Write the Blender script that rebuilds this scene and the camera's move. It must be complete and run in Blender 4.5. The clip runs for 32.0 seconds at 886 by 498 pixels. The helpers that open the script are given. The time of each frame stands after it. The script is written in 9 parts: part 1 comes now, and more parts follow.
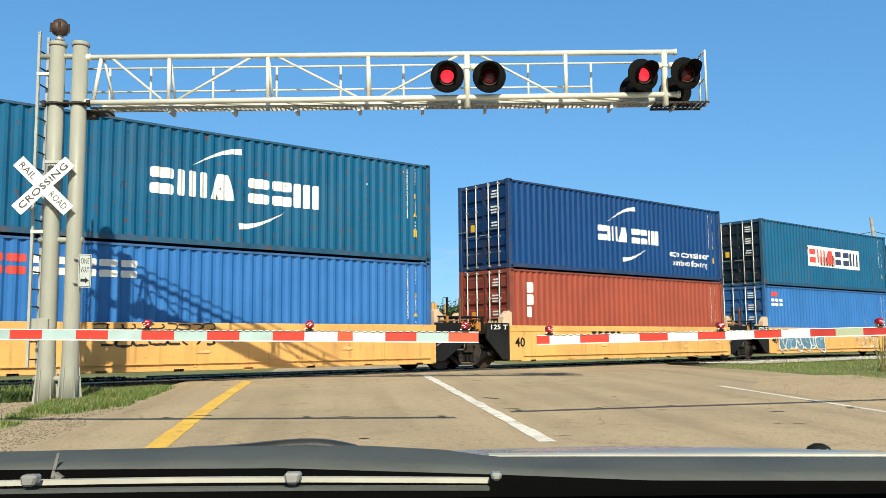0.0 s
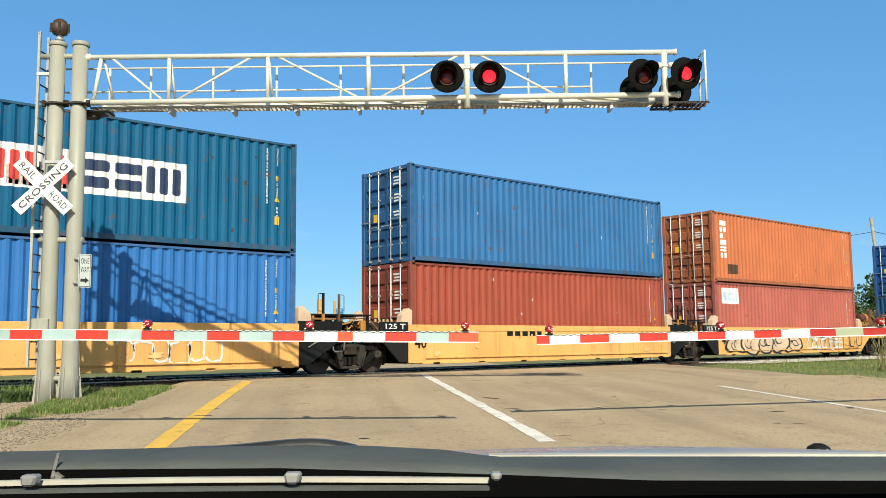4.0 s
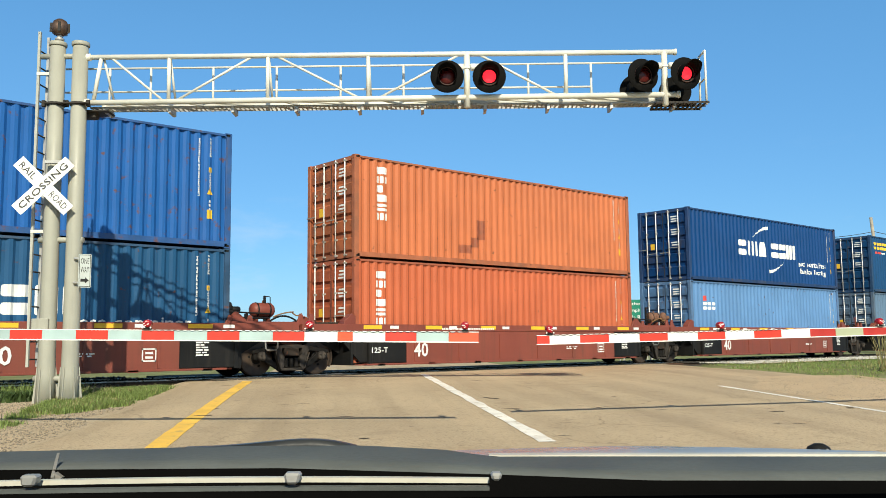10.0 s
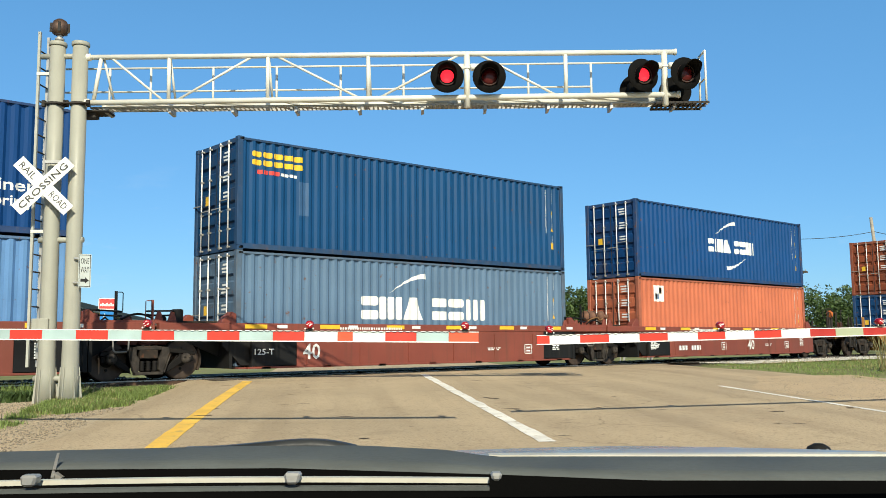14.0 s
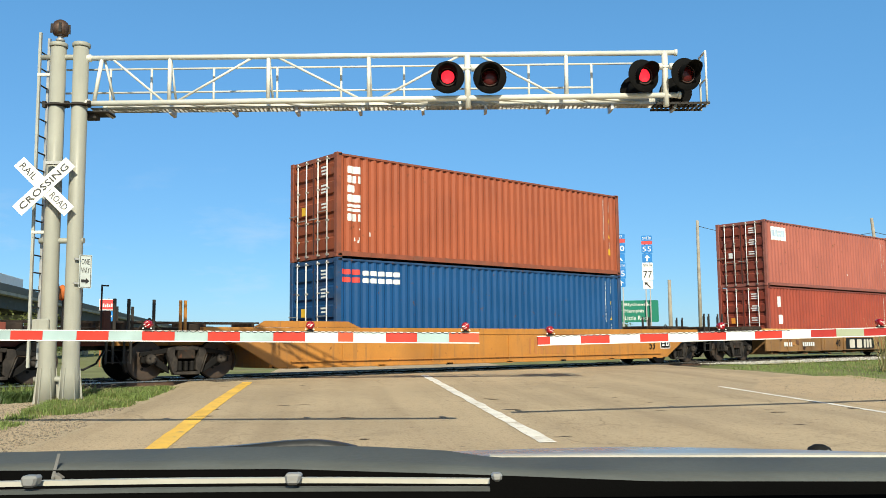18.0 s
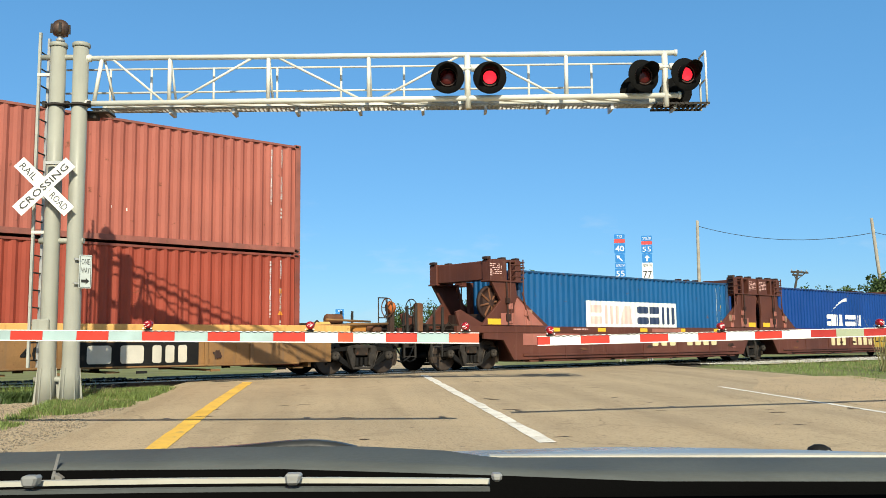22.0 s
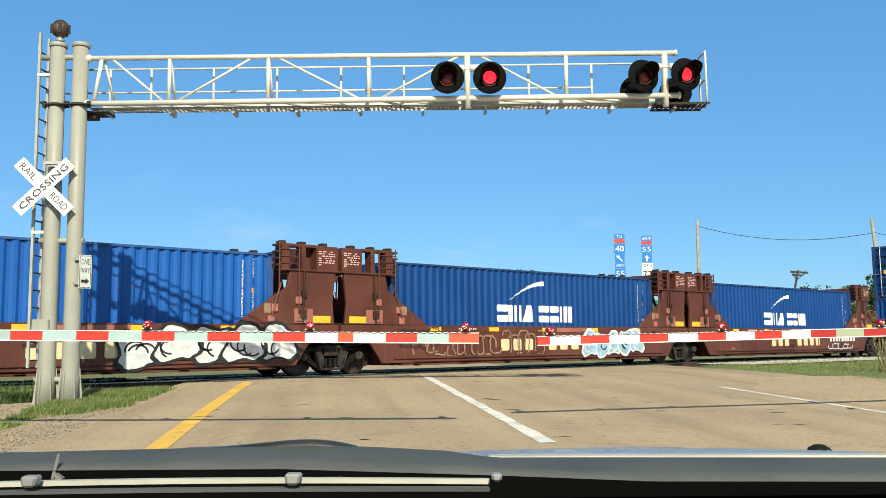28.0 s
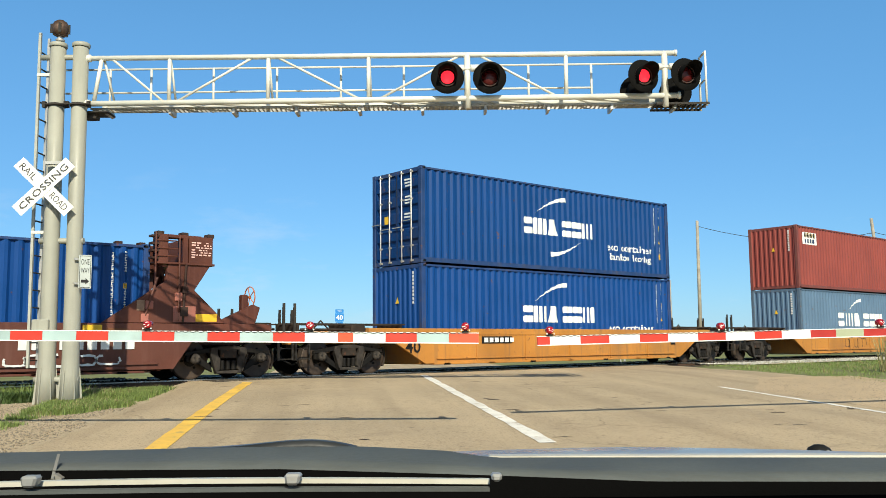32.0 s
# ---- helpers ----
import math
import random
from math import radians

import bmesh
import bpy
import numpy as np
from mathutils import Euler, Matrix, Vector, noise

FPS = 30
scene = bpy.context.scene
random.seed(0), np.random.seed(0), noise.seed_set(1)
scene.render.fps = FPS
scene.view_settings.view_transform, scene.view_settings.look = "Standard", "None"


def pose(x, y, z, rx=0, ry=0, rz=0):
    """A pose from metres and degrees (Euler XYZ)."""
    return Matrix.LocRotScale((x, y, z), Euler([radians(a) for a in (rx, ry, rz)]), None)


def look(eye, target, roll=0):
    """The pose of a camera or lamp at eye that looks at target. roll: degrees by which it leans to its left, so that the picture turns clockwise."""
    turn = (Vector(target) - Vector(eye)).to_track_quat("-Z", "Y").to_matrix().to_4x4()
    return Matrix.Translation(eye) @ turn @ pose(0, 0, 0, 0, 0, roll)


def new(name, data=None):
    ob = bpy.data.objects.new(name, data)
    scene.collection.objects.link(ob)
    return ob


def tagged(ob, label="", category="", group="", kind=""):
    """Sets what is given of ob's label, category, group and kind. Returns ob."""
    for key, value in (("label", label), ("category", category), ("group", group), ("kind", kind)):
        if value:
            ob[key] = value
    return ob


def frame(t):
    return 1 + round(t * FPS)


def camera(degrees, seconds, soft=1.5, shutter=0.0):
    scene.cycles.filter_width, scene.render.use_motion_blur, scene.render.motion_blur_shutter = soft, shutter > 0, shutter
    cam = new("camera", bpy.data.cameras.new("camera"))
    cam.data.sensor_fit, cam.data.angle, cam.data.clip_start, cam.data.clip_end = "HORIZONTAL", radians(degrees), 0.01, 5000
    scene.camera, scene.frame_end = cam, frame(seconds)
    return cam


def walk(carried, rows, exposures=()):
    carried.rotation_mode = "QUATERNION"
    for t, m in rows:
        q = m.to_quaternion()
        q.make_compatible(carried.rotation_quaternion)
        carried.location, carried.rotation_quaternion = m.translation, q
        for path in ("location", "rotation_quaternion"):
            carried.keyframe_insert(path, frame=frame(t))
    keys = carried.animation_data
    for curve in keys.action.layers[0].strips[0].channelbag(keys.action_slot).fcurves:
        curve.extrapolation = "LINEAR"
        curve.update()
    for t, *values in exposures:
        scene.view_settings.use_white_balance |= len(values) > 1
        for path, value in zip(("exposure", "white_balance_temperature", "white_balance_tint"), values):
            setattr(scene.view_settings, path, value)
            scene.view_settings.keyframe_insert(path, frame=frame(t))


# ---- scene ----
# World: x runs along the rails, y crosses the track, z = 0 at the top of the rails.
TRACK = 21.39          # y of the track's centre line
EYE = 0.79             # camera over the rail tops
HEAD = 49.32           # bearing of the view, degrees from +x
ROAD_U = Vector((0.554, 0.8325, 0))    # along the road
ROAD_V = Vector((0.8325, -0.554, 0))   # across it, to the right


def facing(head, tilt, lean):
    a, b = radians(head), radians(tilt)
    way = Vector((math.cos(a) * math.cos(b), math.sin(a) * math.cos(b), math.sin(b)))
    return look((0, 0, EYE), Vector((0, 0, EYE)) + 10 * way, lean)


cam = camera(52.67, 32.0, soft=0.7)
walk(cam, [(0, facing(HEAD, 6.02, -0.55)), (17.0, facing(HEAD, 6.02, -0.55)), (17.5, facing(HEAD + 0.035, 6.065, -0.55)),
           (24.0, facing(HEAD + 0.03, 6.075, -0.55)), (32.0, facing(HEAD + 0.02, 6.08, -0.55))],
     exposures=[(0, 0.24), (32, 0.24)])

# ---- light ----
SUN_TO = Vector((-0.6, -1.0, 0.8)).normalized()
world = bpy.data.worlds.new("world")
scene.world = world
world.use_nodes = True
wn = world.node_tree
sky = wn.nodes.new("ShaderNodeTexSky")
sky.sky_type, sky.sun_disc = "NISHITA", False
sky.sun_elevation = math.asin(SUN_TO.z)
sky.sun_rotation = math.atan2(SUN_TO.x, SUN_TO.y)
sky.air_density, sky.dust_density, sky.ozone_density = 1.0, 0.15, 4.5
wn.nodes["Background"].inputs["Strength"].default_value = 0.104
tint = wn.nodes.new("ShaderNodeMix")
tint.data_type, tint.blend_type = "RGBA", "MULTIPLY"
tint.inputs[0].default_value, tint.inputs[7].default_value = 1.0, (0.80, 1.0, 1.08, 1)
wn.links.new(sky.outputs["Color"], tint.inputs[6])
clear = wn.nodes.new("ShaderNodeMix")
clear.data_type = "RGBA"
clear.inputs[0].default_value, clear.inputs[7].default_value = 0.5, (0.95, 3.50, 6.9, 1)
wn.links.new(tint.outputs[2], clear.inputs[6])
# faint low wisps of cloud
wco = wn.nodes.new("ShaderNodeTexCoord")
wmap = wn.nodes.new("ShaderNodeMapping")
wmap.inputs["Scale"].default_value = (1.0, 1.0, 3.2)
wn.links.new(wco.outputs["Generated"], wmap.inputs["Vector"])
wisp = wn.nodes.new("ShaderNodeTexNoise")
wisp.inputs["Scale"].default_value, wisp.inputs["Detail"].default_value, wisp.inputs["Roughness"].default_value = 7.0, 7, 0.6
wn.links.new(wmap.outputs[0], wisp.inputs["Vector"])
lift = wn.nodes.new("ShaderNodeSeparateXYZ")
wn.links.new(wco.outputs["Generated"], lift.inputs[0])
low = wn.nodes.new("ShaderNodeMapRange")
for k, v in zip(("From Min", "From Max", "To Min", "To Max"), (0.10, 0.22, 1.0, 0.0)):
    low.inputs[k].default_value = v
wn.links.new(lift.outputs["Z"], low.inputs["Value"])
thick = wn.nodes.new("ShaderNodeMapRange")
for k, v in zip(("From Min", "From Max", "To Min", "To Max"), (0.55, 0.80, 0.0, 0.42)):
    thick.inputs[k].default_value = v
wn.links.new(wisp.outputs["Fac"], thick.inputs["Value"])
amount = wn.nodes.new("ShaderNodeMath")
amount.operation = "MULTIPLY"
wn.links.new(low.outputs[0], amount.inputs[0])
wn.links.new(thick.outputs[0], amount.inputs[1])
cloud = wn.nodes.new("ShaderNodeMix")
cloud.data_type = "RGBA"
cloud.inputs[7].default_value = (5.6, 6.6, 7.6, 1)
wn.links.new(amount.outputs[0], cloud.inputs[0])
wn.links.new(clear.outputs[2], cloud.inputs[6])
# a clear sky deepens towards the zenith
deep = wn.nodes.new("ShaderNodeMapRange")
deep.interpolation_type = "SMOOTHSTEP"
for k, v in zip(("From Min", "From Max", "To Min", "To Max"), (0.30, 0.90, 1.0, 0.10)):
    deep.inputs[k].default_value = v
wn.links.new(lift.outputs["Z"], deep.inputs["Value"])
dome = wn.nodes.new("ShaderNodeVectorMath")
dome.operation = "SCALE"
wn.links.new(cloud.outputs[2], dome.inputs[0])
wn.links.new(deep.outputs[0], dome.inputs["Scale"])
# pale glow of the air round the sun
toward = wn.nodes.new("ShaderNodeVectorMath")
toward.operation = "DOT_PRODUCT"
toward.inputs[1].default_value = SUN_TO
wn.links.new(wco.outputs["Generated"], toward.inputs[0])
ring = wn.nodes.new("ShaderNodeMapRange")
ring.interpolation_type = "SMOOTHSTEP"
for k, v in zip(("From Min", "From Max", "To Min", "To Max"), (0.60, 1.0, 0.0, 0.55)):
    ring.inputs[k].default_value = v
wn.links.new(toward.outputs["Value"], ring.inputs["Value"])
aureole = wn.nodes.new("ShaderNodeMix")
aureole.data_type = "RGBA"
aureole.inputs[7].default_value = (9.5, 9.3, 8.2, 1)
wn.links.new(ring.outputs[0], aureole.inputs[0])
wn.links.new(dome.outputs[0], aureole.inputs[6])
wn.links.new(aureole.outputs[2], wn.nodes["Background"].inputs["Color"])
sun = new("sun", bpy.data.lights.new("sun", "SUN"))
sun.data.energy, sun.data.angle, sun.data.color = 4.75, radians(0.53), (1.0, 0.935, 0.735)
sun.matrix_world = look((-30, -50, 40), Vector((-30, -50, 40)) - SUN_TO)

# ---- materials ----
MATS = {}


def surface(name, col, rough=0.6, metal=0.0, var=0.12, scale=2.0, grain=40.0, bump=0.15, streak=0.0, rust=0.0,
            rust_col=(0.12, 0.05, 0.025), dirt=(0.10, 0.085, 0.065), dirty=0.25, seed=0.0, spec=0.4):
    """A worn surface: broad patches, fine grain, runs of dirt and specks of rust, in metres of the object's own space."""
    key = (name, seed)
    if key in MATS:
        return MATS[key]
    m = bpy.data.materials.new(name)
    MATS[key] = m
    m.use_nodes = True
    t = m.node_tree
    n, ln = t.nodes, t.links
    b = n["Principled BSDF"]
    b.inputs["Metallic"].default_value = metal
    b.inputs["Specular IOR Level"].default_value = spec
    co = n.new("ShaderNodeTexCoord")
    mp = n.new("ShaderNodeMapping")
    mp.inputs["Location"].default_value = (seed * 7.3, seed * 3.1, seed * 5.7)
    ln.new(co.outputs["Object"], mp.inputs["Vector"])

    def tex(sc, detail, vec=mp):
        x = n.new("ShaderNodeTexNoise")
        x.inputs["Scale"].default_value, x.inputs["Detail"].default_value = sc, detail
        ln.new(vec.outputs[0], x.inputs["Vector"])
        return x.outputs["Fac"]

    def span(src, a, c, lo, hi):
        x = n.new("ShaderNodeMapRange")
        for k, v in zip(("From Min", "From Max", "To Min", "To Max"), (a, c, lo, hi)):
            x.inputs[k].default_value = v
        ln.new(src, x.inputs["Value"])
        return x.outputs["Result"]

    def blend(fac, one, two, how="MIX"):
        x = n.new("ShaderNodeMix")
        x.data_type, x.blend_type = "RGBA", how
        for sock, v in ((x.inputs[0], fac), (x.inputs[6], one), (x.inputs[7], two)):
            if isinstance(v, tuple):
                sock.default_value = (*v, 1)
            elif isinstance(v, float):
                sock.default_value = v
            else:
                ln.new(v, sock)
        return x.outputs[2]

    big, fine = tex(scale, 4), tex(grain, 3)
    c = blend(span(big, 0.3, 0.7, 0.0, 1.0), tuple(v * (1 - var) for v in col), tuple(min(1, v * (1 + var)) for v in col))
    c = blend(span(fine, 0.3, 0.7, 0.0, 0.5 * var + 0.08), c, tuple(v * 0.55 for v in col))
    if dirty:
        c = blend(span(tex(scale * 0.6, 6), 0.52, 0.78, 0.0, dirty), c, dirt)
    if streak:
        mp2 = n.new("ShaderNodeMapping")
        mp2.inputs["Scale"].default_value = (9, 9, 0.55)
        ln.new(mp.outputs[0], mp2.inputs["Vector"])
        c = blend(span(tex(1.0, 4, mp2), 0.55, 0.8, 0.0, streak), c, dirt)
    if rust:
        c = blend(span(tex(6.0, 8), 0.72 - 0.16 * rust, 0.80 - 0.12 * rust, 0.0, 0.85), c, rust_col)
    ln.new(c, b.inputs["Base Color"])
    ln.new(span(big, 0.3, 0.7, max(0.05, rough - 0.1), min(1.0, rough + 0.12)), b.inputs["Roughness"])
    if bump:
        bp = n.new("ShaderNodeBump")
        bp.inputs["Strength"].default_value, bp.inputs["Distance"].default_value = bump, 0.01
        ln.new(fine, bp.inputs["Height"])
        ln.new(bp.outputs[0], b.inputs["Normal"])
    return m


def glow(name, col, power):
    m = bpy.data.materials.new(name)
    m.use_nodes = True
    b = m.node_tree.nodes["Principled BSDF"]
    b.inputs["Base Color"].default_value = (*[0.5 * c for c in col], 1)
    b.inputs["Emission Color"].default_value = (*col, 1)
    b.inputs["Emission Strength"].default_value = power
    return m


def asphalt(name, col, patch, crack=1.0):
    """Worn road surface: pale aggregate, tyre-polished bands, fine cracks."""
    m = surface(name, col, rough=0.9, var=0.10, scale=0.35, grain=38.0, bump=0.5, dirty=0.35, dirt=patch, spec=0.25)
    t = m.node_tree
    n, ln = t.nodes, t.links
    b = n["Principled BSDF"]
    co = n.new("ShaderNodeTexCoord")
    old = b.inputs["Base Color"].links[0].from_socket
    vor = n.new("ShaderNodeTexVoronoi")
    vor.feature = "DISTANCE_TO_EDGE"
    vor.inputs["Scale"].default_value = 0.55
    warp = n.new("ShaderNodeTexNoise")
    warp.inputs["Scale"].default_value, warp.inputs["Detail"].default_value = 1.3, 5
    mixv = n.new("ShaderNodeMix")
    mixv.data_type = "VECTOR"
    mixv.inputs[0].default_value = 0.35
    ln.new(co.outputs["Object"], warp.inputs["Vector"])
    ln.new(co.outputs["Object"], mixv.inputs[4])
    ln.new(warp.outputs["Color"], mixv.inputs[5])
    ln.new(mixv.outputs[1], vor.inputs["Vector"])
    thin = n.new("ShaderNodeMapRange")
    for k, v in zip(("From Min", "From Max", "To Min", "To Max"), (0.0, 0.008, 0.38 * crack, 0.0)):
        thin.inputs[k].default_value = v
    ln.new(vor.outputs["Distance"], thin.inputs["Value"])
    gate = n.new("ShaderNodeTexNoise")
    gate.inputs["Scale"].default_value = 0.25
    ln.new(co.outputs["Object"], gate.inputs["Vector"])
    g2 = n.new("ShaderNodeMapRange")
    for k, v in zip(("From Min", "From Max", "To Min", "To Max"), (0.5, 0.62, 0.0, 1.0)):
        g2.inputs[k].default_value = v
    ln.new(gate.outputs["Fac"], g2.inputs["Value"])
    mul = n.new("ShaderNodeMath")
    mul.operation = "MULTIPLY"
    ln.new(thin.outputs[0], mul.inputs[0])
    ln.new(g2.outputs[0], mul.inputs[1])
    x = n.new("ShaderNodeMix")
    x.data_type = "RGBA"
    ln.new(mul.outputs[0], x.inputs[0])
    ln.new(old, x.inputs[6])
    x.inputs[7].default_value = (0.05, 0.04, 0.032, 1)
    # oily specks and chipped spots
    spot = n.new("ShaderNodeTexNoise")
    spot.inputs["Scale"].default_value, spot.inputs["Detail"].default_value = 5.5, 3
    ln.new(co.outputs["Object"], spot.inputs["Vector"])
    s2 = n.new("ShaderNodeMapRange")
    for k, v in zip(("From Min", "From Max", "To Min", "To Max"), (0.70, 0.76, 0.0, 0.6)):
        s2.inputs[k].default_value = v
    ln.new(spot.outputs["Fac"], s2.inputs["Value"])
    y = n.new("ShaderNodeMix")
    y.data_type = "RGBA"
    ln.new(s2.outputs[0], y.inputs[0])
    ln.new(x.outputs[2], y.inputs[6])
    y.inputs[7].default_value = (0.07, 0.055, 0.045, 1)
    last = y.outputs[2]
    for sc, lo, hi, amount, tone in ((34.0, 0.54, 0.66, 0.65, (0.12, 0.095, 0.07)), (11.0, 0.60, 0.70, 0.45, (0.14, 0.11, 0.08)), (52.0, 0.58, 0.70, 0.5, (0.66, 0.57, 0.45)), (14.0, 0.62, 0.72, 0.35, (0.62, 0.53, 0.40)), (2.2, 0.56, 0.76, 0.35, (0.17, 0.13, 0.095))):
        sp = n.new("ShaderNodeTexNoise")
        sp.inputs["Scale"].default_value, sp.inputs["Detail"].default_value, sp.inputs["Roughness"].default_value = sc, 4, 0.65
        ln.new(co.outputs["Object"], sp.inputs["Vector"])
        sr = n.new("ShaderNodeMapRange")
        for k, v in zip(("From Min", "From Max", "To Min", "To Max"), (lo, hi, 0.0, amount)):
            sr.inputs[k].default_value = v
        ln.new(sp.outputs["Fac"], sr.inputs["Value"])
        sx = n.new("ShaderNodeMix")
        sx.data_type = "RGBA"
        ln.new(sr.outputs[0], sx.inputs[0])
        ln.new(last, sx.inputs[6])
        sx.inputs[7].default_value = (*tone, 1)
        last = sx.outputs[2]
    ln.new(last, b.inputs["Base Color"])
    return m


def wheel_bands(m):
    """Long pale and dark bands that traffic leaves along the road."""
    n, ln = m.node_tree.nodes, m.node_tree.links
    b = n["Principled BSDF"]
    old = b.inputs["Base Color"].links[0].from_socket
    co = n.new("ShaderNodeTexCoord")
    comb = n.new("ShaderNodeCombineXYZ")
    for i, way in enumerate((ROAD_V * 1.15, ROAD_U * 0.05)):
        dot = n.new("ShaderNodeVectorMath")
        dot.operation = "DOT_PRODUCT"
        dot.inputs[1].default_value = way
        ln.new(co.outputs["Object"], dot.inputs[0])
        ln.new(dot.outputs["Value"], comb.inputs[i])
    tx = n.new("ShaderNodeTexNoise")
    tx.inputs["Scale"].default_value, tx.inputs["Detail"].default_value = 1.0, 5
    ln.new(comb.outputs[0], tx.inputs["Vector"])
    for lo, hi, how, tone in ((0.50, 0.72, 0.40, (0.20, 0.15, 0.10)), (0.46, 0.28, 0.35, (0.60, 0.46, 0.30))):
        r = n.new("ShaderNodeMapRange")
        for k, v in zip(("From Min", "From Max", "To Min", "To Max"), (lo, hi, 0.0, how)):
            r.inputs[k].default_value = v
        ln.new(tx.outputs["Fac"], r.inputs["Value"])
        x = n.new("ShaderNodeMix")
        x.data_type = "RGBA"
        ln.new(r.outputs[0], x.inputs[0])
        ln.new(old, x.inputs[6])
        x.inputs[7].default_value = (*tone, 1)
        old = x.outputs[2]
    ln.new(old, b.inputs["Base Color"])
    return m


M_ROAD = asphalt("worn_asphalt", (0.475, 0.372, 0.245), (0.33, 0.255, 0.17))
wheel_bands(M_ROAD)
M_GROUND = surface("grass_ground", (0.20, 0.215, 0.095), 0.95, var=0.3, scale=0.4, grain=12, bump=0.6, dirty=0.6, dirt=(0.26, 0.22, 0.15), spec=0.1)
M_GRAVEL = asphalt("pale_gravel", (0.47, 0.375, 0.255), (0.30, 0.235, 0.16), 0.0)
M_SHOULDER = asphalt("dusty_shoulder", (0.53, 0.40, 0.255), (0.40, 0.30, 0.195), 0.0)
M_BALLAST = surface("dark_ballast", (0.075, 0.066, 0.057), 0.95, var=0.3, scale=1.5, grain=18, bump=1.0, dirty=0.3, spec=0.2)
M_YELLOWLINE = surface("yellow_road_paint", (0.84, 0.52, 0.09), 0.75, var=0.14, scale=2, grain=30, dirty=0.6, dirt=(0.42, 0.30, 0.15), bump=0.3, rust=0.75, rust_col=(0.36, 0.26, 0.15))
M_WHITELINE = surface("white_road_paint", (0.84, 0.81, 0.74), 0.75, var=0.10, scale=2, grain=30, dirty=0.5, dirt=(0.4, 0.33, 0.25), bump=0.3, rust=0.8, rust_col=(0.40, 0.31, 0.21))
M_TAR = surface("tar_seal", (0.085, 0.062, 0.043), 0.8, var=0.3, scale=6, dirty=0.2)
M_CONCRETE = surface("weathered_concrete", (0.42, 0.39, 0.34), 0.9, var=0.15, scale=0.7, grain=25, streak=0.4, dirty=0.4)
M_POLE = surface("pale_grey_paint", (0.345, 0.345, 0.295), 0.5, var=0.06, scale=1.6, grain=50, bump=0.05, streak=0.2, dirty=0.15)
M_LADDER = surface("grey_ladder_paint", (0.40, 0.41, 0.37), 0.55, var=0.1, scale=3, grain=60, bump=0.05, dirty=0.3)
M_ALU = surface("painted_aluminium", (0.70, 0.69, 0.62), 0.45, metal=0.0, var=0.07, scale=3, grain=60, bump=0.05, dirty=0.2)
M_GALV = surface("galvanised_steel", (0.42, 0.42, 0.41), 0.5, metal=0.5, var=0.12, scale=5, grain=60, bump=0.08)
M_DARKSTEEL = surface("dark_steel", (0.040, 0.036, 0.033), 0.65, metal=0.2, var=0.25, scale=3, grain=30, dirty=0.3, rust=0.3, spec=0.2)
M_BLACK = surface("matt_black_paint", (0.012, 0.012, 0.012), 0.6, var=0.15, scale=4, dirty=0.08, spec=0.15)
M_WHITE = surface("white_sign_face", (0.80, 0.80, 0.78), 0.5, var=0.04, scale=3, dirty=0.12, bump=0.05)
M_DISC = surface("dull_black_enamel", (0.006, 0.006, 0.006), 0.8, var=0.2, scale=6, dirty=0.05, spec=0.08)
M_SIGNINK = surface("faded_black_ink", (0.055, 0.055, 0.055), 0.6, var=0.2, dirty=0.1)
M_INK = surface("black_sign_ink", (0.015, 0.015, 0.015), 0.55, var=0.1, dirty=0.05)
M_REDTAPE = surface("red_reflective_sheeting", (0.62, 0.045, 0.028), 0.45, var=0.12, scale=3, grain=90, bump=0.1, dirty=0.2)
M_WHITETAPE = surface("white_reflective_sheeting", (0.58, 0.68, 0.66), 0.45, var=0.06, scale=3, grain=90, bump=0.1, dirty=0.2)
M_LENSRED = surface("unlit_red_lens", (0.07, 0.006, 0.006), 0.25, var=0.1, dirty=0.0, bump=0.2, grain=120)
M_LIT = glow("lit_red_lens", (1.0, 0.020, 0.035), 1.5)
M_RUBBER = surface("black_rubber", (0.014, 0.014, 0.015), 0.7, var=0.2, dirty=0.15)
M_RAIL = surface("rusty_rail", (0.13, 0.075, 0.05), 0.6, metal=0.4, var=0.2, scale=4)
M_RAILTOP = surface("polished_rail_head", (0.50, 0.49, 0.47), 0.3, metal=0.9, var=0.1, scale=4, dirty=0.1)
M_TIE = surface("creosoted_wood", (0.07, 0.05, 0.035), 0.9, var=0.3, scale=4, grain=30, bump=0.6)
M_WOODPOLE = surface("grey_wood", (0.34, 0.305, 0.25), 0.9, var=0.25, scale=2, grain=30, bump=0.5, streak=0.4)
M_OLDWOOD = surface("dark_tarred_wood", (0.05, 0.042, 0.035), 0.9, var=0.25, scale=2, grain=30, bump=0.5)
M_BARK = surface("bark", (0.09, 0.065, 0.045), 0.95, var=0.3, scale=3, grain=25, bump=0.8)
M_SIGNGREEN = surface("green_sign_face", (0.0, 0.19, 0.12), 0.5, var=0.05, dirty=0.1, bump=0.03)
M_SIGNBLUE = surface("blue_sign_face", (0.012, 0.20, 0.56), 0.5, var=0.05, dirty=0.1, bump=0.03)
M_SIGNRED = surface("red_sign_face", (0.62, 0.06, 0.06), 0.5, var=0.05, dirty=0.1, bump=0.03)
M_CABLE = surface("black_cable", (0.03, 0.03, 0.03), 0.7, dirty=0.0)


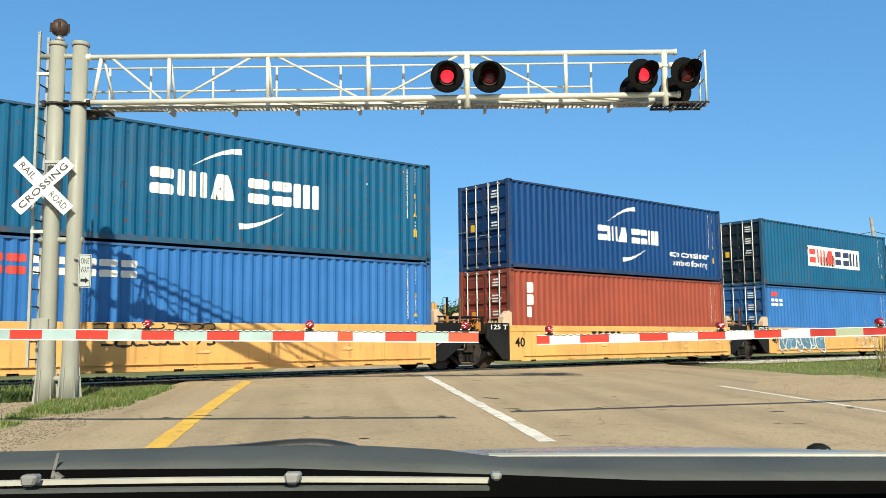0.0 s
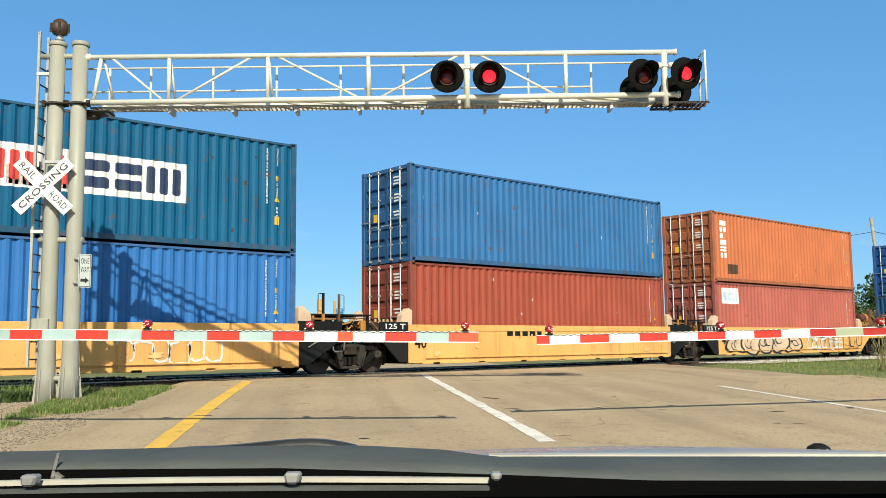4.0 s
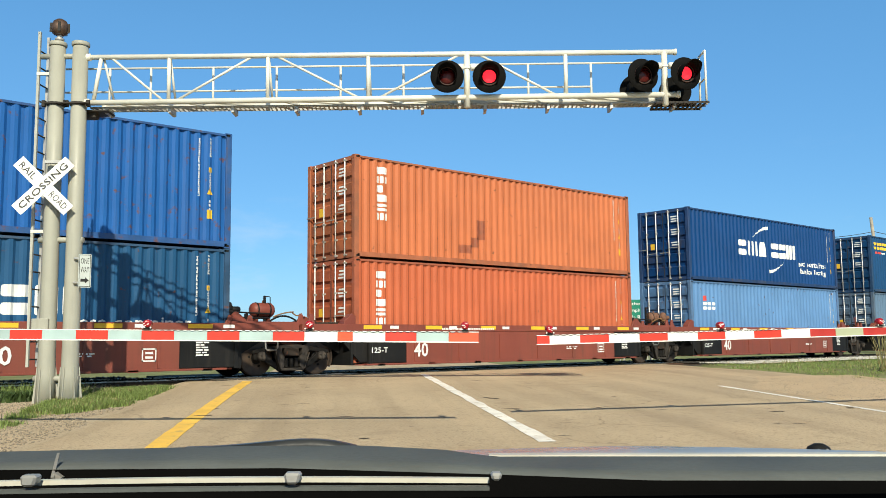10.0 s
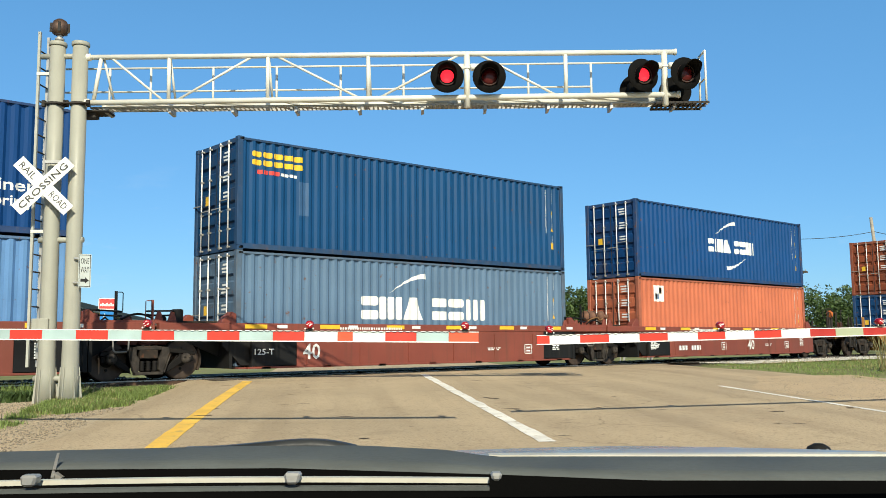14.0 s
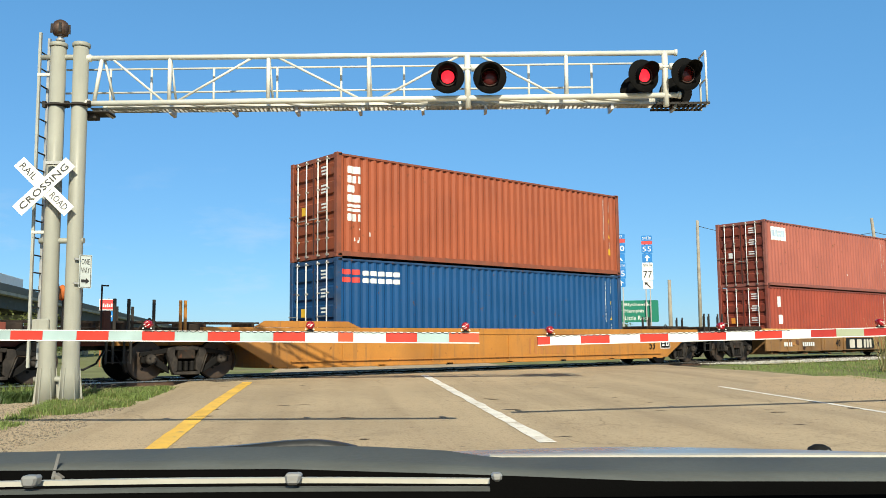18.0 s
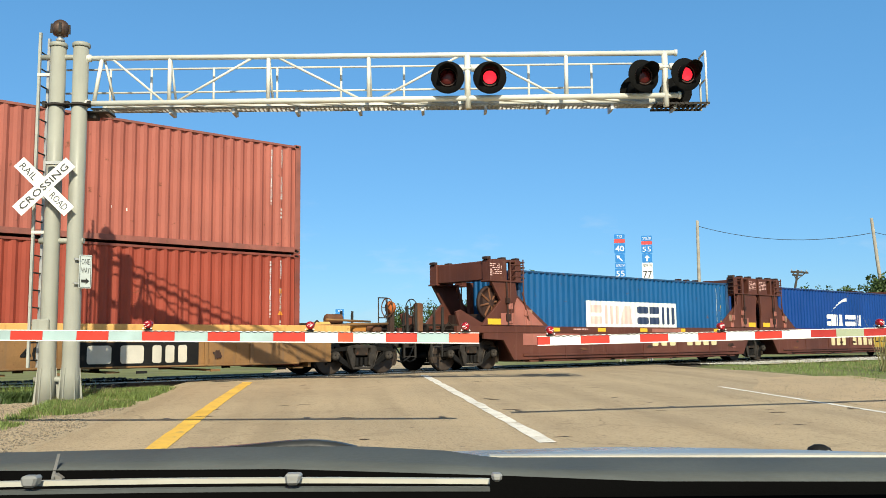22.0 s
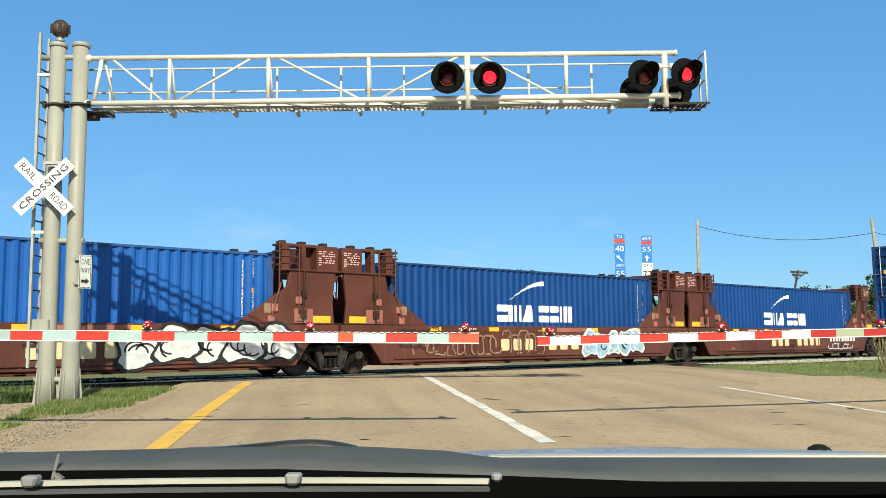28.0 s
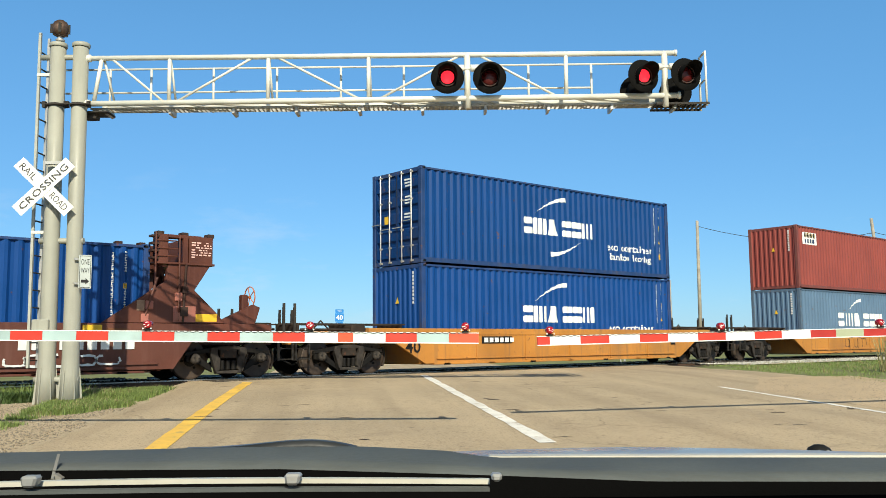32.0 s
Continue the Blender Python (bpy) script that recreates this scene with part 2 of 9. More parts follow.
def leafage(name, col):
    m = bpy.data.materials.new(name)
    m.use_nodes = True
    t = m.node_tree
    n, ln = t.nodes, t.links
    b = n["Principled BSDF"]
    geo = n.new("ShaderNodeNewGeometry")
    x = n.new("ShaderNodeMix")
    x.data_type = "RGBA"
    ln.new(geo.outputs["Random Per Island"], x.inputs[0])
    x.inputs[6].default_value = (*[c * 0.55 for c in col], 1)
    x.inputs[7].default_value = (*[min(1, c * 1.5) for c in col], 1)
    ln.new(x.outputs[2], b.inputs["Base Color"])
    b.inputs["Roughness"].default_value = 0.6
    tr = n.new("ShaderNodeBsdfTranslucent")
    ln.new(x.outputs[2], tr.inputs["Color"])
    mix = n.new("ShaderNodeMixShader")
    mix.inputs[0].default_value = 0.3
    ln.new(b.outputs[0], mix.inputs[1])
    ln.new(tr.outputs[0], mix.inputs[2])
    ln.new(mix.outputs[0], n["Material Output"].inputs["Surface"])
    return m


M_LEAF = leafage("green_leaves", (0.062, 0.105, 0.028))
M_LEAFDRY = leafage("yellowish_leaves", (0.13, 0.15, 0.04))
M_GRASS = leafage("grass_blades", (0.20, 0.27, 0.075))
M_GRASSDRY = leafage("dry_grass_blades", (0.34, 0.30, 0.14))

# ---- mesh helpers ----


def box(bm, a, b):
    x0, y0, z0 = a
    x1, y1, z1 = b
    v = [bm.verts.new(p) for p in ((x0, y0, z0), (x1, y0, z0), (x1, y1, z0), (x0, y1, z0), (x0, y0, z1), (x1, y0, z1), (x1, y1, z1), (x0, y1, z1))]
    for f in ((0, 3, 2, 1), (4, 5, 6, 7), (0, 1, 5, 4), (1, 2, 6, 5), (2, 3, 7, 6), (3, 0, 4, 7)):
        bm.faces.new([v[i] for i in f])
    return bm


def rod(bm, p, q, r, n=8, r2=None, caps=True):
    p, q = Vector(p), Vector(q)
    r2 = r if r2 is None else r2
    w = (q - p).normalized()
    s = w.cross(Vector((0, 0, 1)) if abs(w.z) < 0.9 else Vector((1, 0, 0))).normalized()
    k = w.cross(s)
    rings = []
    for c, rr in ((p, r), (q, r2)):
        rings.append([bm.verts.new(c + rr * (math.cos(6.28318 * i / n) * s + math.sin(6.28318 * i / n) * k)) for i in range(n)])
    for i in range(n):
        bm.faces.new((rings[0][i], rings[0][(i + 1) % n], rings[1][(i + 1) % n], rings[1][i])).smooth = n > 6
    if caps:
        bm.faces.new(rings[0][::-1])
        bm.faces.new(rings[1])
    return bm


def tube(b, pts, r, n=6):
    """One continuous tube along the points."""
    pts = [Vector(p) for p in pts]
    rings = []
    for k, p in enumerate(pts):
        w = (pts[min(k + 1, len(pts) - 1)] - pts[max(k - 1, 0)]).normalized()
        u = w.cross(Vector((0, 0, 1)) if abs(w.z) < 0.95 else Vector((1, 0, 0))).normalized()
        v = w.cross(u)
        rings.append([b.verts.new(p + r * (math.cos(6.28318 * i / n) * u + math.sin(6.28318 * i / n) * v)) for i in range(n)])
    for p, q in zip(rings, rings[1:]):
        for i in range(n):
            b.faces.new((p[i], p[(i + 1) % n], q[(i + 1) % n], q[i])).smooth = True
    b.faces.new(rings[0][::-1])
    b.faces.new(rings[-1])
    return b


def beam(bm, p, q, w, h):
    """A square bar from p to q, w wide and h high."""
    p, q = Vector(p), Vector(q)
    d = (q - p).normalized()
    s = d.cross(Vector((0, 0, 1)) if abs(d.z) < 0.95 else Vector((0, 1, 0))).normalized() * (w / 2)
    k = s.cross(d).normalized() * (h / 2)
    v = [bm.verts.new(c + i * s + j * k) for c in (p, q) for i, j in ((-1, -1), (1, -1), (1, 1), (-1, 1))]
    for f in ((0, 1, 2, 3), (7, 6, 5, 4), (0, 4, 5, 1), (1, 5, 6, 2), (2, 6, 7, 3), (3, 7, 4, 0)):
        bm.faces.new([v[i] for i in f])
    return bm


def plate(bm, pts, y0, y1):
    """A polygon of (x, z) points, thick from y0 to y1."""
    a = [bm.verts.new((x, y0, z)) for x, z in pts]
    b = [bm.verts.new((x, y1, z)) for x, z in pts]
    n = len(pts)
    bm.faces.new(a)
    bm.faces.new(b[::-1])
    for i in range(n):
        bm.faces.new((a[i], b[i], b[(i + 1) % n], a[(i + 1) % n]))
    return bm


def lathe(bm, prof, c=(0, 0, 0), axis=None, n=16):
    """Turns a profile of (radius, height) about an axis through c."""
    rot = Matrix.Identity(3) if axis is None else Vector(axis).to_track_quat("Z", "Y").to_matrix()
    c = Vector(c)
    rings = [[bm.verts.new(c + rot @ Vector((r * math.cos(6.28318 * i / n), r * math.sin(6.28318 * i / n), h))) for i in range(n)] for r, h in prof]
    for a, b in zip(rings, rings[1:]):
        for i in range(n):
            bm.faces.new((a[i], a[(i + 1) % n], b[(i + 1) % n], b[i])).smooth = True
    bm.faces.new(rings[0][::-1])
    bm.faces.new(rings[-1])
    return bm


def soft(bm, w, angle=0.6):
    bmesh.ops.recalc_face_normals(bm, faces=bm.faces)
    ed = [e for e in bm.edges if e.is_manifold and e.calc_face_angle(0) > angle]
    bmesh.ops.bevel(bm, geom=ed, offset=w, segments=1, affect="EDGES", profile=0.7)
    return bm


def mesh_of(name, bm, material, fix=True):
    if fix:
        bmesh.ops.recalc_face_normals(bm, faces=bm.faces)
    me = bpy.data.meshes.new(name)
    bm.to_mesh(me)
    bm.free()
    me.materials.append(material)
    return me


def part(name, bm, material, parent=None, label=""):
    me = bm if isinstance(bm, bpy.types.Mesh) else mesh_of(name, bm, material)
    ob = new(name, me)
    ob.parent = parent
    if label:
        ob["label"] = label
    return ob


def raw(name, verts, faces, material, parent=None):
    me = bpy.data.meshes.new(name)
    me.from_pydata(verts, [], faces)
    me.materials.append(material)
    ob = new(name, me)
    ob.parent = parent
    return ob


def thing(name, label, category, m=None, group="", kind=""):
    ob = new(name)
    ob.empty_display_size = 0.2
    if m is not None:
        ob.matrix_basis = m
    return tagged(ob, label, category, group, kind)


def B():
    return bmesh.new()


# ---- lettering, from the built-in font ----
WORDS = {}


def words(text):
    """The outline of a text as triangles, 1 m high capitals' em, from (0, 0)."""
    if text not in WORDS:
        cu = bpy.data.curves.new("text", "FONT")
        cu.body, cu.resolution_u = text, 2
        cu.offset = 0.016 if text in ("eco", "container", "bamboo", "flooring", "40", "53", "125 T", "125-T") else 0.0
        ob = bpy.data.objects.new("text", cu)
        scene.collection.objects.link(ob)
        bpy.context.view_layer.update()
        me = ob.evaluated_get(bpy.context.evaluated_depsgraph_get()).to_mesh()
        vs = [(v.co.x, v.co.y) for v in me.vertices]
        fs = [tuple(p.vertices) for p in me.polygons]
        bpy.data.objects.remove(ob)
        bpy.data.curves.remove(cu)
        x0, x1 = min(v[0] for v in vs), max(v[0] for v in vs)
        z0, z1 = min(v[1] for v in vs), max(v[1] for v in vs)
        WORDS[text] = ([((x - x0) / (x1 - x0), (z - z0) / (z1 - z0)) for x, z in vs], fs)
    return WORDS[text]


def letter(bm, text, x, z, w, h, y):
    """Text in the x-z plane, filling w by h from (x, z)."""
    vs, fs = words(text)
    v = [bm.verts.new((x + a * w, y, z + b * h)) for a, b in vs]
    for f in fs:
        try:
            bm.faces.new([v[i] for i in f])
        except ValueError:
            pass
    return bm


for w_ in ("eco", "container", "bamboo", "flooring", "40", "53", "125 T", "125-T", "ONE", "WAY", "RAIL", "ROAD", "CROSSING", "55", "77",
           "Blytheville", "Memphis", "Little Rock", "NORTH", "TO", "SOUTH"):
    words(w_)
# ---- ground, road, track ----


def rise(x, y):
    """Height of the ground: it climbs along the road to the rails and stays level beyond."""
    u = x * ROAD_U.x + y * ROAD_U.y
    return max(-0.9, min(-0.025, -0.52 + 0.0212 * u)) - min(0.65, 0.05 * max(0.0, y - TRACK - 2.2))


def steps(lo, hi, near, fine, growth=1.35):
    out, a, d = [near], near, fine
    while a < hi:
        a += d
        d *= growth if a > near + 45 else 1
        out.append(a)
    a, d = near, fine
    while a > lo:
        a -= d
        d *= growth if a < near - 30 else 1
        out.insert(0, a)
    return out


def sheet(name, us, vs, place, material, label, category):
    verts = [place(u, v) for v in vs for u in us]
    n = len(us)
    faces = [(j * n + i, j * n + i + 1, (j + 1) * n + i + 1, (j + 1) * n + i) for j in range(len(vs) - 1) for i in range(n - 1)]
    ob = raw(name, verts, faces, material)
    for p in ob.data.polygons:
        p.use_smooth = True
    return tagged(ob, label, category, kind="structure")


def ground_at(x, y):
    dip = 0.22 * max(0.0, 1 - abs(y - TRACK) / 3.4) ** 0.5 if abs(y - TRACK) < 3.4 else 0.0
    return (x, y, rise(x, y) - 0.03 - dip + 0.02 * noise.noise((x * 0.3, y * 0.3, 0)))


sheet("ground", steps(-2600, 3000, 10, 1.5), steps(-2600, 3000, 15, 1.5), ground_at, M_GROUND,
      "flat grassy ground with dry and bare patches", "ground")


def on_road(u, v, lift=0.0):
    x, y = u * ROAD_U.x + v * ROAD_V.x, u * ROAD_U.y + v * ROAD_V.y
    return (x, y, rise(x, y) + lift)


road_us = [-40 + 1.0 * i for i in range(60)] + [19.5 + 0.5 * i for i in range(30)] + [35 + 5 * i for i in range(25)]
road_vs = [-3.45 + i * 0.5 for i in range(31)]


def road_edge(u, v):
    if v < -3.4:
        v += 0.25 * noise.noise((u * 0.5, 3.1, 0))
    elif v > 11.4:
        v += 0.35 * noise.noise((u * 0.4, 7.7, 0))
    return on_road(u, v)


sheet("road", road_us, road_vs, road_edge, M_ROAD, "sun-bleached asphalt road rising to a railway crossing", "road")


def strip(name, v, u0, u1, wide, material, label, category="road marking", wob=0.02, lift=0.005, bow=0.0):
    us = [u0 + (u1 - u0) * i / 60 for i in range(61)]
    verts = []
    for u in us:
        a = wob * noise.noise((u * 1.7, v, 1.0))
        b = wob * noise.noise((u * 1.7, v, 5.0))
        bend = bow * max(0.0, (19 - u) / 10) ** 2
        verts += [on_road(u, v + bend - wide / 2 + a, lift), on_road(u, v + bend + wide / 2 + b, lift)]
    faces = [(2 * i, 2 * i + 1, 2 * i + 3, 2 * i + 2) for i in range(60)]
    return tagged(raw(name, verts, faces, material), label, category, kind="structure")


strip("yellow_line", -2.0, 2.0, 21.7, 0.24, M_YELLOWLINE, "worn yellow edge line on the asphalt", bow=0.13)
strip("lane_line", 2.38, 9.9, 23.7, 0.19, M_WHITELINE, "worn white lane line on the asphalt", wob=0.03)
strip("edge_line", 7.95, 8.0, 17.9, 0.12, M_WHITELINE, "thin faded white edge line on the asphalt")


rnd = random.Random(55)
vs, fs = [], []
for k in range(46):
    u, v = rnd.uniform(7.5, 21.5), rnd.uniform(-3.0, 8.0)
    wide, deep = rnd.uniform(0.04, 0.17), rnd.uniform(0.012, 0.045)
    n = len(vs)
    for i in range(9):
        a = 6.28318 * i / 9
        q = rnd.uniform(0.6, 1.2)
        vs.append(on_road(u + deep * q * math.sin(a), v + wide * q * math.cos(a), 0.0055))
    fs.append(tuple(range(n, n + 9)))
tagged(raw("tar_spots", vs, fs, M_TAR), "small dark tar spots and chipped holes in the asphalt", "road patch", kind="stuff")

# gravel beside the road
gravel_us = [8 + 0.2 * i for i in range(50)]


def gravel_left(u, v):
    inner = -3.22 + 0.2 * noise.noise((u * 0.7, 1.0, 0)) + 0.05 * noise.noise((u * 3.1, 4.0, 0))
    k = (v + 7.5) / 4.1
    return on_road(u, -7.5 + k * (inner + 7.5), 0.003 + 0.02 * (1 - k) * abs(noise.noise((u * 3, v * 3, 0))))


sheet("gravel_verge", gravel_us, [-7.5 + 0.41 * i for i in range(11)], gravel_left, M_GRAVEL, "pale loose gravel verge at the road's edge", "gravel")


def gravel_right(u, v):
    k = (v - 8.5) / 3.5
    inner = 8.3 + 0.3 * noise.noise((u * 0.6, 4.0, 0)) + max(0, u - 17) * 0.5
    return on_road(u, inner + k * (12.6 - inner), 0.003 + 0.015 * min(1, 3 * k) * abs(noise.noise((u * 3, v * 3, 5))))


sheet("gravel_verge", [6 + 0.4 * i for i in range(38)], [8.5 + 0.35 * i for i in range(11)], gravel_right, M_SHOULDER,
      "pale dusty gravel shoulder along the road", "gravel")

# track
bed = B()
for x0, x1 in ((-260, 9.2), (28.2, 420)):
    # the left bed is wider: its dark margin stands for a cast shadow
    plate_pts = [(-3.7 if x0 < 0 else -2.9, -0.34), (-1.7, -0.13), (1.7, -0.13), (2.9, -0.34)]
    a = [bed.verts.new((x0, TRACK + y, z)) for y, z in plate_pts]
    b = [bed.verts.new((x1, TRACK + y, z)) for y, z in plate_pts]
    for i in range(3):
        bed.faces.new((a[i], b[i], b[i + 1], a[i + 1]))
    bed.faces.new(a)
    bed.faces.new(b[::-1])
tagged(part("ballast_bed", bed, M_BALLAST), "dark stone ballast under the rails", "ballast", kind="structure")
for side in (-1, 1):
    rl = thing("rail", "rusty steel rail with a polished head", "rail", pose(0, TRACK + side * 0.7525, 0), "rails", "structure")
    b = B()
    box(b, (-260, -0.065, -0.16), (420, 0.065, -0.145))
    box(b, (-260, -0.009, -0.145), (420, 0.009, -0.035))
    part("web", b, M_RAIL, rl)
    b = B()
    box(b, (-260, -0.035, -0.035), (420, 0.035, 0.0))
    part("rail_head", soft(b, 0.006), M_RAILTOP, rl, "polished running surface")
ties = thing("railway_ties", "dark creosoted wooden ties in ballast", "railway tie", pose(0, 0, 0), kind="structure")
tb = B()
box(tb, (-0.11, TRACK - 1.3, -0.30), (0.11, TRACK + 1.3, -0.115))
tie_me = mesh_of("tie", soft(tb, 0.012), M_TIE)
for i in range(84):
    x = -22 + i * 0.55
    x = x if x < 9 else x + 19.6
    t_ = part("tie", tie_me, M_TIE, ties)
    t_.matrix_basis = pose(x, 0, 0)
pan = B()
box(pan, (9.6, TRACK - 0.70, -0.16), (28.0, TRACK + 0.70, -0.016))
tagged(part("crossing_panel", soft(pan, 0.01), asphalt("crossing_asphalt", (0.045, 0.038, 0.032), (0.03, 0.026, 0.022), 0.0)),
       "dark asphalt crossing surface between the rails", "crossing panel", kind="structure")


for side in (-1, 1):
    pan = B()
    y0, y1 = sorted((TRACK + side * 0.80, TRACK + side * (1.55 if side < 0 else 2.6)))
    box(pan, (9.9, y0, -0.12), (27.9, y1, -0.014))
    tagged(part("crossing_seal", soft(pan, 0.01), asphalt("dark_crossing_seal", (0.05, 0.043, 0.036), (0.03, 0.026, 0.022), 0.0)),
           "black seal beside the rail in the road", "crossing panel", kind="structure")


# ---- loose grass ----
def tufts(name, spots, tall, material, label, wide=0.007):
    rnd = random.Random(len(spots) + int(tall * 100))
    vs, fs = [], []
    for x, y, z in spots:
        for _ in range(4):
            a = rnd.uniform(0, 6.283)
            h = tall * rnd.uniform(0.45, 1.2)
            lean = h * rnd.uniform(0.1, 0.7)
            w = wide * rnd.uniform(0.6, 1.4)
            bx, by = x + rnd.gauss(0, 0.04), y + rnd.gauss(0, 0.04)
            dx, dy = math.cos(a), math.sin(a)
            k = len(vs)
            vs += [(bx - dy * w, by + dx * w, z), (bx + dy * w, by - dx * w, z),
                   (bx + dx * lean * 0.4 + dy * w * 0.7, by + dy * lean * 0.4 - dx * w * 0.7, z + h * 0.6),
                   (bx + dx * lean * 0.4 - dy * w * 0.7, by + dy * lean * 0.4 + dx * w * 0.7, z + h * 0.6),
                   (bx + dx * lean, by + dy * lean, z + h)]
            fs += [(k, k + 1, k + 2, k + 3), (k + 3, k + 2, k + 4)]
    return tagged(raw(name, vs, fs, material), label, "grass", kind="stuff")


def scatter(n, inside, x0, x1, y0, y1, seed, thin=0.0):
    rnd = random.Random(seed)
    out = []
    while len(out) < n:
        x, y = rnd.uniform(x0, x1), rnd.uniform(y0, y1)
        if inside(x, y) and noise.noise((x * 0.9, y * 0.9, seed)) > thin:
            out.append((x, y, ground_at(x, y)[2]))
    return out


def uv_of(x, y):
    return x * ROAD_U.x + y * ROAD_U.y, x * ROAD_V.x + y * ROAD_V.y


def verge_left(x, y):
    u, v = uv_of(x, y)
    edge = -4.4 + 0.52 * (u - 13.5) + 0.2 * noise.noise((u, v, 3))
    return 13.6 < u < 21.4 and -4.55 - 0.12 * (u - 13.8) + 0.2 * noise.noise((u, v, 7)) < v < min(edge, -3.4) and y < TRACK - 1.8


def verge_far_left(x, y):
    u, v = uv_of(x, y)
    return 11.9 < u < 13.1 and -6.0 < v < -4.25 + 0.3 * noise.noise((u * 2, v, 4))


def verge_right(x, y):
    u, v = uv_of(x, y)
    return v > 11.9 + 0.3 * noise.noise((u, v, 8)) and y < TRACK - 3.3 and 7 < y and (y < 15.6 or x > 27)


tufts("verge_grass", scatter(17000, verge_left, 1, 11, 12, 20, 3, -0.35), 0.135, M_GRASS, "green roadside grass round the pole bases")
tufts("verge_grass", scatter(500, verge_left, 1, 11, 12, 20, 9, 0.0), 0.18, M_GRASSDRY, "dry pale grass stalks among the green verge")
tufts("verge_grass", scatter(1500, verge_far_left, 0, 6, 9, 16, 5, -0.2), 0.09, M_GRASS, "short green grass in the gravel")
tufts("verge_grass", scatter(9000, verge_right, 19, 48, 6, 18.5, 4, -0.3), 0.065, M_GRASS, "green grass strip beside the track")
tufts("verge_grass", scatter(600, verge_right, 19, 48, 6, 18.5, 14, 0.1), 0.13, M_GRASSDRY, "dry grass stalks beside the track")


def track_weeds(x, y):
    u, v = uv_of(x, y)
    return 17.6 < y < 18.9 and x < 7.2 and v < -4.9


tufts("track_weeds", scatter(1500, track_weeds, -3, 8, 17, 19.5, 31, -0.15), 0.30, M_GRASS, "tall dark weeds along the ballast edge", 0.008)


def low_shrub(x, y):
    return ((x - 4.55) / 0.55) ** 2 + ((y - 17.15) / 0.35) ** 2 < 1


tufts("low_shrub", scatter(420, low_shrub, 3.5, 5.6, 16.6, 17.7, 37, -1.0), 0.20, M_LEAF, "low dark green weeds beside the pole bases", 0.022)


def reeds(x, y):
    return (x - 25.2) ** 2 + (y - 10.3) ** 2 < 0.45


tufts("tall_weeds", scatter(42, reeds, 23, 27, 8, 12, 21, -1.0), 1.35, M_GRASSDRY, "tall pale reedy weeds by the track", 0.009)


def pale(u, v):
    x, y = 29 + u, 16.6 + v
    return (x, y, rise(x, y) + 0.02 * abs(noise.noise((x * 2, y * 2, 4))) + 0.01)


sheet("gravel_patch", [0.6 * i for i in range(30)], [0.3 * i for i in range(7)], pale, M_GRAVEL, "pale crushed stone beside the ballast", "gravel")

# ---- the signal cantilever ----
BASE = pose(5.24, 15.98, -0.17, 0, 0, HEAD - 90)
cant = thing("signal_cantilever", "pale grey steel cantilever with truss arm and walkway over the road", "signal cantilever", BASE)
CHORD_T, CHORD_L = 6.12, 5.32       # chord heights over the base


def post_with_fins(name, x, y, top, parent):
    b = B()
    lathe(b, [(0.175, 0.0), (0.15, 0.5), (0.142, 0.9), (0.136, 3.0), (0.134, top)], (x, y, 0), n=20)
    p = part(name, b, M_POLE, parent, "smooth pale grey steel tube")
    b = B()
    lathe(b, [(0.15, top), (0.156, top + 0.01), (0.156, top + 0.06), (0.145, top + 0.075)], (x, y, 0), n=20)
    part("pole_cap", b, M_POLE, p)
    b = B()
    for k in range(6):
        a = k * math.pi / 3 + 0.3
        d = Vector((math.cos(a), math.sin(a), 0))
        s = Vector((-d.y, d.x, 0)) * 0.006
        c = Vector((x, y, 0))
        pts = [c + d * 0.13, c + d * 0.215, c + d * 0.155 + Vector((0, 0, 0.62)), c + d * 0.13 + Vector((0, 0, 0.62))]
        lo = [b.verts.new(q - s) for q in pts]
        hi = [b.verts.new(q + s) for q in pts]
        b.faces.new(lo)
        b.faces.new(hi[::-1])
        for i in range(4):
            b.faces.new((lo[i], hi[i], hi[(i + 1) % 4], lo[(i + 1) % 4]))
    part("base_fins", b, M_POLE, p)
    b = B()
    lathe(b, [(0.24, -0.15), (0.24, -0.02), (0.23, -0.01)], (x, y, 0), n=20)
    part("base_plate", b, M_GALV, p)
    return p


post_with_fins("pole", 0.0, 0.0, 6.30, cant)
post_with_fins("pole", -0.404, -0.005, 6.30, cant)
for z in (6.12, 2.82, 0.42):
    b = B()
    rod(b, (-0.70 if z > 6 else -0.62, 0.0, z), (0.16, 0.0, z), 0.05, 12)
    part("cross_tube", b, M_POLE, cant)
b = B()
for x in (0.0, -0.404):
    lathe(b, [(0.138, 5.21), (0.155, 5.215), (0.155, 5.265), (0.138, 5.27)], (x, 0, 0), n=18)
    for a in (-0.19, 0.19):
        box(b, (x + a - 0.028, -0.1, 5.19), (x + a + 0.028, -0.02, 5.30))
box(b, (-0.55, -0.17, 5.222), (0.25, -0.12, 5.244))
part("clamp_band", b, M_DARKSTEEL, cant, "dark steel clamp band")
b = B()
box(b, (0.10, 0.02, 5.12), (0.50, 0.42, 5.15))
box(b, (0.04, 0.1, 5.03), (0.26, 0.3, 5.16))
part("arm_bracket", soft(b, 0.008), M_DARKSTEEL, cant)
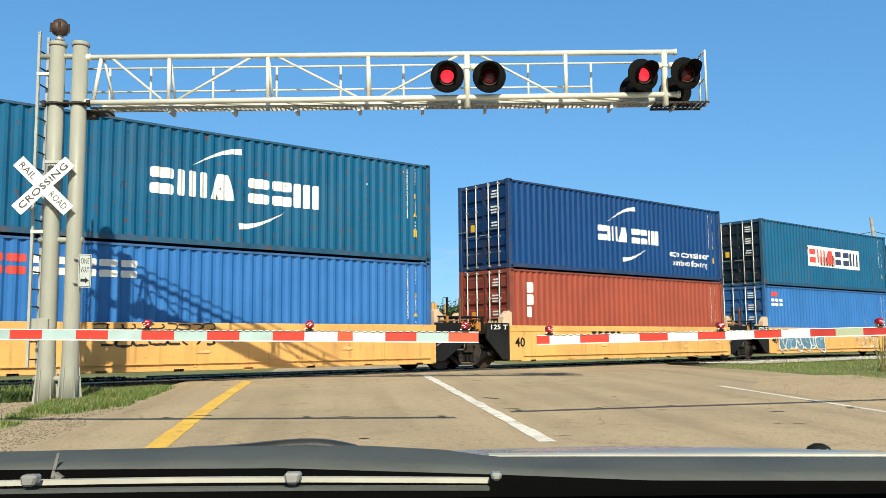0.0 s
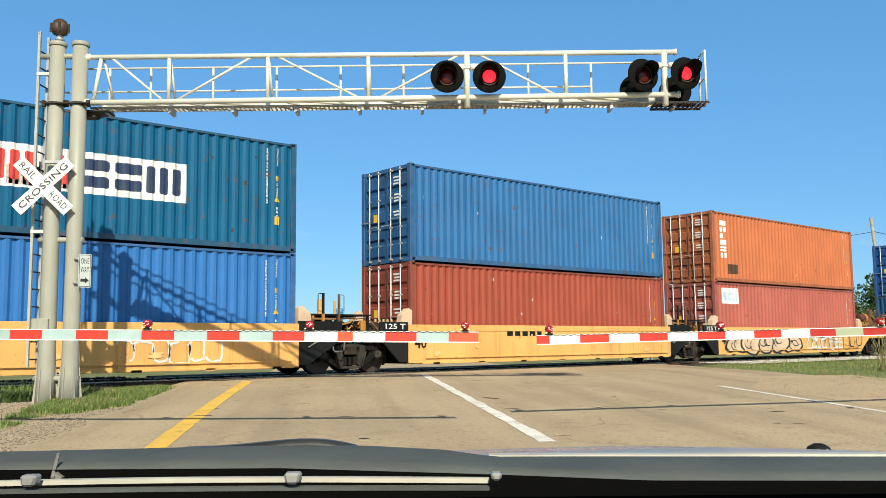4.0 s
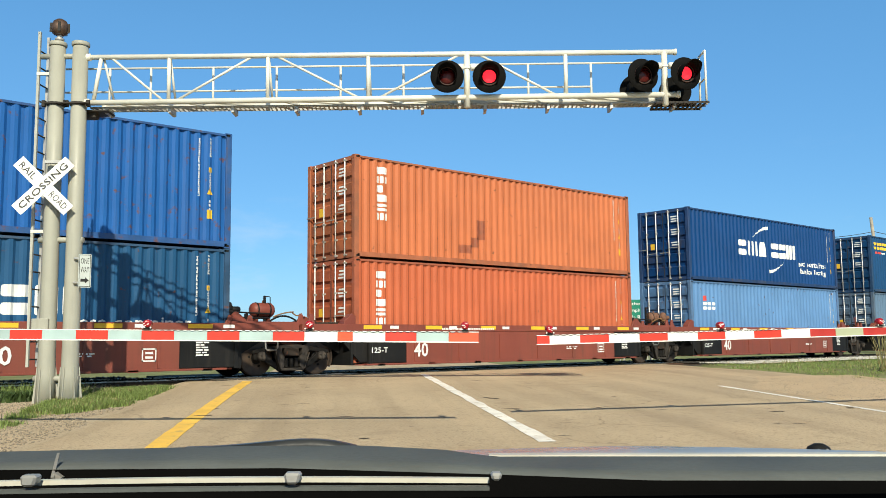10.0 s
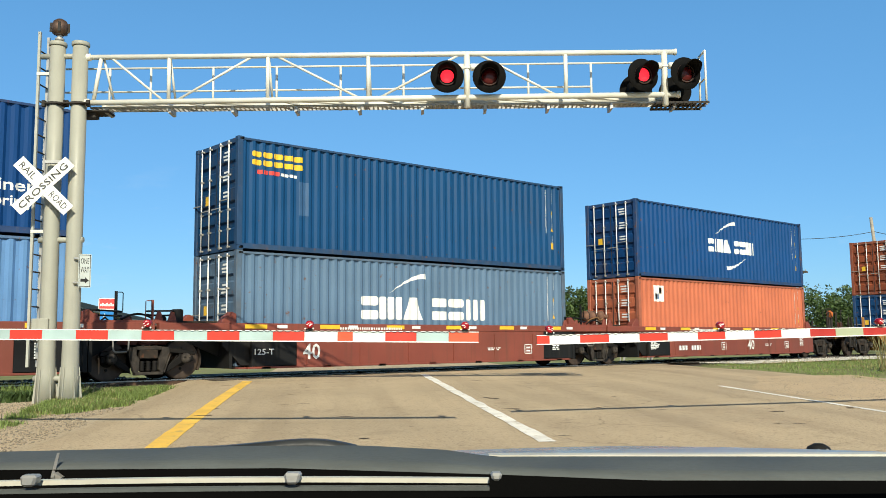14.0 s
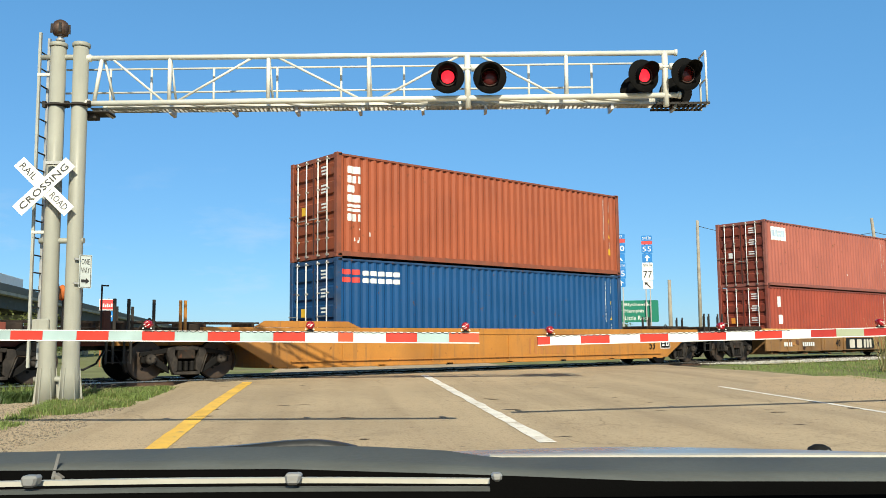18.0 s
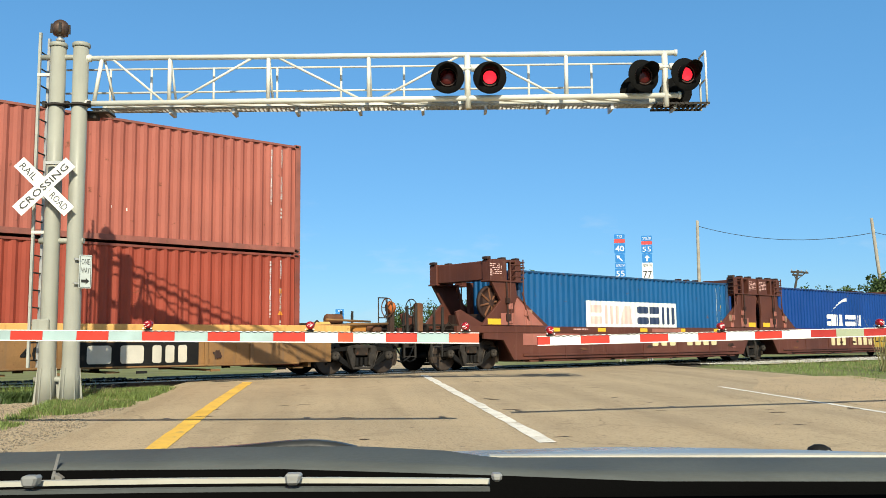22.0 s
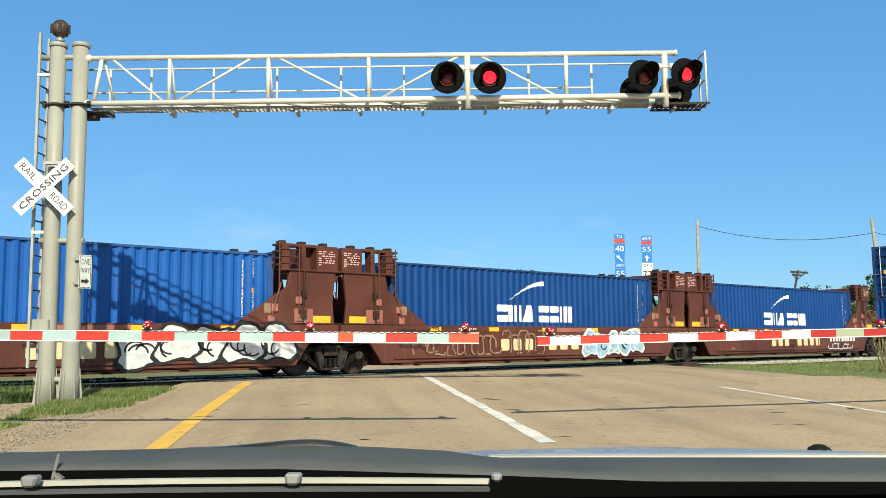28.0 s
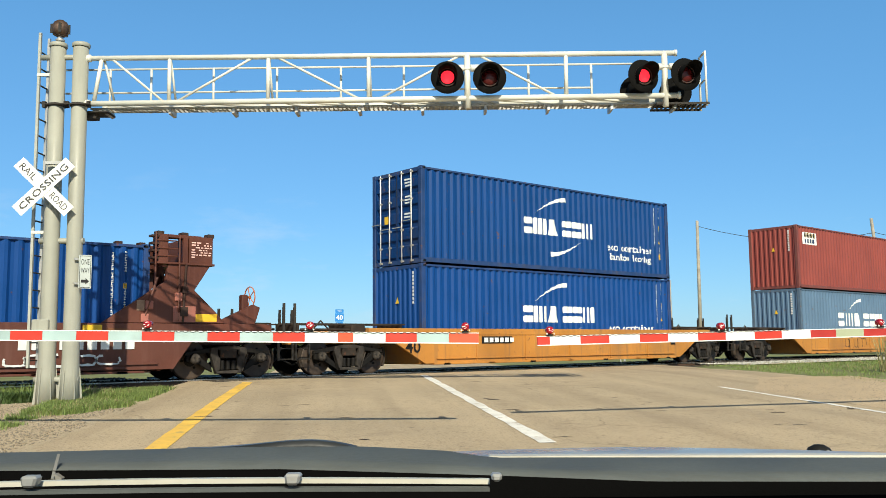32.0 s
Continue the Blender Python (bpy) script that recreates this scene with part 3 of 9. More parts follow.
# truss: front face in the plane y = 0, back chord under the walkway
for nm, z, y, r, x0, x1, up in (("top_chord", CHORD_T - 0.02, 0, 0.046, 0.12, 10.62, -0.004), ("bottom_chord", CHORD_L - 0.05, 0, 0.050, 0.12, 10.66, 0.05),
                                ("back_chord", CHORD_L - 0.05, 0.38, 0.050, 0.3, 10.5, 0.06)):
    b = B()
    rod(b, (x0, y, z), (x1, y, z + up), r, 14)
    c = part(nm, b, M_ALU, cant)
    b = B()
    lathe(b, [(r, 0), (r * 1.45, 0.01), (r * 1.45, 0.08), (r, 0.09)], (x0 - 0.02, y, z), (1, 0, 0), 14)
    part("collar", b, M_ALU, c)
    b = B()
    lathe(b, [(r, 0), (r * 1.3, 0.01), (r * 1.3, 0.05), (r * 0.6, 0.06)], (x1 - 0.03, y, z + up), (1, 0, 0), 14)
    part("end_cap", b, M_ALU, c)
POSTS = (1.59, 3.35, 5.14, 6.90, 8.66, 10.42)
for i, x in enumerate(POSTS):
    wide = 0.055 if i in (3, 5) else 0.036
    b = B()
    rod(b, (x, 0, CHORD_L - (0.2 if i in (3, 5) else 0)), (x, 0, CHORD_T - 0.01), wide, 12)
    part("truss_post", b, M_ALU, cant)
    b = B()
    rod(b, (x + 0.02, 0.38, CHORD_L), (x + 0.01, 0.03, CHORD_T - 0.05), 0.022, 8)
    part("back_brace", b, M_ALU, cant)
b = B()
rod(b, (0.26, 0, CHORD_L), (0.38, 0, CHORD_T), 0.035, 10)
part("truss_post", b, M_ALU, cant)
b = B()
rod(b, (0.50, 0.38, CHORD_L), (0.40, 0.03, CHORD_T), 0.022, 10)
part("back_brace", b, M_ALU, cant)
for xa, za, xb, zb in ((0.55, 1, 1.50, 0), (1.72, 0, 3.08, 1), (3.50, 1, 5.02, 0), (5.30, 0, 6.78, 1), (7.10, 1, 8.55, 0)):
    b = B()
    rod(b, (xa, 0, CHORD_T - 0.03 if za else CHORD_L - 0.03), (xb, 0, CHORD_T - 0.03 if zb else CHORD_L - 0.03), 0.022, 10)
    part("diagonal", b, M_ALU, cant)
for xa, xb in ((0.5, 1.6), (1.75, 3.3), (3.5, 5.1), (5.3, 6.85), (7.1, 8.6), (8.8, 10.3)):
    for q0, q1 in (((xa, 0.0), (xb, 0.38)), ((xa + 0.4, 0.38), (xa, 0.0))):
        b = B()
        rod(b, (q0[0], q0[1], CHORD_L - 0.03), (q1[0], q1[1], CHORD_L - 0.03), 0.024, 8)
        part("bottom_diagonal", b, M_ALU, cant)
# walkway behind the truss
b = B()
for k in range(6):
    y = 0.12 + k * 0.055
    box(b, (0.15, y, CHORD_L - 0.12), (10.95, y + 0.012, CHORD_L - 0.09))
for k in range(136):
    x = 0.16 + k * 0.08
    box(b, (x, 0.12, CHORD_L - 0.115), (x + 0.028, 0.42, CHORD_L - 0.095))
part("grating", b, M_GALV, cant, "open steel walkway grating")
for k in range(10):
    x = 0.45 + k * 1.13
    b = B()
    plate(b, [(x - 0.03, CHORD_L - 0.215), (x + 0.02, CHORD_L - 0.20), (x + 0.02, CHORD_L - 0.12), (x - 0.03, CHORD_L - 0.12)], 0.12, 0.45)
    part("walkway_bracket", b, M_GALV, cant)
for nm, z in (("handrail", 6.02), ("knee_rail", 5.58)):
    b = B()
    rod(b, (-0.43, 0.42, z), (9.95 if z > 6 else 9.18, 0.42, z + 0.02), 0.019, 8)
    part(nm, b, M_ALU, cant)
for x in (0.38, 1.13, 2.27, 3.43, 4.60, 5.75, 6.91, 8.03, 9.18):
    b = B()
    rod(b, (x, 0.42, CHORD_L - 0.12), (x, 0.42, 6.03), 0.022, 8)
    part("rail_post", b, M_ALU, cant)
b = B()
for k in range(12):
    box(b, (10.25 + 0.08 * k, 0.0, CHORD_L - 0.15), (10.28 + 0.08 * k, 0.5, CHORD_L - 0.13))
for y in (0.0, 0.24, 0.48):
    box(b, (10.25, y, CHORD_L - 0.16), (11.20, y + 0.02, CHORD_L - 0.12))
part("end_platform", b, M_DARKSTEEL, cant, "dark open platform grating")
b = B()
rod(b, (11.18, 0.1, CHORD_L - 0.16), (11.18, 0.1, 6.16), 0.02, 8)
rod(b, (11.18, 0.48, CHORD_L - 0.16), (11.18, 0.48, 6.16), 0.02, 8)
rod(b, (11.18, 0.1, 6.15), (11.18, 0.48, 6.15), 0.02, 8)
rod(b, (11.18, 0.1, 5.65), (11.18, 0.48, 5.65), 0.016, 8)
part("end_rail", b, M_ALU, cant)
# ladder beside the poles
for x in (-0.74, -0.72):
    b = B()
    near = x < -0.73
    box(b, (x - 0.022, -0.02 if near else 0.30, 0.62), (x + 0.022, 0.03 if near else 0.35, 6.58))
    for k in range(20):
        if near:
            lathe(b, [(0.007, 0.0), (0.007, 0.006), (0.003, 0.008)], (x, -0.02, 0.75 + 0.305 * k), (0, -1, 0), 6)
    part("ladder_rail", b, M_LADDER if near else M_GALV, cant)
for k in range(19):
    b = B()
    rod(b, (-0.74, 0.0, 0.75 + 0.305 * k), (-0.72, 0.33, 0.75 + 0.305 * k), 0.014, 6)
    part("rung", b, M_DARKSTEEL, cant)
for z in (1.1, 2.95, 5.78):
    b = B()
    box(b, (-0.76, -0.03, z), (-0.40, 0.02, z + 0.05))
    part("ladder_bracket", b, M_ALU, cant)
# small box at the foot of the ladder
b = B()
box(b, (-0.62, -0.19, 1.22), (-0.33, 0.06, 1.45))
part("junction_box", soft(b, 0.015), M_POLE, cant, "pale grey junction box")

# bell on the pole
bell = thing("crossing_bell", "dark weathered metal warning bell on the pole top", "bell", BASE @ pose(-0.38, -0.005, 6.405))
b = B()
lathe(b, [(0.075, 0.0), (0.08, 0.04), (0.05, 0.06), (0.05, 0.10), (0.09, 0.11)], n=16)
part("bell_mount", b, M_GALV, bell)
b = B()
lathe(b, [(0.05, 0.09), (0.125, 0.13), (0.15, 0.20), (0.145, 0.29), (0.11, 0.36), (0.05, 0.40), (0.01, 0.405)], n=20)
part("bell_body", b, surface("weathered_bell_metal", (0.12, 0.075, 0.055), 0.45, metal=0.5, var=0.3, scale=8, rust=0.6), bell, "rust-brown bell housing")
for k in range(5):
    a = k * 1.2566
    b = B()
    beam(b, (0.152 * math.cos(a), 0.152 * math.sin(a), 0.14), (0.148 * math.cos(a), 0.148 * math.sin(a), 0.31), 0.05, 0.012)
    part("bell_slot", b, M_DARKSTEEL, bell)

# ---- flashing signal heads ----
FLASHERS = []


def signal_head(x, z, y, turn, group, back=False, on_first=None):
    h = new("signal_head")
    h.parent, h.matrix_basis = cant, pose(x, y, z, 0, 0, turn + (180 if back else 0))
    h["label"] = "round black flashing signal with hooded red lens"
    b = B()
    lathe(b, [(0.29, 0.0), (0.295, 0.006), (0.29, 0.014), (0.165, 0.016)], (0, 0, 0), (0, -1, 0), 32)
    part("background_disc", b, M_DISC, h)
    b = B()
    lathe(b, [(0.165, -0.02), (0.17, 0.05), (0.15, 0.16), (0.09, 0.22), (0.04, 0.225)], (0, 0.0, 0), (0, 1, 0), 20)
    part("housing", b, M_DISC, h)
    b = B()
    n = 18
    inner, outer = [], []
    for k in range(n + 1):
        a = radians(-52 + 284 * k / n)
        long = 0.30 * max(0.0, min(1, (math.sin(a) + 0.85) / 1.5)) + 0.04
        c, s = math.cos(a), math.sin(a)
        for r, keep in ((0.168, outer), (0.158, inner)):
            keep.append((b.verts.new((r * c, -0.012, r * s)), b.verts.new((r * c * 1.03, -long, r * s * 1.03 - 0.02 * long))))
    for k in range(n):
        b.faces.new((outer[k][0], outer[k][1], outer[k + 1][1], outer[k + 1][0])).smooth = True
        b.faces.new((inner[k][0], inner[k + 1][0], inner[k + 1][1], inner[k][1])).smooth = True
        b.faces.new((outer[k][1], inner[k][1], inner[k + 1][1], outer[k + 1][1]))
    part("visor", b, M_DISC, h)
    b = B()
    lathe(b, [(0.168, 0.0), (0.168, 0.03), (0.150, 0.032), (0.150, 0.0)], (0, -0.008, 0), (0, -1, 0), 28)
    part("lens_ring", b, surface("brown_gasket", (0.05, 0.022, 0.018), 0.6), h)
    if back:
        b = B()
        lathe(b, [(0.148, 0.0), (0.12, 0.03), (0.06, 0.045), (0.01, 0.05)], (0, -0.01, 0), (0, -1, 0), 24)
        part("lens", b, M_LENSRED, h)
        return h
    # the lamp is a lit globe behind a dark shutter that slides back, as the flasher works
    b = B()
    bmesh.ops.create_uvsphere(b, u_segments=24, v_segments=12, radius=0.128)
    lamp = part("lamp", b, M_LIT, h, "lit red lamp")
    for v in lamp.data.vertices:
        v.co.y *= 0.42
    b = B()
    n, k2 = 24, 8
    rows = []
    for j in range(k2 + 1):
        a = math.pi / 2 * j / k2
        rows.append([b.verts.new((0.145 * math.cos(a) * math.cos(6.28318 * i / n), -0.145 * 0.42 * math.sin(a), 0.145 * math.cos(a) * math.sin(6.28318 * i / n))) for i in range(n)])
    for j in range(k2):
        for i in range(n):
            b.faces.new((rows[j][i], rows[j][(i + 1) % n], rows[j + 1][(i + 1) % n], rows[j + 1][i])).smooth = True
    lid = part("lens_lid", b, M_LENSRED, h, "dark red unlit lens shell")
    FLASHERS.append((lid, on_first))
    return h


heads = "signal heads on the cantilever"
signal_head(6.545, 5.625, -0.20, 0, heads, on_first=True)
signal_head(7.285, 5.615, -0.20, 0, heads, on_first=False)
signal_head(9.99, 5.625, -0.18, 16, heads, on_first=True)
signal_head(10.74, 5.645, -0.18, 16, heads, on_first=False)
signal_head(10.02, 5.57, 0.55, -12, heads, back=True)
signal_head(10.74, 5.52, 0.55, -12, heads, back=True)
for x in (6.90, 10.42):
    br = new("signal_bracket")
    br.parent, br.matrix_basis = cant, pose(x, 0, 5.93)
    b = B()
    rod(b, (-0.37, -0.04, -0.1), (0.37, -0.04, -0.1), 0.024, 10)
    part("cross_arm", b, M_ALU, br)
    for s in (-1, 1):
        b = B()
        lathe(b, [(0.05, -0.06), (0.06, -0.04), (0.06, 0.04), (0.05, 0.06)], (s * 0.12, -0.05, -0.1), (1, 0, 0), 12)
        part("clamp", b, M_ALU, br)
        b = B()
        rod(b, (s * 0.36, -0.04, -0.1), (s * 0.365, -0.08, -0.26), 0.024, 8)
        part("elbow", b, M_ALU, br)

# ---- crossbuck ----
buck = thing("crossbuck", "white crossbuck sign with black RAILROAD CROSSING lettering", "road sign",
             pose(4.71, 16.02, 3.555, 0, 0, HEAD - 90 + 6))
b = B()
box(b, (0.0, 0.0, 0.40), (0.42, 0.09, 0.45))
part("sign_bracket", b, M_GALV, buck)
for k, a in enumerate((-45, 45)):
    # blades as tilted plates
    b = B()
    y = -0.02 - 0.008 * k
    plate(b, [(-0.61, -0.115), (0.61, -0.115), (0.61, 0.115), (-0.61, 0.115)], y - 0.003, y + 0.003)
    bmesh.ops.rotate(b, verts=b.verts, cent=(0, 0, 0), matrix=Matrix.Rotation(radians(-a), 3, "Y"))
    blade = part("blade", b, M_WHITE, buck)
    b = B()
    if a < 0:
        letter(b, "RAIL", -0.54, -0.058, 0.34, 0.115, y - 0.006)
        road = letter(B(), "ROAD", 0.18, -0.058, 0.36, 0.115, y - 0.006)
        bmesh.ops.rotate(road, verts=road.verts, cent=(0, 0, 0), matrix=Matrix.Rotation(radians(-a), 3, "Y"))
        part("lettering", road, M_SIGNINK, blade, "black capital letters")
    else:
        letter(b, "CROSSING", -0.53, -0.056, 1.06, 0.112, y - 0.014)
    bmesh.ops.rotate(b, verts=b.verts, cent=(0, 0, 0), matrix=Matrix.Rotation(radians(-a), 3, "Y"))
    part("lettering", b, M_SIGNINK, blade, "black capital letters")

# ---- one-way sign ----
ow = thing("one_way_sign", "small white ONE WAY sign with a black arrow", "road sign", pose(5.36, 15.76, 2.10, 0, 0, HEAD - 90 + 34))
b = B()
plate(b, [(-0.095, -0.29), (0.095, -0.29), (0.105, -0.28), (0.105, 0.28), (0.095, 0.29), (-0.095, 0.29), (-0.105, 0.28), (-0.105, -0.28)], -0.003, 0.003)
part("sign_plate", b, surface("dulled_sign_face", (0.50, 0.55, 0.54), 0.6, var=0.08, scale=5, dirty=0.3), ow)
b = B()
for x0, x1, z0, z1 in ((-0.093, 0.093, 0.268, 0.276), (-0.093, 0.093, -0.276, -0.268), (-0.093, -0.085, -0.276, 0.276), (0.085, 0.093, -0.276, 0.276)):
    box(b, (x0, -0.0055, z0), (x1, -0.004, z1))
part("border", b, M_INK, ow)
b = B()
letter(b, "ONE", -0.068, 0.12, 0.136, 0.10, -0.006)
part("lettering", b, M_INK, ow, "black word ONE")
part("lettering", letter(B(), "WAY", -0.07, -0.03, 0.14, 0.10, -0.006), M_INK, ow, "black word WAY")
b = B()
plate(b, [(-0.065, -0.19), (0.01, -0.19), (0.01, -0.22), (0.07, -0.165), (0.01, -0.11), (0.01, -0.14), (-0.065, -0.14)], -0.007, -0.004)
part("arrow", b, M_INK, ow)
b = B()
box(b, (-0.18, 0.004, 0.20), (0.09, 0.03, 0.23))
part("sign_bracket", b, M_GALV, ow)
part("sign_bracket", box(B(), (-0.18, 0.004, -0.22), (0.09, 0.03, -0.19)), M_GALV, ow)


# ---- gate arms ----
M_MINT = surface("mint_reflective_sheeting", (0.38, 0.51, 0.51), 0.5, var=0.12, scale=2, grain=90, bump=0.1, dirty=0.3)
M_OLIVE = surface("old_greenish_sheeting", (0.36, 0.40, 0.27), 0.55, var=0.12, scale=2, grain=90, bump=0.1, dirty=0.3)
M_FRESH = surface("fresh_white_sheeting", (0.84, 0.85, 0.84), 0.4, var=0.04, scale=3, grain=90, bump=0.1, dirty=0.1)
M_ORANGERED = surface("orange_red_sheeting", (0.72, 0.10, 0.045), 0.45, var=0.1, scale=3, grain=90, bump=0.1, dirty=0.2)
M_OLDRED = surface("old_dark_red_sheeting", (0.40, 0.030, 0.024), 0.5, var=0.15, scale=3, grain=90, bump=0.1, dirty=0.3)
M_LAMPRED = surface("red_lamp_lens", (0.36, 0.006, 0.014), 0.22, var=0.5, scale=40, dirty=0.3, dirt=(0.02, 0.01, 0.01), spec=0.6)


def gate_arm(p, q, bands, thick, lamps, label, mast):
    """bands: (end along the arm, sheeting) from the hinge outwards."""
    p, q = Vector(p), Vector(q)
    gm = thing("crossing_gate", label, "crossing gate", pose(mast[0], mast[1], ground_at(*mast)[2], 0, 0, HEAD - 90), "crossing gates")
    b = B()
    rod(b, (0, 0, 0), (0, 0, 1.6), 0.06, 14)
    part("mast", b, M_POLE, gm)
    b = B()
    box(b, (-0.28, -0.22, 0.75), (0.28, 0.22, 1.4))
    part("drive_box", soft(b, 0.03), M_POLE, gm)
    d = q - p
    size = d.length
    rz = math.degrees(math.atan2(d.y, d.x))
    ry = -math.degrees(math.asin(d.z / size))
    g = new("gate_arm")
    g.parent, g.matrix_basis = gm, gm.matrix_basis.inverted() @ pose(*p, 0, ry, rz)
    g["label"] = "red and white striped gate arm"
    h, x = thick, 0.0
    near = -1 if (Matrix.Rotation(radians(rz), 3, "Z") @ Vector((0, 1, 0))).dot(p) > 0 else 1     # the side that faces the waiting car
    for end, sheeting in bands:
        b = B()
        box(b, (x, -0.011, -h / 2), (end - 0.002, 0.011, h / 2))
        part("stripe", b, sheeting, g, "red stripe" if "red" in sheeting.name else "white stripe")
        x = end
    b = B()
    box(b, (0, -0.014, h / 2), (size, 0.014, h / 2 + 0.010))
    box(b, (0, -0.015, -h / 2 - 0.012), (size, 0.015, -h / 2))
    part("arm_frame", b, M_FRESH, g)
    rnd = random.Random(int(size * 100))
    for s in lamps:
        z = h / 2 + 0.086
        b = B()
        lathe(b, [(0.026, -0.056), (0.044, -0.050), (0.050, -0.034), (0.051, 0.034), (0.044, 0.050), (0.026, 0.056)], (s, 0, z), (0, 1, 0), 16)
        lamp = part("arm_lamp", b, M_LAMPRED, g, "small round red arm lamp")
        # painted glints: bright strokes for the reflections in the lens
        b = B()
        for k in range(5):
            a, r = rnd.uniform(0, 6.28), rnd.uniform(0.008, 0.034)
            w = rnd.uniform(0.006, 0.014)
            beam(b, (s + r * math.cos(a) - w, near * 0.055, z + r * math.sin(a) - w * 0.5), (s + r * math.cos(a) + w, near * 0.055, z + r * math.sin(a) + w * 0.6), 0.008, 0.007)
        tagged(part("lens_glint", b, M_FRESH, lamp, "bright strokes painted as lens glints"), kind="stuff")
        b = B()
        for dx in (-0.05, 0.05):
            bmesh.ops.create_icosphere(b, subdivisions=1, radius=0.012, matrix=Matrix.Translation((s + dx, near * 0.045, h / 2 + 0.035)))
        part("lamp_bolt", b, M_FRESH, lamp)
        b = B()
        box(b, (s - 0.042, -0.04, h / 2 + 0.010), (s + 0.042, 0.04, h / 2 + 0.030))
        box(b, (s - 0.022, -0.03, h / 2 + 0.028), (s + 0.022, 0.03, h / 2 + 0.050))
        part("lamp_base", soft(b, 0.004), M_BLACK, g)
    # power cord looped along the top
    b = B()
    pts = []
    for i in range(int((size - 3.3) / 0.02)):
        x = 3.1 + 0.02 * i
        sag = 0.55 + 0.45 * noise.noise((x * 1.4, size, 2.0))
        pts.append(Vector((x, near * 0.018, h / 2 + 0.012 - 0.030 * sag * abs(math.sin(x * 34 + 2 * noise.noise((x * 2, 1.0, size)))))))
    for a, c in zip(pts, pts[1:]):
        rod(b, a, c, 0.0032, 4, caps=False)
    part("cord", b, M_CABLE, g, "thin dark lamp cord in loops")
    return g


gate_arm((2.17, 12.89, 0.975), (7.63, 8.21, 0.8625),
         ((0.13, M_REDTAPE), (0.54, M_MINT), (0.95, M_REDTAPE), (1.356, M_MINT), (1.757, M_REDTAPE), (2.18, M_MINT), (2.578, M_REDTAPE), (2.996, M_MINT),
          (3.401, M_REDTAPE), (3.813, M_MINT), (4.214, M_REDTAPE), (4.63, M_MINT), (5.024, M_REDTAPE), (5.435, M_FRESH), (5.625, M_ORANGERED), (6.03, M_WHITETAPE),
          (6.417, M_REDTAPE), (6.818, M_MINT), (7.19, M_ORANGERED)),
         0.116, (3.065, 5.085, 7.02), "lowered crossing gate with red and white striped arm", (1.80, 13.2))
gate_arm((14.9, 5.1, 0.935), (8.81, 8.34, 0.823),
         ((0.45, M_OLDRED), (0.92, M_OLIVE), (1.40, M_OLDRED), (1.886, M_OLDRED), (2.347, M_OLIVE), (2.764, M_OLDRED), (3.229, M_FRESH), (3.661, M_REDTAPE), (4.113, M_FRESH), (4.54, M_REDTAPE), (4.995, M_FRESH),
          (5.418, M_REDTAPE), (5.867, M_FRESH), (6.285, M_REDTAPE), (6.721, M_FRESH), (6.897, M_REDTAPE)),
         0.108, (1.60, 4.18, 6.72), "lowered striped crossing gate across the far lanes", (15.35, 4.87))


# ---- loose stones on the verges ----
def stones(name, n, inside, x0, x1, y0, y1, size, seed, label, mat):
    rnd = random.Random(seed)
    vs, fs = [], []
    while len(fs) < n * 8:
        x, y = rnd.uniform(x0, x1), rnd.uniform(y0, y1)
        if not inside(x, y):
            continue
        r = size * rnd.uniform(0.4, 1.5)
        z = rise(x, y) + 0.004 + r * 0.25
        k = len(vs)
        a = rnd.uniform(0, 6.28)
        for dx, dy, dz in ((1, 0, 0), (0, 1, 0), (-1, 0, 0), (0, -1, 0), (0, 0, 0.8), (0, 0, -0.8)):
            q = rnd.uniform(0.7, 1.2)
            vs.append((x + r * q * (dx * math.cos(a) - dy * math.sin(a)), y + r * q * (dx * math.sin(a) + dy * math.cos(a)), z + r * q * dz * 0.8))
        fs += [(k + i, k + (i + 1) % 4, k + 4) for i in range(4)] + [(k + (i + 1) % 4, k + i, k + 5) for i in range(4)]
    return tagged(raw(name, vs, fs, mat), label, "gravel", kind="stuff")


M_STONE = leafage("pale_stone_chips", (0.27, 0.225, 0.165))
M_STONE.node_tree.nodes["Mix Shader"].inputs[0].default_value = 0.0

M_STONED = leafage("dark_ballast_chips", (0.055, 0.047, 0.04))
M_STONED.node_tree.nodes["Mix Shader"].inputs[0].default_value = 0.0


def left_chips(x, y):
    u, v = uv_of(x, y)
    return 8 < u < 16.5 and -7.5 < v < -3.3 + 0.5 * noise.noise((u * 0.7, 1.0, 0)) - 0.04 * max(0, u - 13)


def right_chips(x, y):
    u, v = uv_of(x, y)
    return 6 < u < 20 and 8.5 + max(0, u - 17) * 0.5 + noise.noise((u, v, 2)) < v < 12.3


def bed_chips(x, y):
    if x < 9.2 and uv_of(x, y)[1] > -4.7:
        return False
    return abs(y - TRACK + 0.4) < 3.4 and (x < 9.0 or x > 28.4) or (29 < x < 46 and 16.6 < y < 18.4)


stones("gravel_chips", 14000, left_chips, 0, 8, 8, 18, 0.013, 1, "loose pale stone chips on the verge", M_STONE)
stones("gravel_chips", 3000, right_chips, 9, 24, 2, 14, 0.010, 2, "loose pale stone chips on the shoulder", M_STONE)
# left of the road the stones' darkness stands for a shadow lying there
stones("ballast_stones", 4500, bed_chips, 0, 9, 17.5, 24.5, 0.035, 13, "dark ballast stones along the rails", M_STONED)
M_STONEG = leafage("grey_crushed_stone", (0.40, 0.39, 0.36))
M_STONEG.node_tree.nodes["Mix Shader"].inputs[0].default_value = 0.0


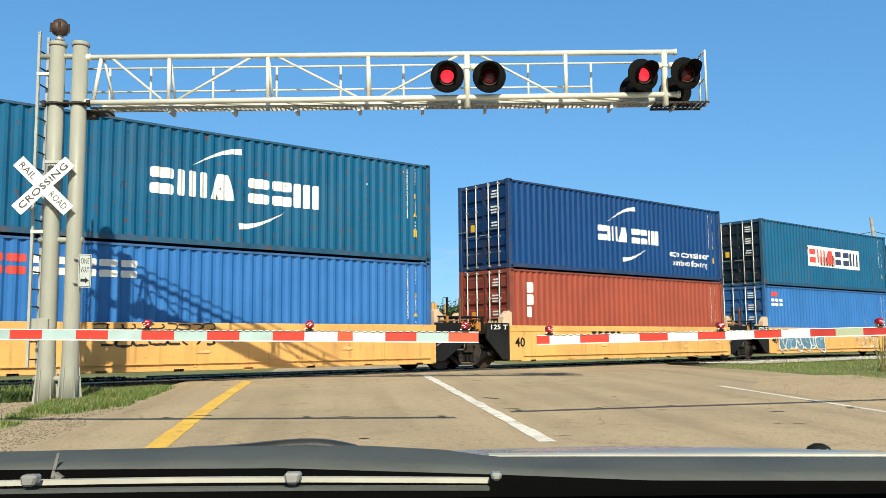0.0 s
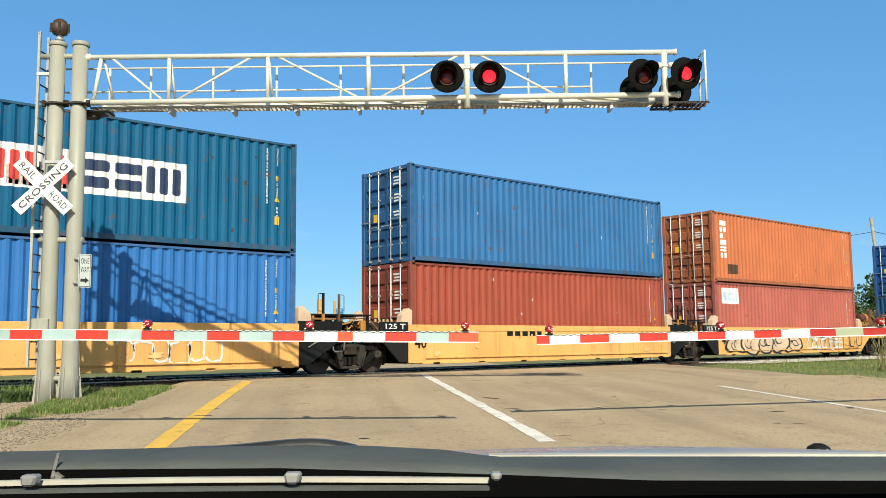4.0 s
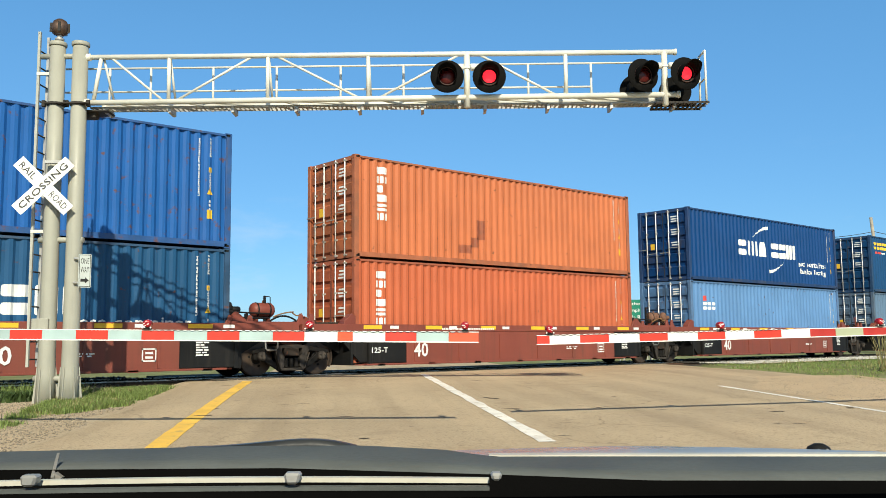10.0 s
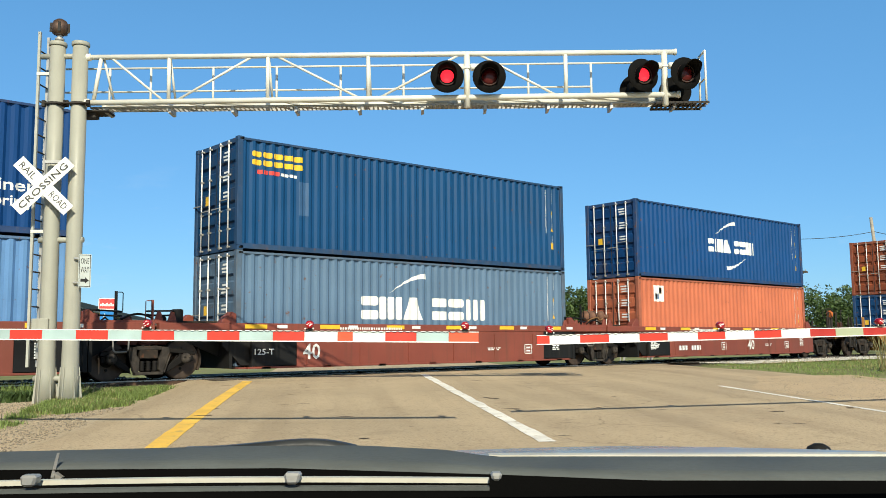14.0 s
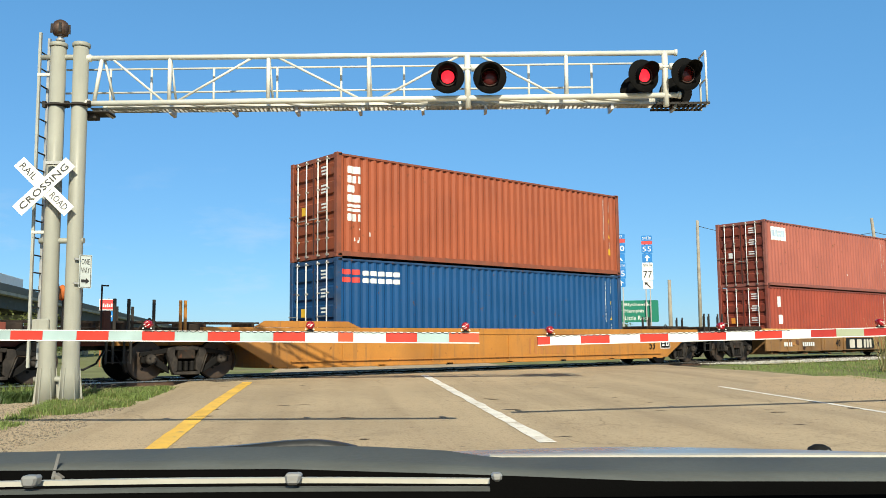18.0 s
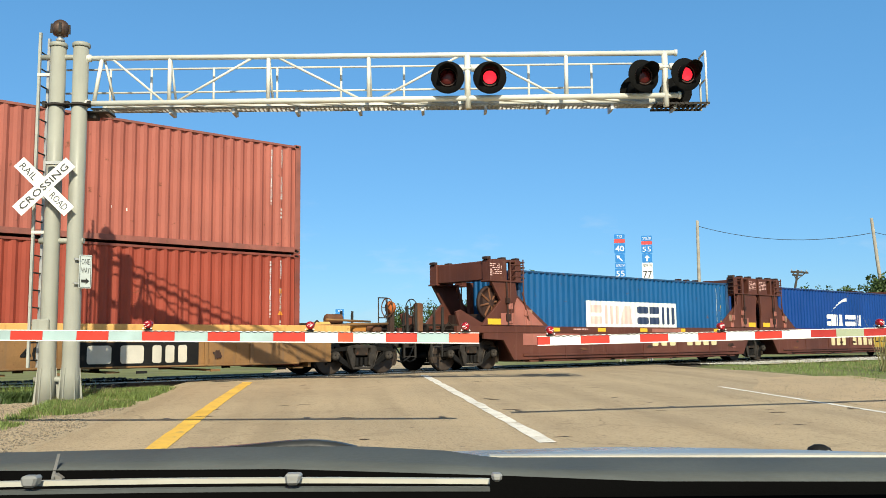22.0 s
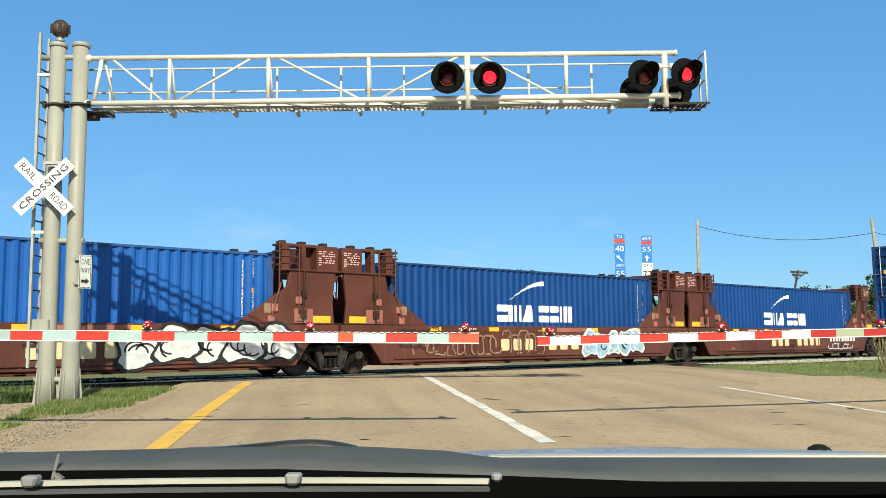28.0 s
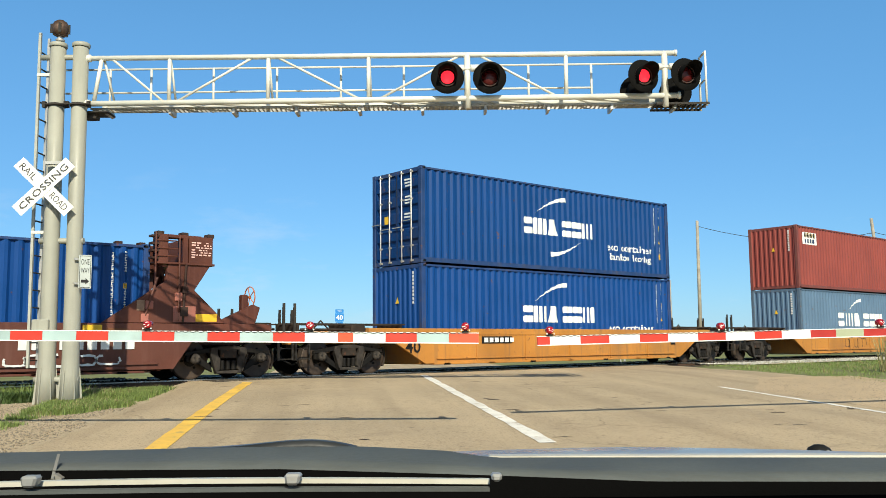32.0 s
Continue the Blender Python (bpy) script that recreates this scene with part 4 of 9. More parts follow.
def shoulder_chips(x, y):
    return x > 28.6 and 16.9 + 0.5 * noise.noise((x * 0.3, 2.0, 0)) - 0.04 * (x - 30) < y < 19.1


stones("ballast_stones", 5000, bed_chips, 28, 48, 19.0, 24.5, 0.035, 3, "dark ballast stones along the rails", M_STONED)
stones("crushed_stones", 5000, shoulder_chips, 28, 48, 16.2, 19.1, 0.035, 23, "pale grey crushed stone beside the ballast", M_STONEG)
# ---- the train: everything is placed along it from the clip's first moment, and keyed together at the end ----
CARS = []       # (thing, place along the train, height)
PITCH, DEEP = 0.278, 0.050
LONG, WIDE, TALL = 12.192, 2.438, 2.896
W0 = -LONG / 2 + 0.14          # where the corrugation starts


def fold(x):
    """How far the side sheet is set back at x along the container."""
    p = ((x - W0) % PITCH) / PITCH
    if p < 0.26:
        return 0.0
    if p < 0.5:
        return DEEP * (p - 0.26) / 0.24
    if p < 0.76:
        return DEEP
    return DEEP * (1 - (p - 0.76) / 0.24)


def folds(x0, x1):
    out, k = [], math.floor((x0 - W0) / PITCH) - 1
    while W0 + k * PITCH < x1:
        for q in (0.0, 0.26, 0.5, 0.76):
            x = W0 + (k + q) * PITCH
            if x0 + 1e-4 < x < x1 - 1e-4:
                out.append(x)
        k += 1
    return out


def side_sheet(flip):
    b = B()
    xs = [W0] + folds(W0, -W0) + [-W0]
    lo, hi = [], []
    for x in xs:
        y = -WIDE / 2 + 0.012 + fold(x)
        lo.append(b.verts.new((x, y * flip, 0.15)))
        hi.append(b.verts.new((x, y * flip, TALL - 0.075)))
    for i in range(len(xs) - 1):
        b.faces.new((lo[i], lo[i + 1], hi[i + 1], hi[i]))
    return b


def front_sheet():
    b = B()
    n, pit = 9, (WIDE - 0.30) / 9
    ys = []
    for k in range(n):
        y = -WIDE / 2 + 0.15 + k * pit
        ys += [(y, 0.0), (y + 0.3 * pit, 0.0), (y + 0.45 * pit, 0.045), (y + 0.85 * pit, 0.045)]
    ys.append((WIDE / 2 - 0.15, 0.0))
    lo = [b.verts.new((-LONG / 2 + 0.03 + d, y, 0.14)) for y, d in ys]
    hi = [b.verts.new((-LONG / 2 + 0.03 + d, y, TALL - 0.12)) for y, d in ys]
    for i in range(len(ys) - 1):
        b.faces.new((lo[i], lo[i + 1], hi[i + 1], hi[i]))
    return b


def drape(b):
    """Lays flat marks onto the folds of the near side sheet."""
    if not b.verts:
        return b
    x0, x1 = min(v.co.x for v in b.verts), max(v.co.x for v in b.verts)
    for x in folds(x0, x1):
        bmesh.ops.bisect_plane(b, geom=[*b.verts, *b.edges, *b.faces], plane_co=(x, 0, 0), plane_no=(1, 0, 0))
    for v in b.verts:
        v.co.y = -WIDE / 2 + 0.012 + fold(v.co.x) - 0.005
    return b


def patch(b, x0, x1, z0, z1, y=0.0):
    b.faces.new([b.verts.new(p) for p in ((x0, y, z0), (x1, y, z0), (x1, y, z1), (x0, y, z1))])
    return b


def rounded(x, z, w, h, r):
    out = []
    for cx, cz, a0 in ((x + w - r, z + h - r, 0), (x + r, z + h - r, 90), (x + r, z + r, 180), (x + w - r, z + r, 270)):
        out += [(cx + r * math.cos(radians(a0 + 30 * k)), cz + r * math.sin(radians(a0 + 30 * k))) for k in range(4)]
    return out


def glyph(b, kind, x, z, w, h, s, y=0.0):
    """One plain shape of a trade mark: stacked bars, wedge, upright bars or solid block."""
    def face(pts):
        b.faces.new([b.verts.new((p, y, q)) for p, q in pts])
    if kind == "stack":
        face(rounded(x, z, w, h * 0.40, 0.10 * h))
        face(rounded(x, z + h * 0.60, w, h * 0.40, 0.10 * h))
    elif kind == "wedge":
        face(((x, z), (x + w, z), (x + w * 0.72, z + h), (x + w * 0.28, z + h)))
    elif kind == "uprights":
        for q in (0.0, 0.37, 0.74):
            face(rounded(x + q * w, z, 0.26 * w, h, 0.06 * w))
    else:
        face(rounded(x, z, w, h, 0.15 * min(w, h)))


def mark_row(owner, kinds, x, z, w_all, h, stroke, mat, flat=None, wide=None, gap=0.12):
    """Plain shapes side by side, each a part of its own; flat: the plane they lie in, else they follow the folds."""
    wide = wide or {"uprights": 1.25, "wedge": 1.08, "stack": 0.95, "block": 0.8, "gap": 0.35}
    total = sum(wide[k] for k in kinds) + gap * (len(kinds) - 1)
    unit = w_all / total
    for k in kinds:
        w = wide[k] * unit
        if k != "gap":
            b = B()
            glyph(b, k, x, z, w, h, stroke, flat or 0.0)
            part("mark_shape", b if flat else drape(b), mat, owner)
        x += w + gap * unit


def swoosh(b, xa, za, xb, zb, bulge, fat, flip=False):
    """A tapering arc from a thin point to a blunt end."""
    n = 16
    prev = None
    for i in range(n + 1):
        k = i / n
        x = xa + (xb - xa) * k
        z = za + (zb - za) * (math.sin(k * math.pi / 2) if not flip else 1 - math.cos(k * math.pi / 2))
        t = fat * k
        pair = (b.verts.new((x, 0, z - t * 0.5)), b.verts.new((x - 0.1 * t, 0, z + t * 0.5)))
        if prev:
            b.faces.new((prev[0], pair[0], pair[1], prev[1]))
        prev = pair
    return b


def ccode(c):
    return surface("white_marking", (0.74, 0.75, 0.74), 0.6, var=0.06, scale=4, dirty=0.2)


M_MARK = ccode(0)
M_MARKY = surface("yellow_marking", (0.78, 0.47, 0.03), 0.6, var=0.06, scale=4, dirty=0.2)
M_MARKR = surface("red_marking", (0.62, 0.06, 0.05), 0.6, var=0.08, scale=4, dirty=0.2)
M_MARKP = surface("pale_pink_marking", (0.80, 0.50, 0.46), 0.6, var=0.08, scale=4, dirty=0.2)
M_MARKD = surface("dark_navy_marking", (0.02, 0.04, 0.10), 0.6, var=0.06, scale=4, dirty=0.2)
M_MARKB = surface("blue_marking", (0.03, 0.20, 0.55), 0.6, var=0.06, scale=4, dirty=0.2)
M_MARKF = surface("faded_blue_marking", (0.42, 0.54, 0.66), 0.6, var=0.12, scale=5, dirty=0.3)
M_MARKO = surface("orange_marking", (0.75, 0.28, 0.03), 0.6, var=0.06, scale=4, dirty=0.2)
M_BAR = surface("galvanised_lock_bar", (0.80, 0.80, 0.78), 0.45, metal=0.0, var=0.12, scale=8, dirty=0.3)
M_BRKT = surface("grimy_bar_bracket", (0.30, 0.29, 0.27), 0.6, var=0.3, scale=8, dirty=0.5)
M_GASKET = surface("door_gasket", (0.02, 0.02, 0.022), 0.8, dirty=0.3)

SHARED = {}


SIX = ("stack", "uprights", "wedge", "gap", "stack", "stack", "uprights")


def marks_carrier(c, mid, wide, low, second):
    """A six-shape trade mark between two arcs. wide: the broad or the narrow setting."""
    if wide:
        mark_row(c, SIX, mid - 2.34, 1.20, 4.68, 0.64, 0.185, M_MARK)
        over, under = (mid - 1.33, 1.95, mid + 0.02, 2.47), (mid + 1.33, 1.06, mid - 0.02, 0.58)
    else:
        mark_row(c, SIX, mid - 1.74, 1.20, 3.48, 0.54, 0.14, M_MARK, gap=0.07)
        over, under = (mid - 1.22, 1.88, mid + 0.38, 2.46), (mid + 1.10, 1.06, mid - 0.42, 0.57)
    b = B()
    swoosh(b, over[0], over[1], over[2], over[3], 0.3, 0.16)
    part("arc", drape(b), M_MARK, c, "white arc")
    if low:
        b = B()
        swoosh(b, under[0], under[1], under[2], under[3], 0.3, 0.16)
        part("arc", drape(b), M_MARK, c, "white arc")
    if second:
        xs, zs = second
        b = B()
        letter(b, "eco", xs, zs, 0.60, 0.19, 0)
        part("lettering", drape(b), M_MARK, c, "white lettering eco")
        b = B()
        letter(b, "container", xs + 0.76, zs, 1.86, 0.25, 0)
        part("lettering", drape(b), M_MARK, c, "white lettering container")
        if zs < 1.0:
            b = B()
            letter(b, "bamboo", xs + 0.16, zs - 0.33, 1.10, 0.24, 0)
            part("lettering", drape(b), M_MARK, c, "white lettering bamboo")
            b = B()
            letter(b, "flooring", xs + 1.39, zs - 0.40, 1.12, 0.31, 0)
            part("lettering", drape(b), M_MARK, c, "white lettering flooring")


def marks_end(c, hue=None, wide=True, low=True):
    """The small codes at the far end of the side: upright rows of bars, a warning triangle, a plate."""
    rnd = random.Random(int(c["place"] * 10))
    b = B()

    def character(x, z, h):
        """One small unreadable character as two or three strokes."""
        w = h * rnd.uniform(0.55, 0.75)
        patch(b, x, x + w, z, z + h * 0.26)
        patch(b, x, x + w, z + h * 0.74, z + h)
        if rnd.random() < 0.7:
            q = rnd.choice((0.0, 0.35, 0.66)) * w
            patch(b, x + q, x + q + 0.34 * w, z + h * 0.26, z + h * 0.74)
    for k in range(15):
        character(5.20, 2.58 - k * 0.096, 0.084)
    for k in range(11):
        if k not in (4, 5):
            character(5.50, 2.60 - k * 0.12, 0.10)
    for k in range(3):
        patch(b, 5.50, 5.56, 1.10 - k * 0.10, 1.16 - k * 0.10)
    part("code_marking", drape(b), M_MARK, c, "upright rows of small white code marks")["kind"] = "stuff"
    if hue:
        b = B()
        b.faces.new([b.verts.new(p) for p in ((5.44, 0, 1.30), (5.62, 0, 1.30), (5.53, 0, 1.48))])
        patch(b, 5.48, 5.58, 1.85, 1.97)
        part("warning_mark", drape(b), hue, c, "yellow warning triangle")
        if low:
            b = B()
            patch(b, 5.45, 5.61, 0.70, 0.92)
            part("data_plate", drape(b), hue, c, "yellow data plate")


def container(place, level, col, wear, doors, label, marks=(), seed=0, end_col=None, codes=M_MARKY):
    """A forty-foot high-cube container. place: its end along the train; level: 0 in the well, 1 on top."""
    z = 0.275 + (TALL + 0.008) * level
    hue = surface("container_paint", col, 0.52, var=0.10, scale=0.8, grain=30, bump=0.06, streak=0.10 + 0.75 * wear, dirty=0.05 + 0.40 * wear, rust=0.10 + 0.85 * wear, spec=0.25, seed=place + level * 0.37,
                  dirt=tuple(0.6 * v + (0.12 + 0.2 * wear) * w for v, w in zip(col, (0.16, 0.13, 0.10))))
    edge = surface("container_frame_paint", tuple(v * 0.7 + 0.012 for v in col), 0.6, var=0.2, scale=3, grain=30, bump=0.1, streak=0.4, dirty=0.4, rust=0.5 + 0.5 * wear, seed=place + level * 0.37)
    # door leaves: colour darkened for the shade of the recessed end, plus grime and rust
    leaf_hue = surface("container_shaded_door_paint", tuple(v * 0.72 for v in (end_col or col)), 0.6, var=0.25, scale=2, grain=30, bump=0.1, streak=0.6, dirty=0.6, rust=0.3 + 0.6 * wear, spec=0.2, seed=place + level * 0.37,
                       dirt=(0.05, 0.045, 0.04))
    c = thing("shipping_container", label, "shipping container", pose(0, 0, 0), "containers on the train")
    c["place"] = place
    CARS.append((c, place + LONG / 2, z))
    shared = SHARED

    def piece(name, key, build, mat, lab="", parent=c):
        if key not in shared:
            shared[key] = mesh_of(name, build(), mat)
        me = shared[key].copy()
        me.materials[0] = mat
        return part(name, me, mat, parent, lab)

    piece("side_sheet", "near", lambda: side_sheet(1), hue, "corrugated steel side")
    piece("side_sheet", "far", lambda: side_sheet(-1), hue, "corrugated steel side")
    piece("roof_sheet", "roof", lambda: box(B(), (-6.03, -1.15, TALL - 0.06), (6.03, 1.15, TALL - 0.035)), hue)
    piece("floor", "floor", lambda: box(B(), (-6.03, -1.15, 0.05), (6.03, 1.15, 0.14)), edge)
    for s in (-1, 1):
        piece("top_rail", ("tr", s), lambda: box(B(), (-6.0, s * 1.219 - 0.03 - s * 0.03, TALL - 0.085), (6.0, s * 1.219 + 0.03 - s * 0.03, TALL - 0.03)), edge)
        piece("bottom_rail", ("br", s), lambda: box(B(), (-6.0, s * 1.219 - 0.035 - s * 0.035, 0.035), (6.0, s * 1.219 + 0.035 - s * 0.035, 0.165)), edge)
        piece("end_header", ("eh", s), lambda: box(B(), (s * 6.0 - 0.05, -1.1, TALL - 0.13), (s * 6.0 + 0.05, 1.1, TALL - 0.012)), edge)
        piece("end_sill", ("es", s), lambda: box(B(), (s * 6.0 - 0.05, -1.1, 0.015), (s * 6.0 + 0.05, 1.1, 0.15)), edge)
        for q in (-1, 1):
            piece("corner_post", ("cp", s, q), lambda: soft(box(B(), (s * 6.02 - 0.075, q * 1.145 - 0.075, 0.11), (s * 6.02 + 0.072, q * 1.145 + 0.072, TALL - 0.11)), 0.01), edge)
            for k in (0, 1):
                def casting(s=s, q=q, k=k):
                    b = B()
                    zc = 0.059 if k == 0 else TALL - 0.059
                    box(b, (s * 6.007 - 0.089, q * 1.138 - 0.081, zc - 0.059), (s * 6.007 + 0.089, q * 1.138 + 0.081, zc + 0.059))
                    return soft(b, 0.01)
                cc = piece("corner_casting", ("cc", s, q, k), casting, edge)
                if q < 0:
                    def slot(s=s, k=k):
                        zc = 0.059 if k == 0 else TALL - 0.059
                        return box(B(), (s * 6.007 - 0.035, -1.2225, zc - 0.025), (s * 6.007 + 0.035, -1.2205, zc + 0.025))
                    piece("slot", ("sl", s, k), slot, M_BLACK, "", cc)
    piece("end_wall", "far_end", lambda: box(B(), (6.02, -1.08, 0.14), (6.05, 1.08, TALL - 0.12)), hue)
    if doors:
        for s in (-1, 1):
            def leaf(s=s):
                b = B()
                y0, y1 = sorted((s * 0.012, s * 1.07))
                box(b, (-6.005, y0, 0.15), (-5.97, y1, TALL - 0.13))
                for yy in (y0, y1 - 0.05):
                    box(b, (-6.06, yy, 0.15), (-6.003, yy + 0.05, TALL - 0.13))
                for zz in (0.24, 0.76, 1.28, 1.80, 2.32):
                    plate(b, [(-6.003, zz - 0.05), (-6.06, zz), (-6.06, zz + 0.30), (-6.003, zz + 0.35)], y0 + 0.052, y1 - 0.052)
                return b
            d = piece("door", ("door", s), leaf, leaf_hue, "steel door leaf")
            piece("gasket", ("gk", s), lambda: box(B(), (-6.063, min(0, s * 0.016), 0.15), (-6.061, max(0, s * 0.016), TALL - 0.13)), M_GASKET, "", d)
            for y in (0.30, 0.76):
                piece("lock_bar", ("bar", s, y), lambda: rod(B(), (-6.115, s * y, 0.06), (-6.115, s * y, TALL - 0.06), 0.018, 8), M_BAR, "galvanised lock bar", d)
                for zz in (0.10, 0.55, 1.05, 1.95, TALL - 0.12):
                    piece("bar_bracket", ("bk", s, y, zz), lambda: box(B(), (-6.14, s * y - 0.032, zz - 0.022), (-6.055, s * y + 0.032, zz + 0.022)), M_BRKT, "", d)
                piece("handle", ("hd", s, y), lambda: box(B(), (-6.15, s * y - 0.02, 1.12 if y < 0.5 else 1.3), (-6.125, s * y + 0.42, 1.145 if y < 0.5 else 1.325)), M_BRKT, "", d)
            rnd = random.Random(int(place * 7) + s)
            b = B()
            if s < 0:
                for k in range(8):
                    z0 = (2.54, 2.44, 2.35, 2.02, 1.92, 1.83, 1.5, 1.4)[k]
                    y0 = -0.72 + rnd.uniform(0, 0.06)
                    b.faces.new([b.verts.new(p) for p in ((-6.066, y0, z0), (-6.066, y0 + 0.3, z0), (-6.066, y0 + 0.3, z0 + 0.05), (-6.066, y0, z0 + 0.05))])
                tagged(part("code_marking", b, M_MARK, d, "small white code bars"), kind="stuff")
            else:
                b.faces.new([b.verts.new(p) for p in ((-6.066, 0.42, 1.30), (-6.066, 0.62, 1.30), (-6.066, 0.62, 1.54), (-6.066, 0.42, 1.54))])
                part("sticker", b, codes if codes else M_MARK, d, "small sticker")
    else:
        piece("end_wall", "near_end", front_sheet, hue, "corrugated end wall")
        b = B()
        for k in range(9):
            z0 = 2.6 - k * 0.11
            b.faces.new([b.verts.new(p) for p in ((-6.068, -0.82, z0), (-6.068, -0.74, z0), (-6.068, -0.74, z0 + 0.08), (-6.068, -0.82, z0 + 0.08))])
        tagged(part("code_marking", b, M_MARK, c), kind="stuff")
        b = B()
        b.faces.new([b.verts.new(p) for p in ((-6.068, -0.1, 1.75), (-6.068, 0.08, 1.75), (-6.068, -0.01, 1.95))])
        part("warning_mark", b, M_MARKY, c)
    marks_end(c, codes, low=codes is not None and wear < 0.9)
    for f in marks:
        f(c)
    return c


# -- marks, in metres from the container's middle --
def m_carrier(mid, wide=True, low=True, second=None):
    return lambda c: marks_carrier(c, mid, wide, low, second)


def m_column(x, z_top, n, z_low, w, mat=M_MARK):
    def put(c):
        st = (z_top - z_low) / n
        for k in range(n):
            b = B()
            glyph(b, ("block", "uprights", "block", "block", "stack", "uprights")[k] if n > 3 else "block", x, z_top - (k + 1) * st + 0.03, w if (k % 6) != 2 else w * 0.55, st - 0.06, w * 0.26)
            part("mark_shape", drape(b), mat, c)
    return put


def m_row(x, z, h, w_all, n, mat, kinds=None, stroke=0.09, gap=0.16):
    def put(c):
        mark_row(c, kinds or ("stack",) * n, x, z, w_all, h, stroke, mat, gap=gap)
    return put


def m_patch(x0, x1, z0, z1, mat, lab):
    def put(c):
        b = patch(B(), x0, x1, z0, z1)
        drape(b)
        for v in b.verts:
            v.co.y += 0.002
        part("patch", b, mat, c, lab)
    return put


def m_scuffs(n, mat, seed, x0=-5.6, x1=5.6, z0=0.2, z1=2.7):
    def put(c):
        rnd = random.Random(seed)
        b = B()
        for _ in range(n):
            x, z = rnd.uniform(x0, x1), rnd.uniform(z0, z1)
            w, h = rnd.uniform(0.02, 0.07), rnd.uniform(0.04, 0.14)
            b.faces.new([b.verts.new(p) for p in ((x, 0, z), (x + w, 0, z + 0.01), (x + w * 0.8, 0, z + h), (x + w * 0.1, 0, z + h * 0.9))])
        part("scuff", drape(b), mat, c, "scraped patches in the paint")["kind"] = "stuff"
    return put


NAVY, TEAL, SKYB, MIDB = (0.002, 0.046, 0.175), (0.003, 0.098, 0.215), (0.030, 0.155, 0.44), (0.026, 0.135, 0.34)
ROYAL, GREYB, PALEB = (0.002, 0.046, 0.225), (0.100, 0.172, 0.27), (0.105, 0.232, 0.455)
BRICK, ORANGE, SALMON, MAROON, RUSSET = (0.31, 0.066, 0.040), (0.48, 0.145, 0.060), (0.50, 0.145, 0.075), (0.25, 0.055, 0.045), (0.33, 0.085, 0.038)
M_SCUFF = surface("bare_scraped_paint", (0.45, 0.45, 0.44), 0.6, var=0.2, scale=9)
M_RUSTSPOT = surface("rust_stain", (0.07, 0.035, 0.022), 0.8, var=0.3, scale=9)
M_TAPE = surface("brown_tape", (0.27, 0.075, 0.035), 0.6, var=0.2, scale=9)

# yellow five-unit car
container(4.69, 1, TEAL, 0.75, False, "weathered blue-green corrugated container with white block mark, upper tier",
          (m_carrier(-0.12), m_scuffs(12, M_RUSTSPOT, 1), m_scuffs(4, M_SCUFF, 2)))
container(4.69, 0, SKYB, 0.15, False, "light blue corrugated container low in the well",
          (m_row(-5.98, 2.06, 0.44, 0.85, 2, M_MARKR, stroke=0.12), m_row(-5.0, 2.08, 0.40, 2.3, 5, M_MARK, stroke=0.12)))
container(20.14, 1, NAVY, 0.1, True, "dark navy corrugated container with white block mark, upper tier",
          (m_carrier(0.12, False, True, (2.60, 0.84)),), codes=M_MARKY)
container(20.14, 0, BRICK, 0.25, True, "brick-red corrugated container low in the well", (m_column(-5.3, 2.5, 3, 1.3, 0.34),), codes=M_MARKO)
container(35.58, 1, TEAL, 0.6, True, "blue-green container with a white patched trade mark panel", end_col=(0.004, 0.022, 0.04), marks=
          (m_patch(-2.1, 3.05, 1.02, 1.97, M_MARK, "white panel"), m_row(-1.95, 1.18, 0.64, 2.3, 3, M_MARKR, ("stack", "uprights", "wedge"), 0.18), m_patch(-1.0, 0.45, 1.08, 1.5, M_MARKP, "torn sticker patch"),
           m_row(0.55, 1.18, 0.64, 2.35, 3, M_MARKD, ("stack", "stack", "uprights"), 0.18), m_patch(-0.35, 0.4, 1.25, 1.62, M_MARKD, "dark tape patch"), m_scuffs(10, M_RUSTSPOT, 4)))
container(35.58, 0, SKYB, 0.1, True, "light blue corrugated container low in the well", (m_patch(-5.5, -4.95, 2.42, 2.62, M_MARKR, "red mark"), m_row(-5.5, 2.0, 0.32, 0.9, 3, M_MARK, stroke=0.08)))
container(51.6, 1, MIDB, 0.55, True, "mid-blue scratched corrugated container, upper tier", (m_scuffs(5, M_SCUFF, 6),))
container(51.6, 0, BRICK, 0.3, True, "dark red corrugated container low in the well", (m_scuffs(10, M_SCUFF, 16),))
container(67.24, 1, ORANGE, 0.2, True, "bright orange corrugated container, upper tier", (m_column(-5.48, 2.56, 6, 0.96, 0.38), m_patch(-5.0, -4.3, 0.35, 0.75, M_RUSTSPOT, "dark stain"), m_scuffs(5, M_MARKY, 7, 0, 1, 0.2, 0.5)))
container(67.24, 0, (0.40, 0.11, 0.085), 0.3, True, "faded pinkish-red container low in the well", (m_patch(-5.57, -4.32, 2.02, 2.66, M_MARK, "white sticker panel"), m_row(-5.45, 2.14, 0.36, 1.0, 5, M_MARKF, ("block", "wedge", "stack", "stack", "block"), 0.05)))
# brown five-unit car
container(87.24, 1, (0.012, 0.100, 0.34), 0.6, True, "blue rust-streaked corrugated container, upper tier", (m_scuffs(9, M_RUSTSPOT, 8), m_scuffs(5, M_SCUFF, 9)))
container(87.24, 0, (0.014, 0.078, 0.185), 0.3, False, "dull blue container with white block mark in the well", (m_carrier(-0.02, True, False, (2.5, 0.93)),))
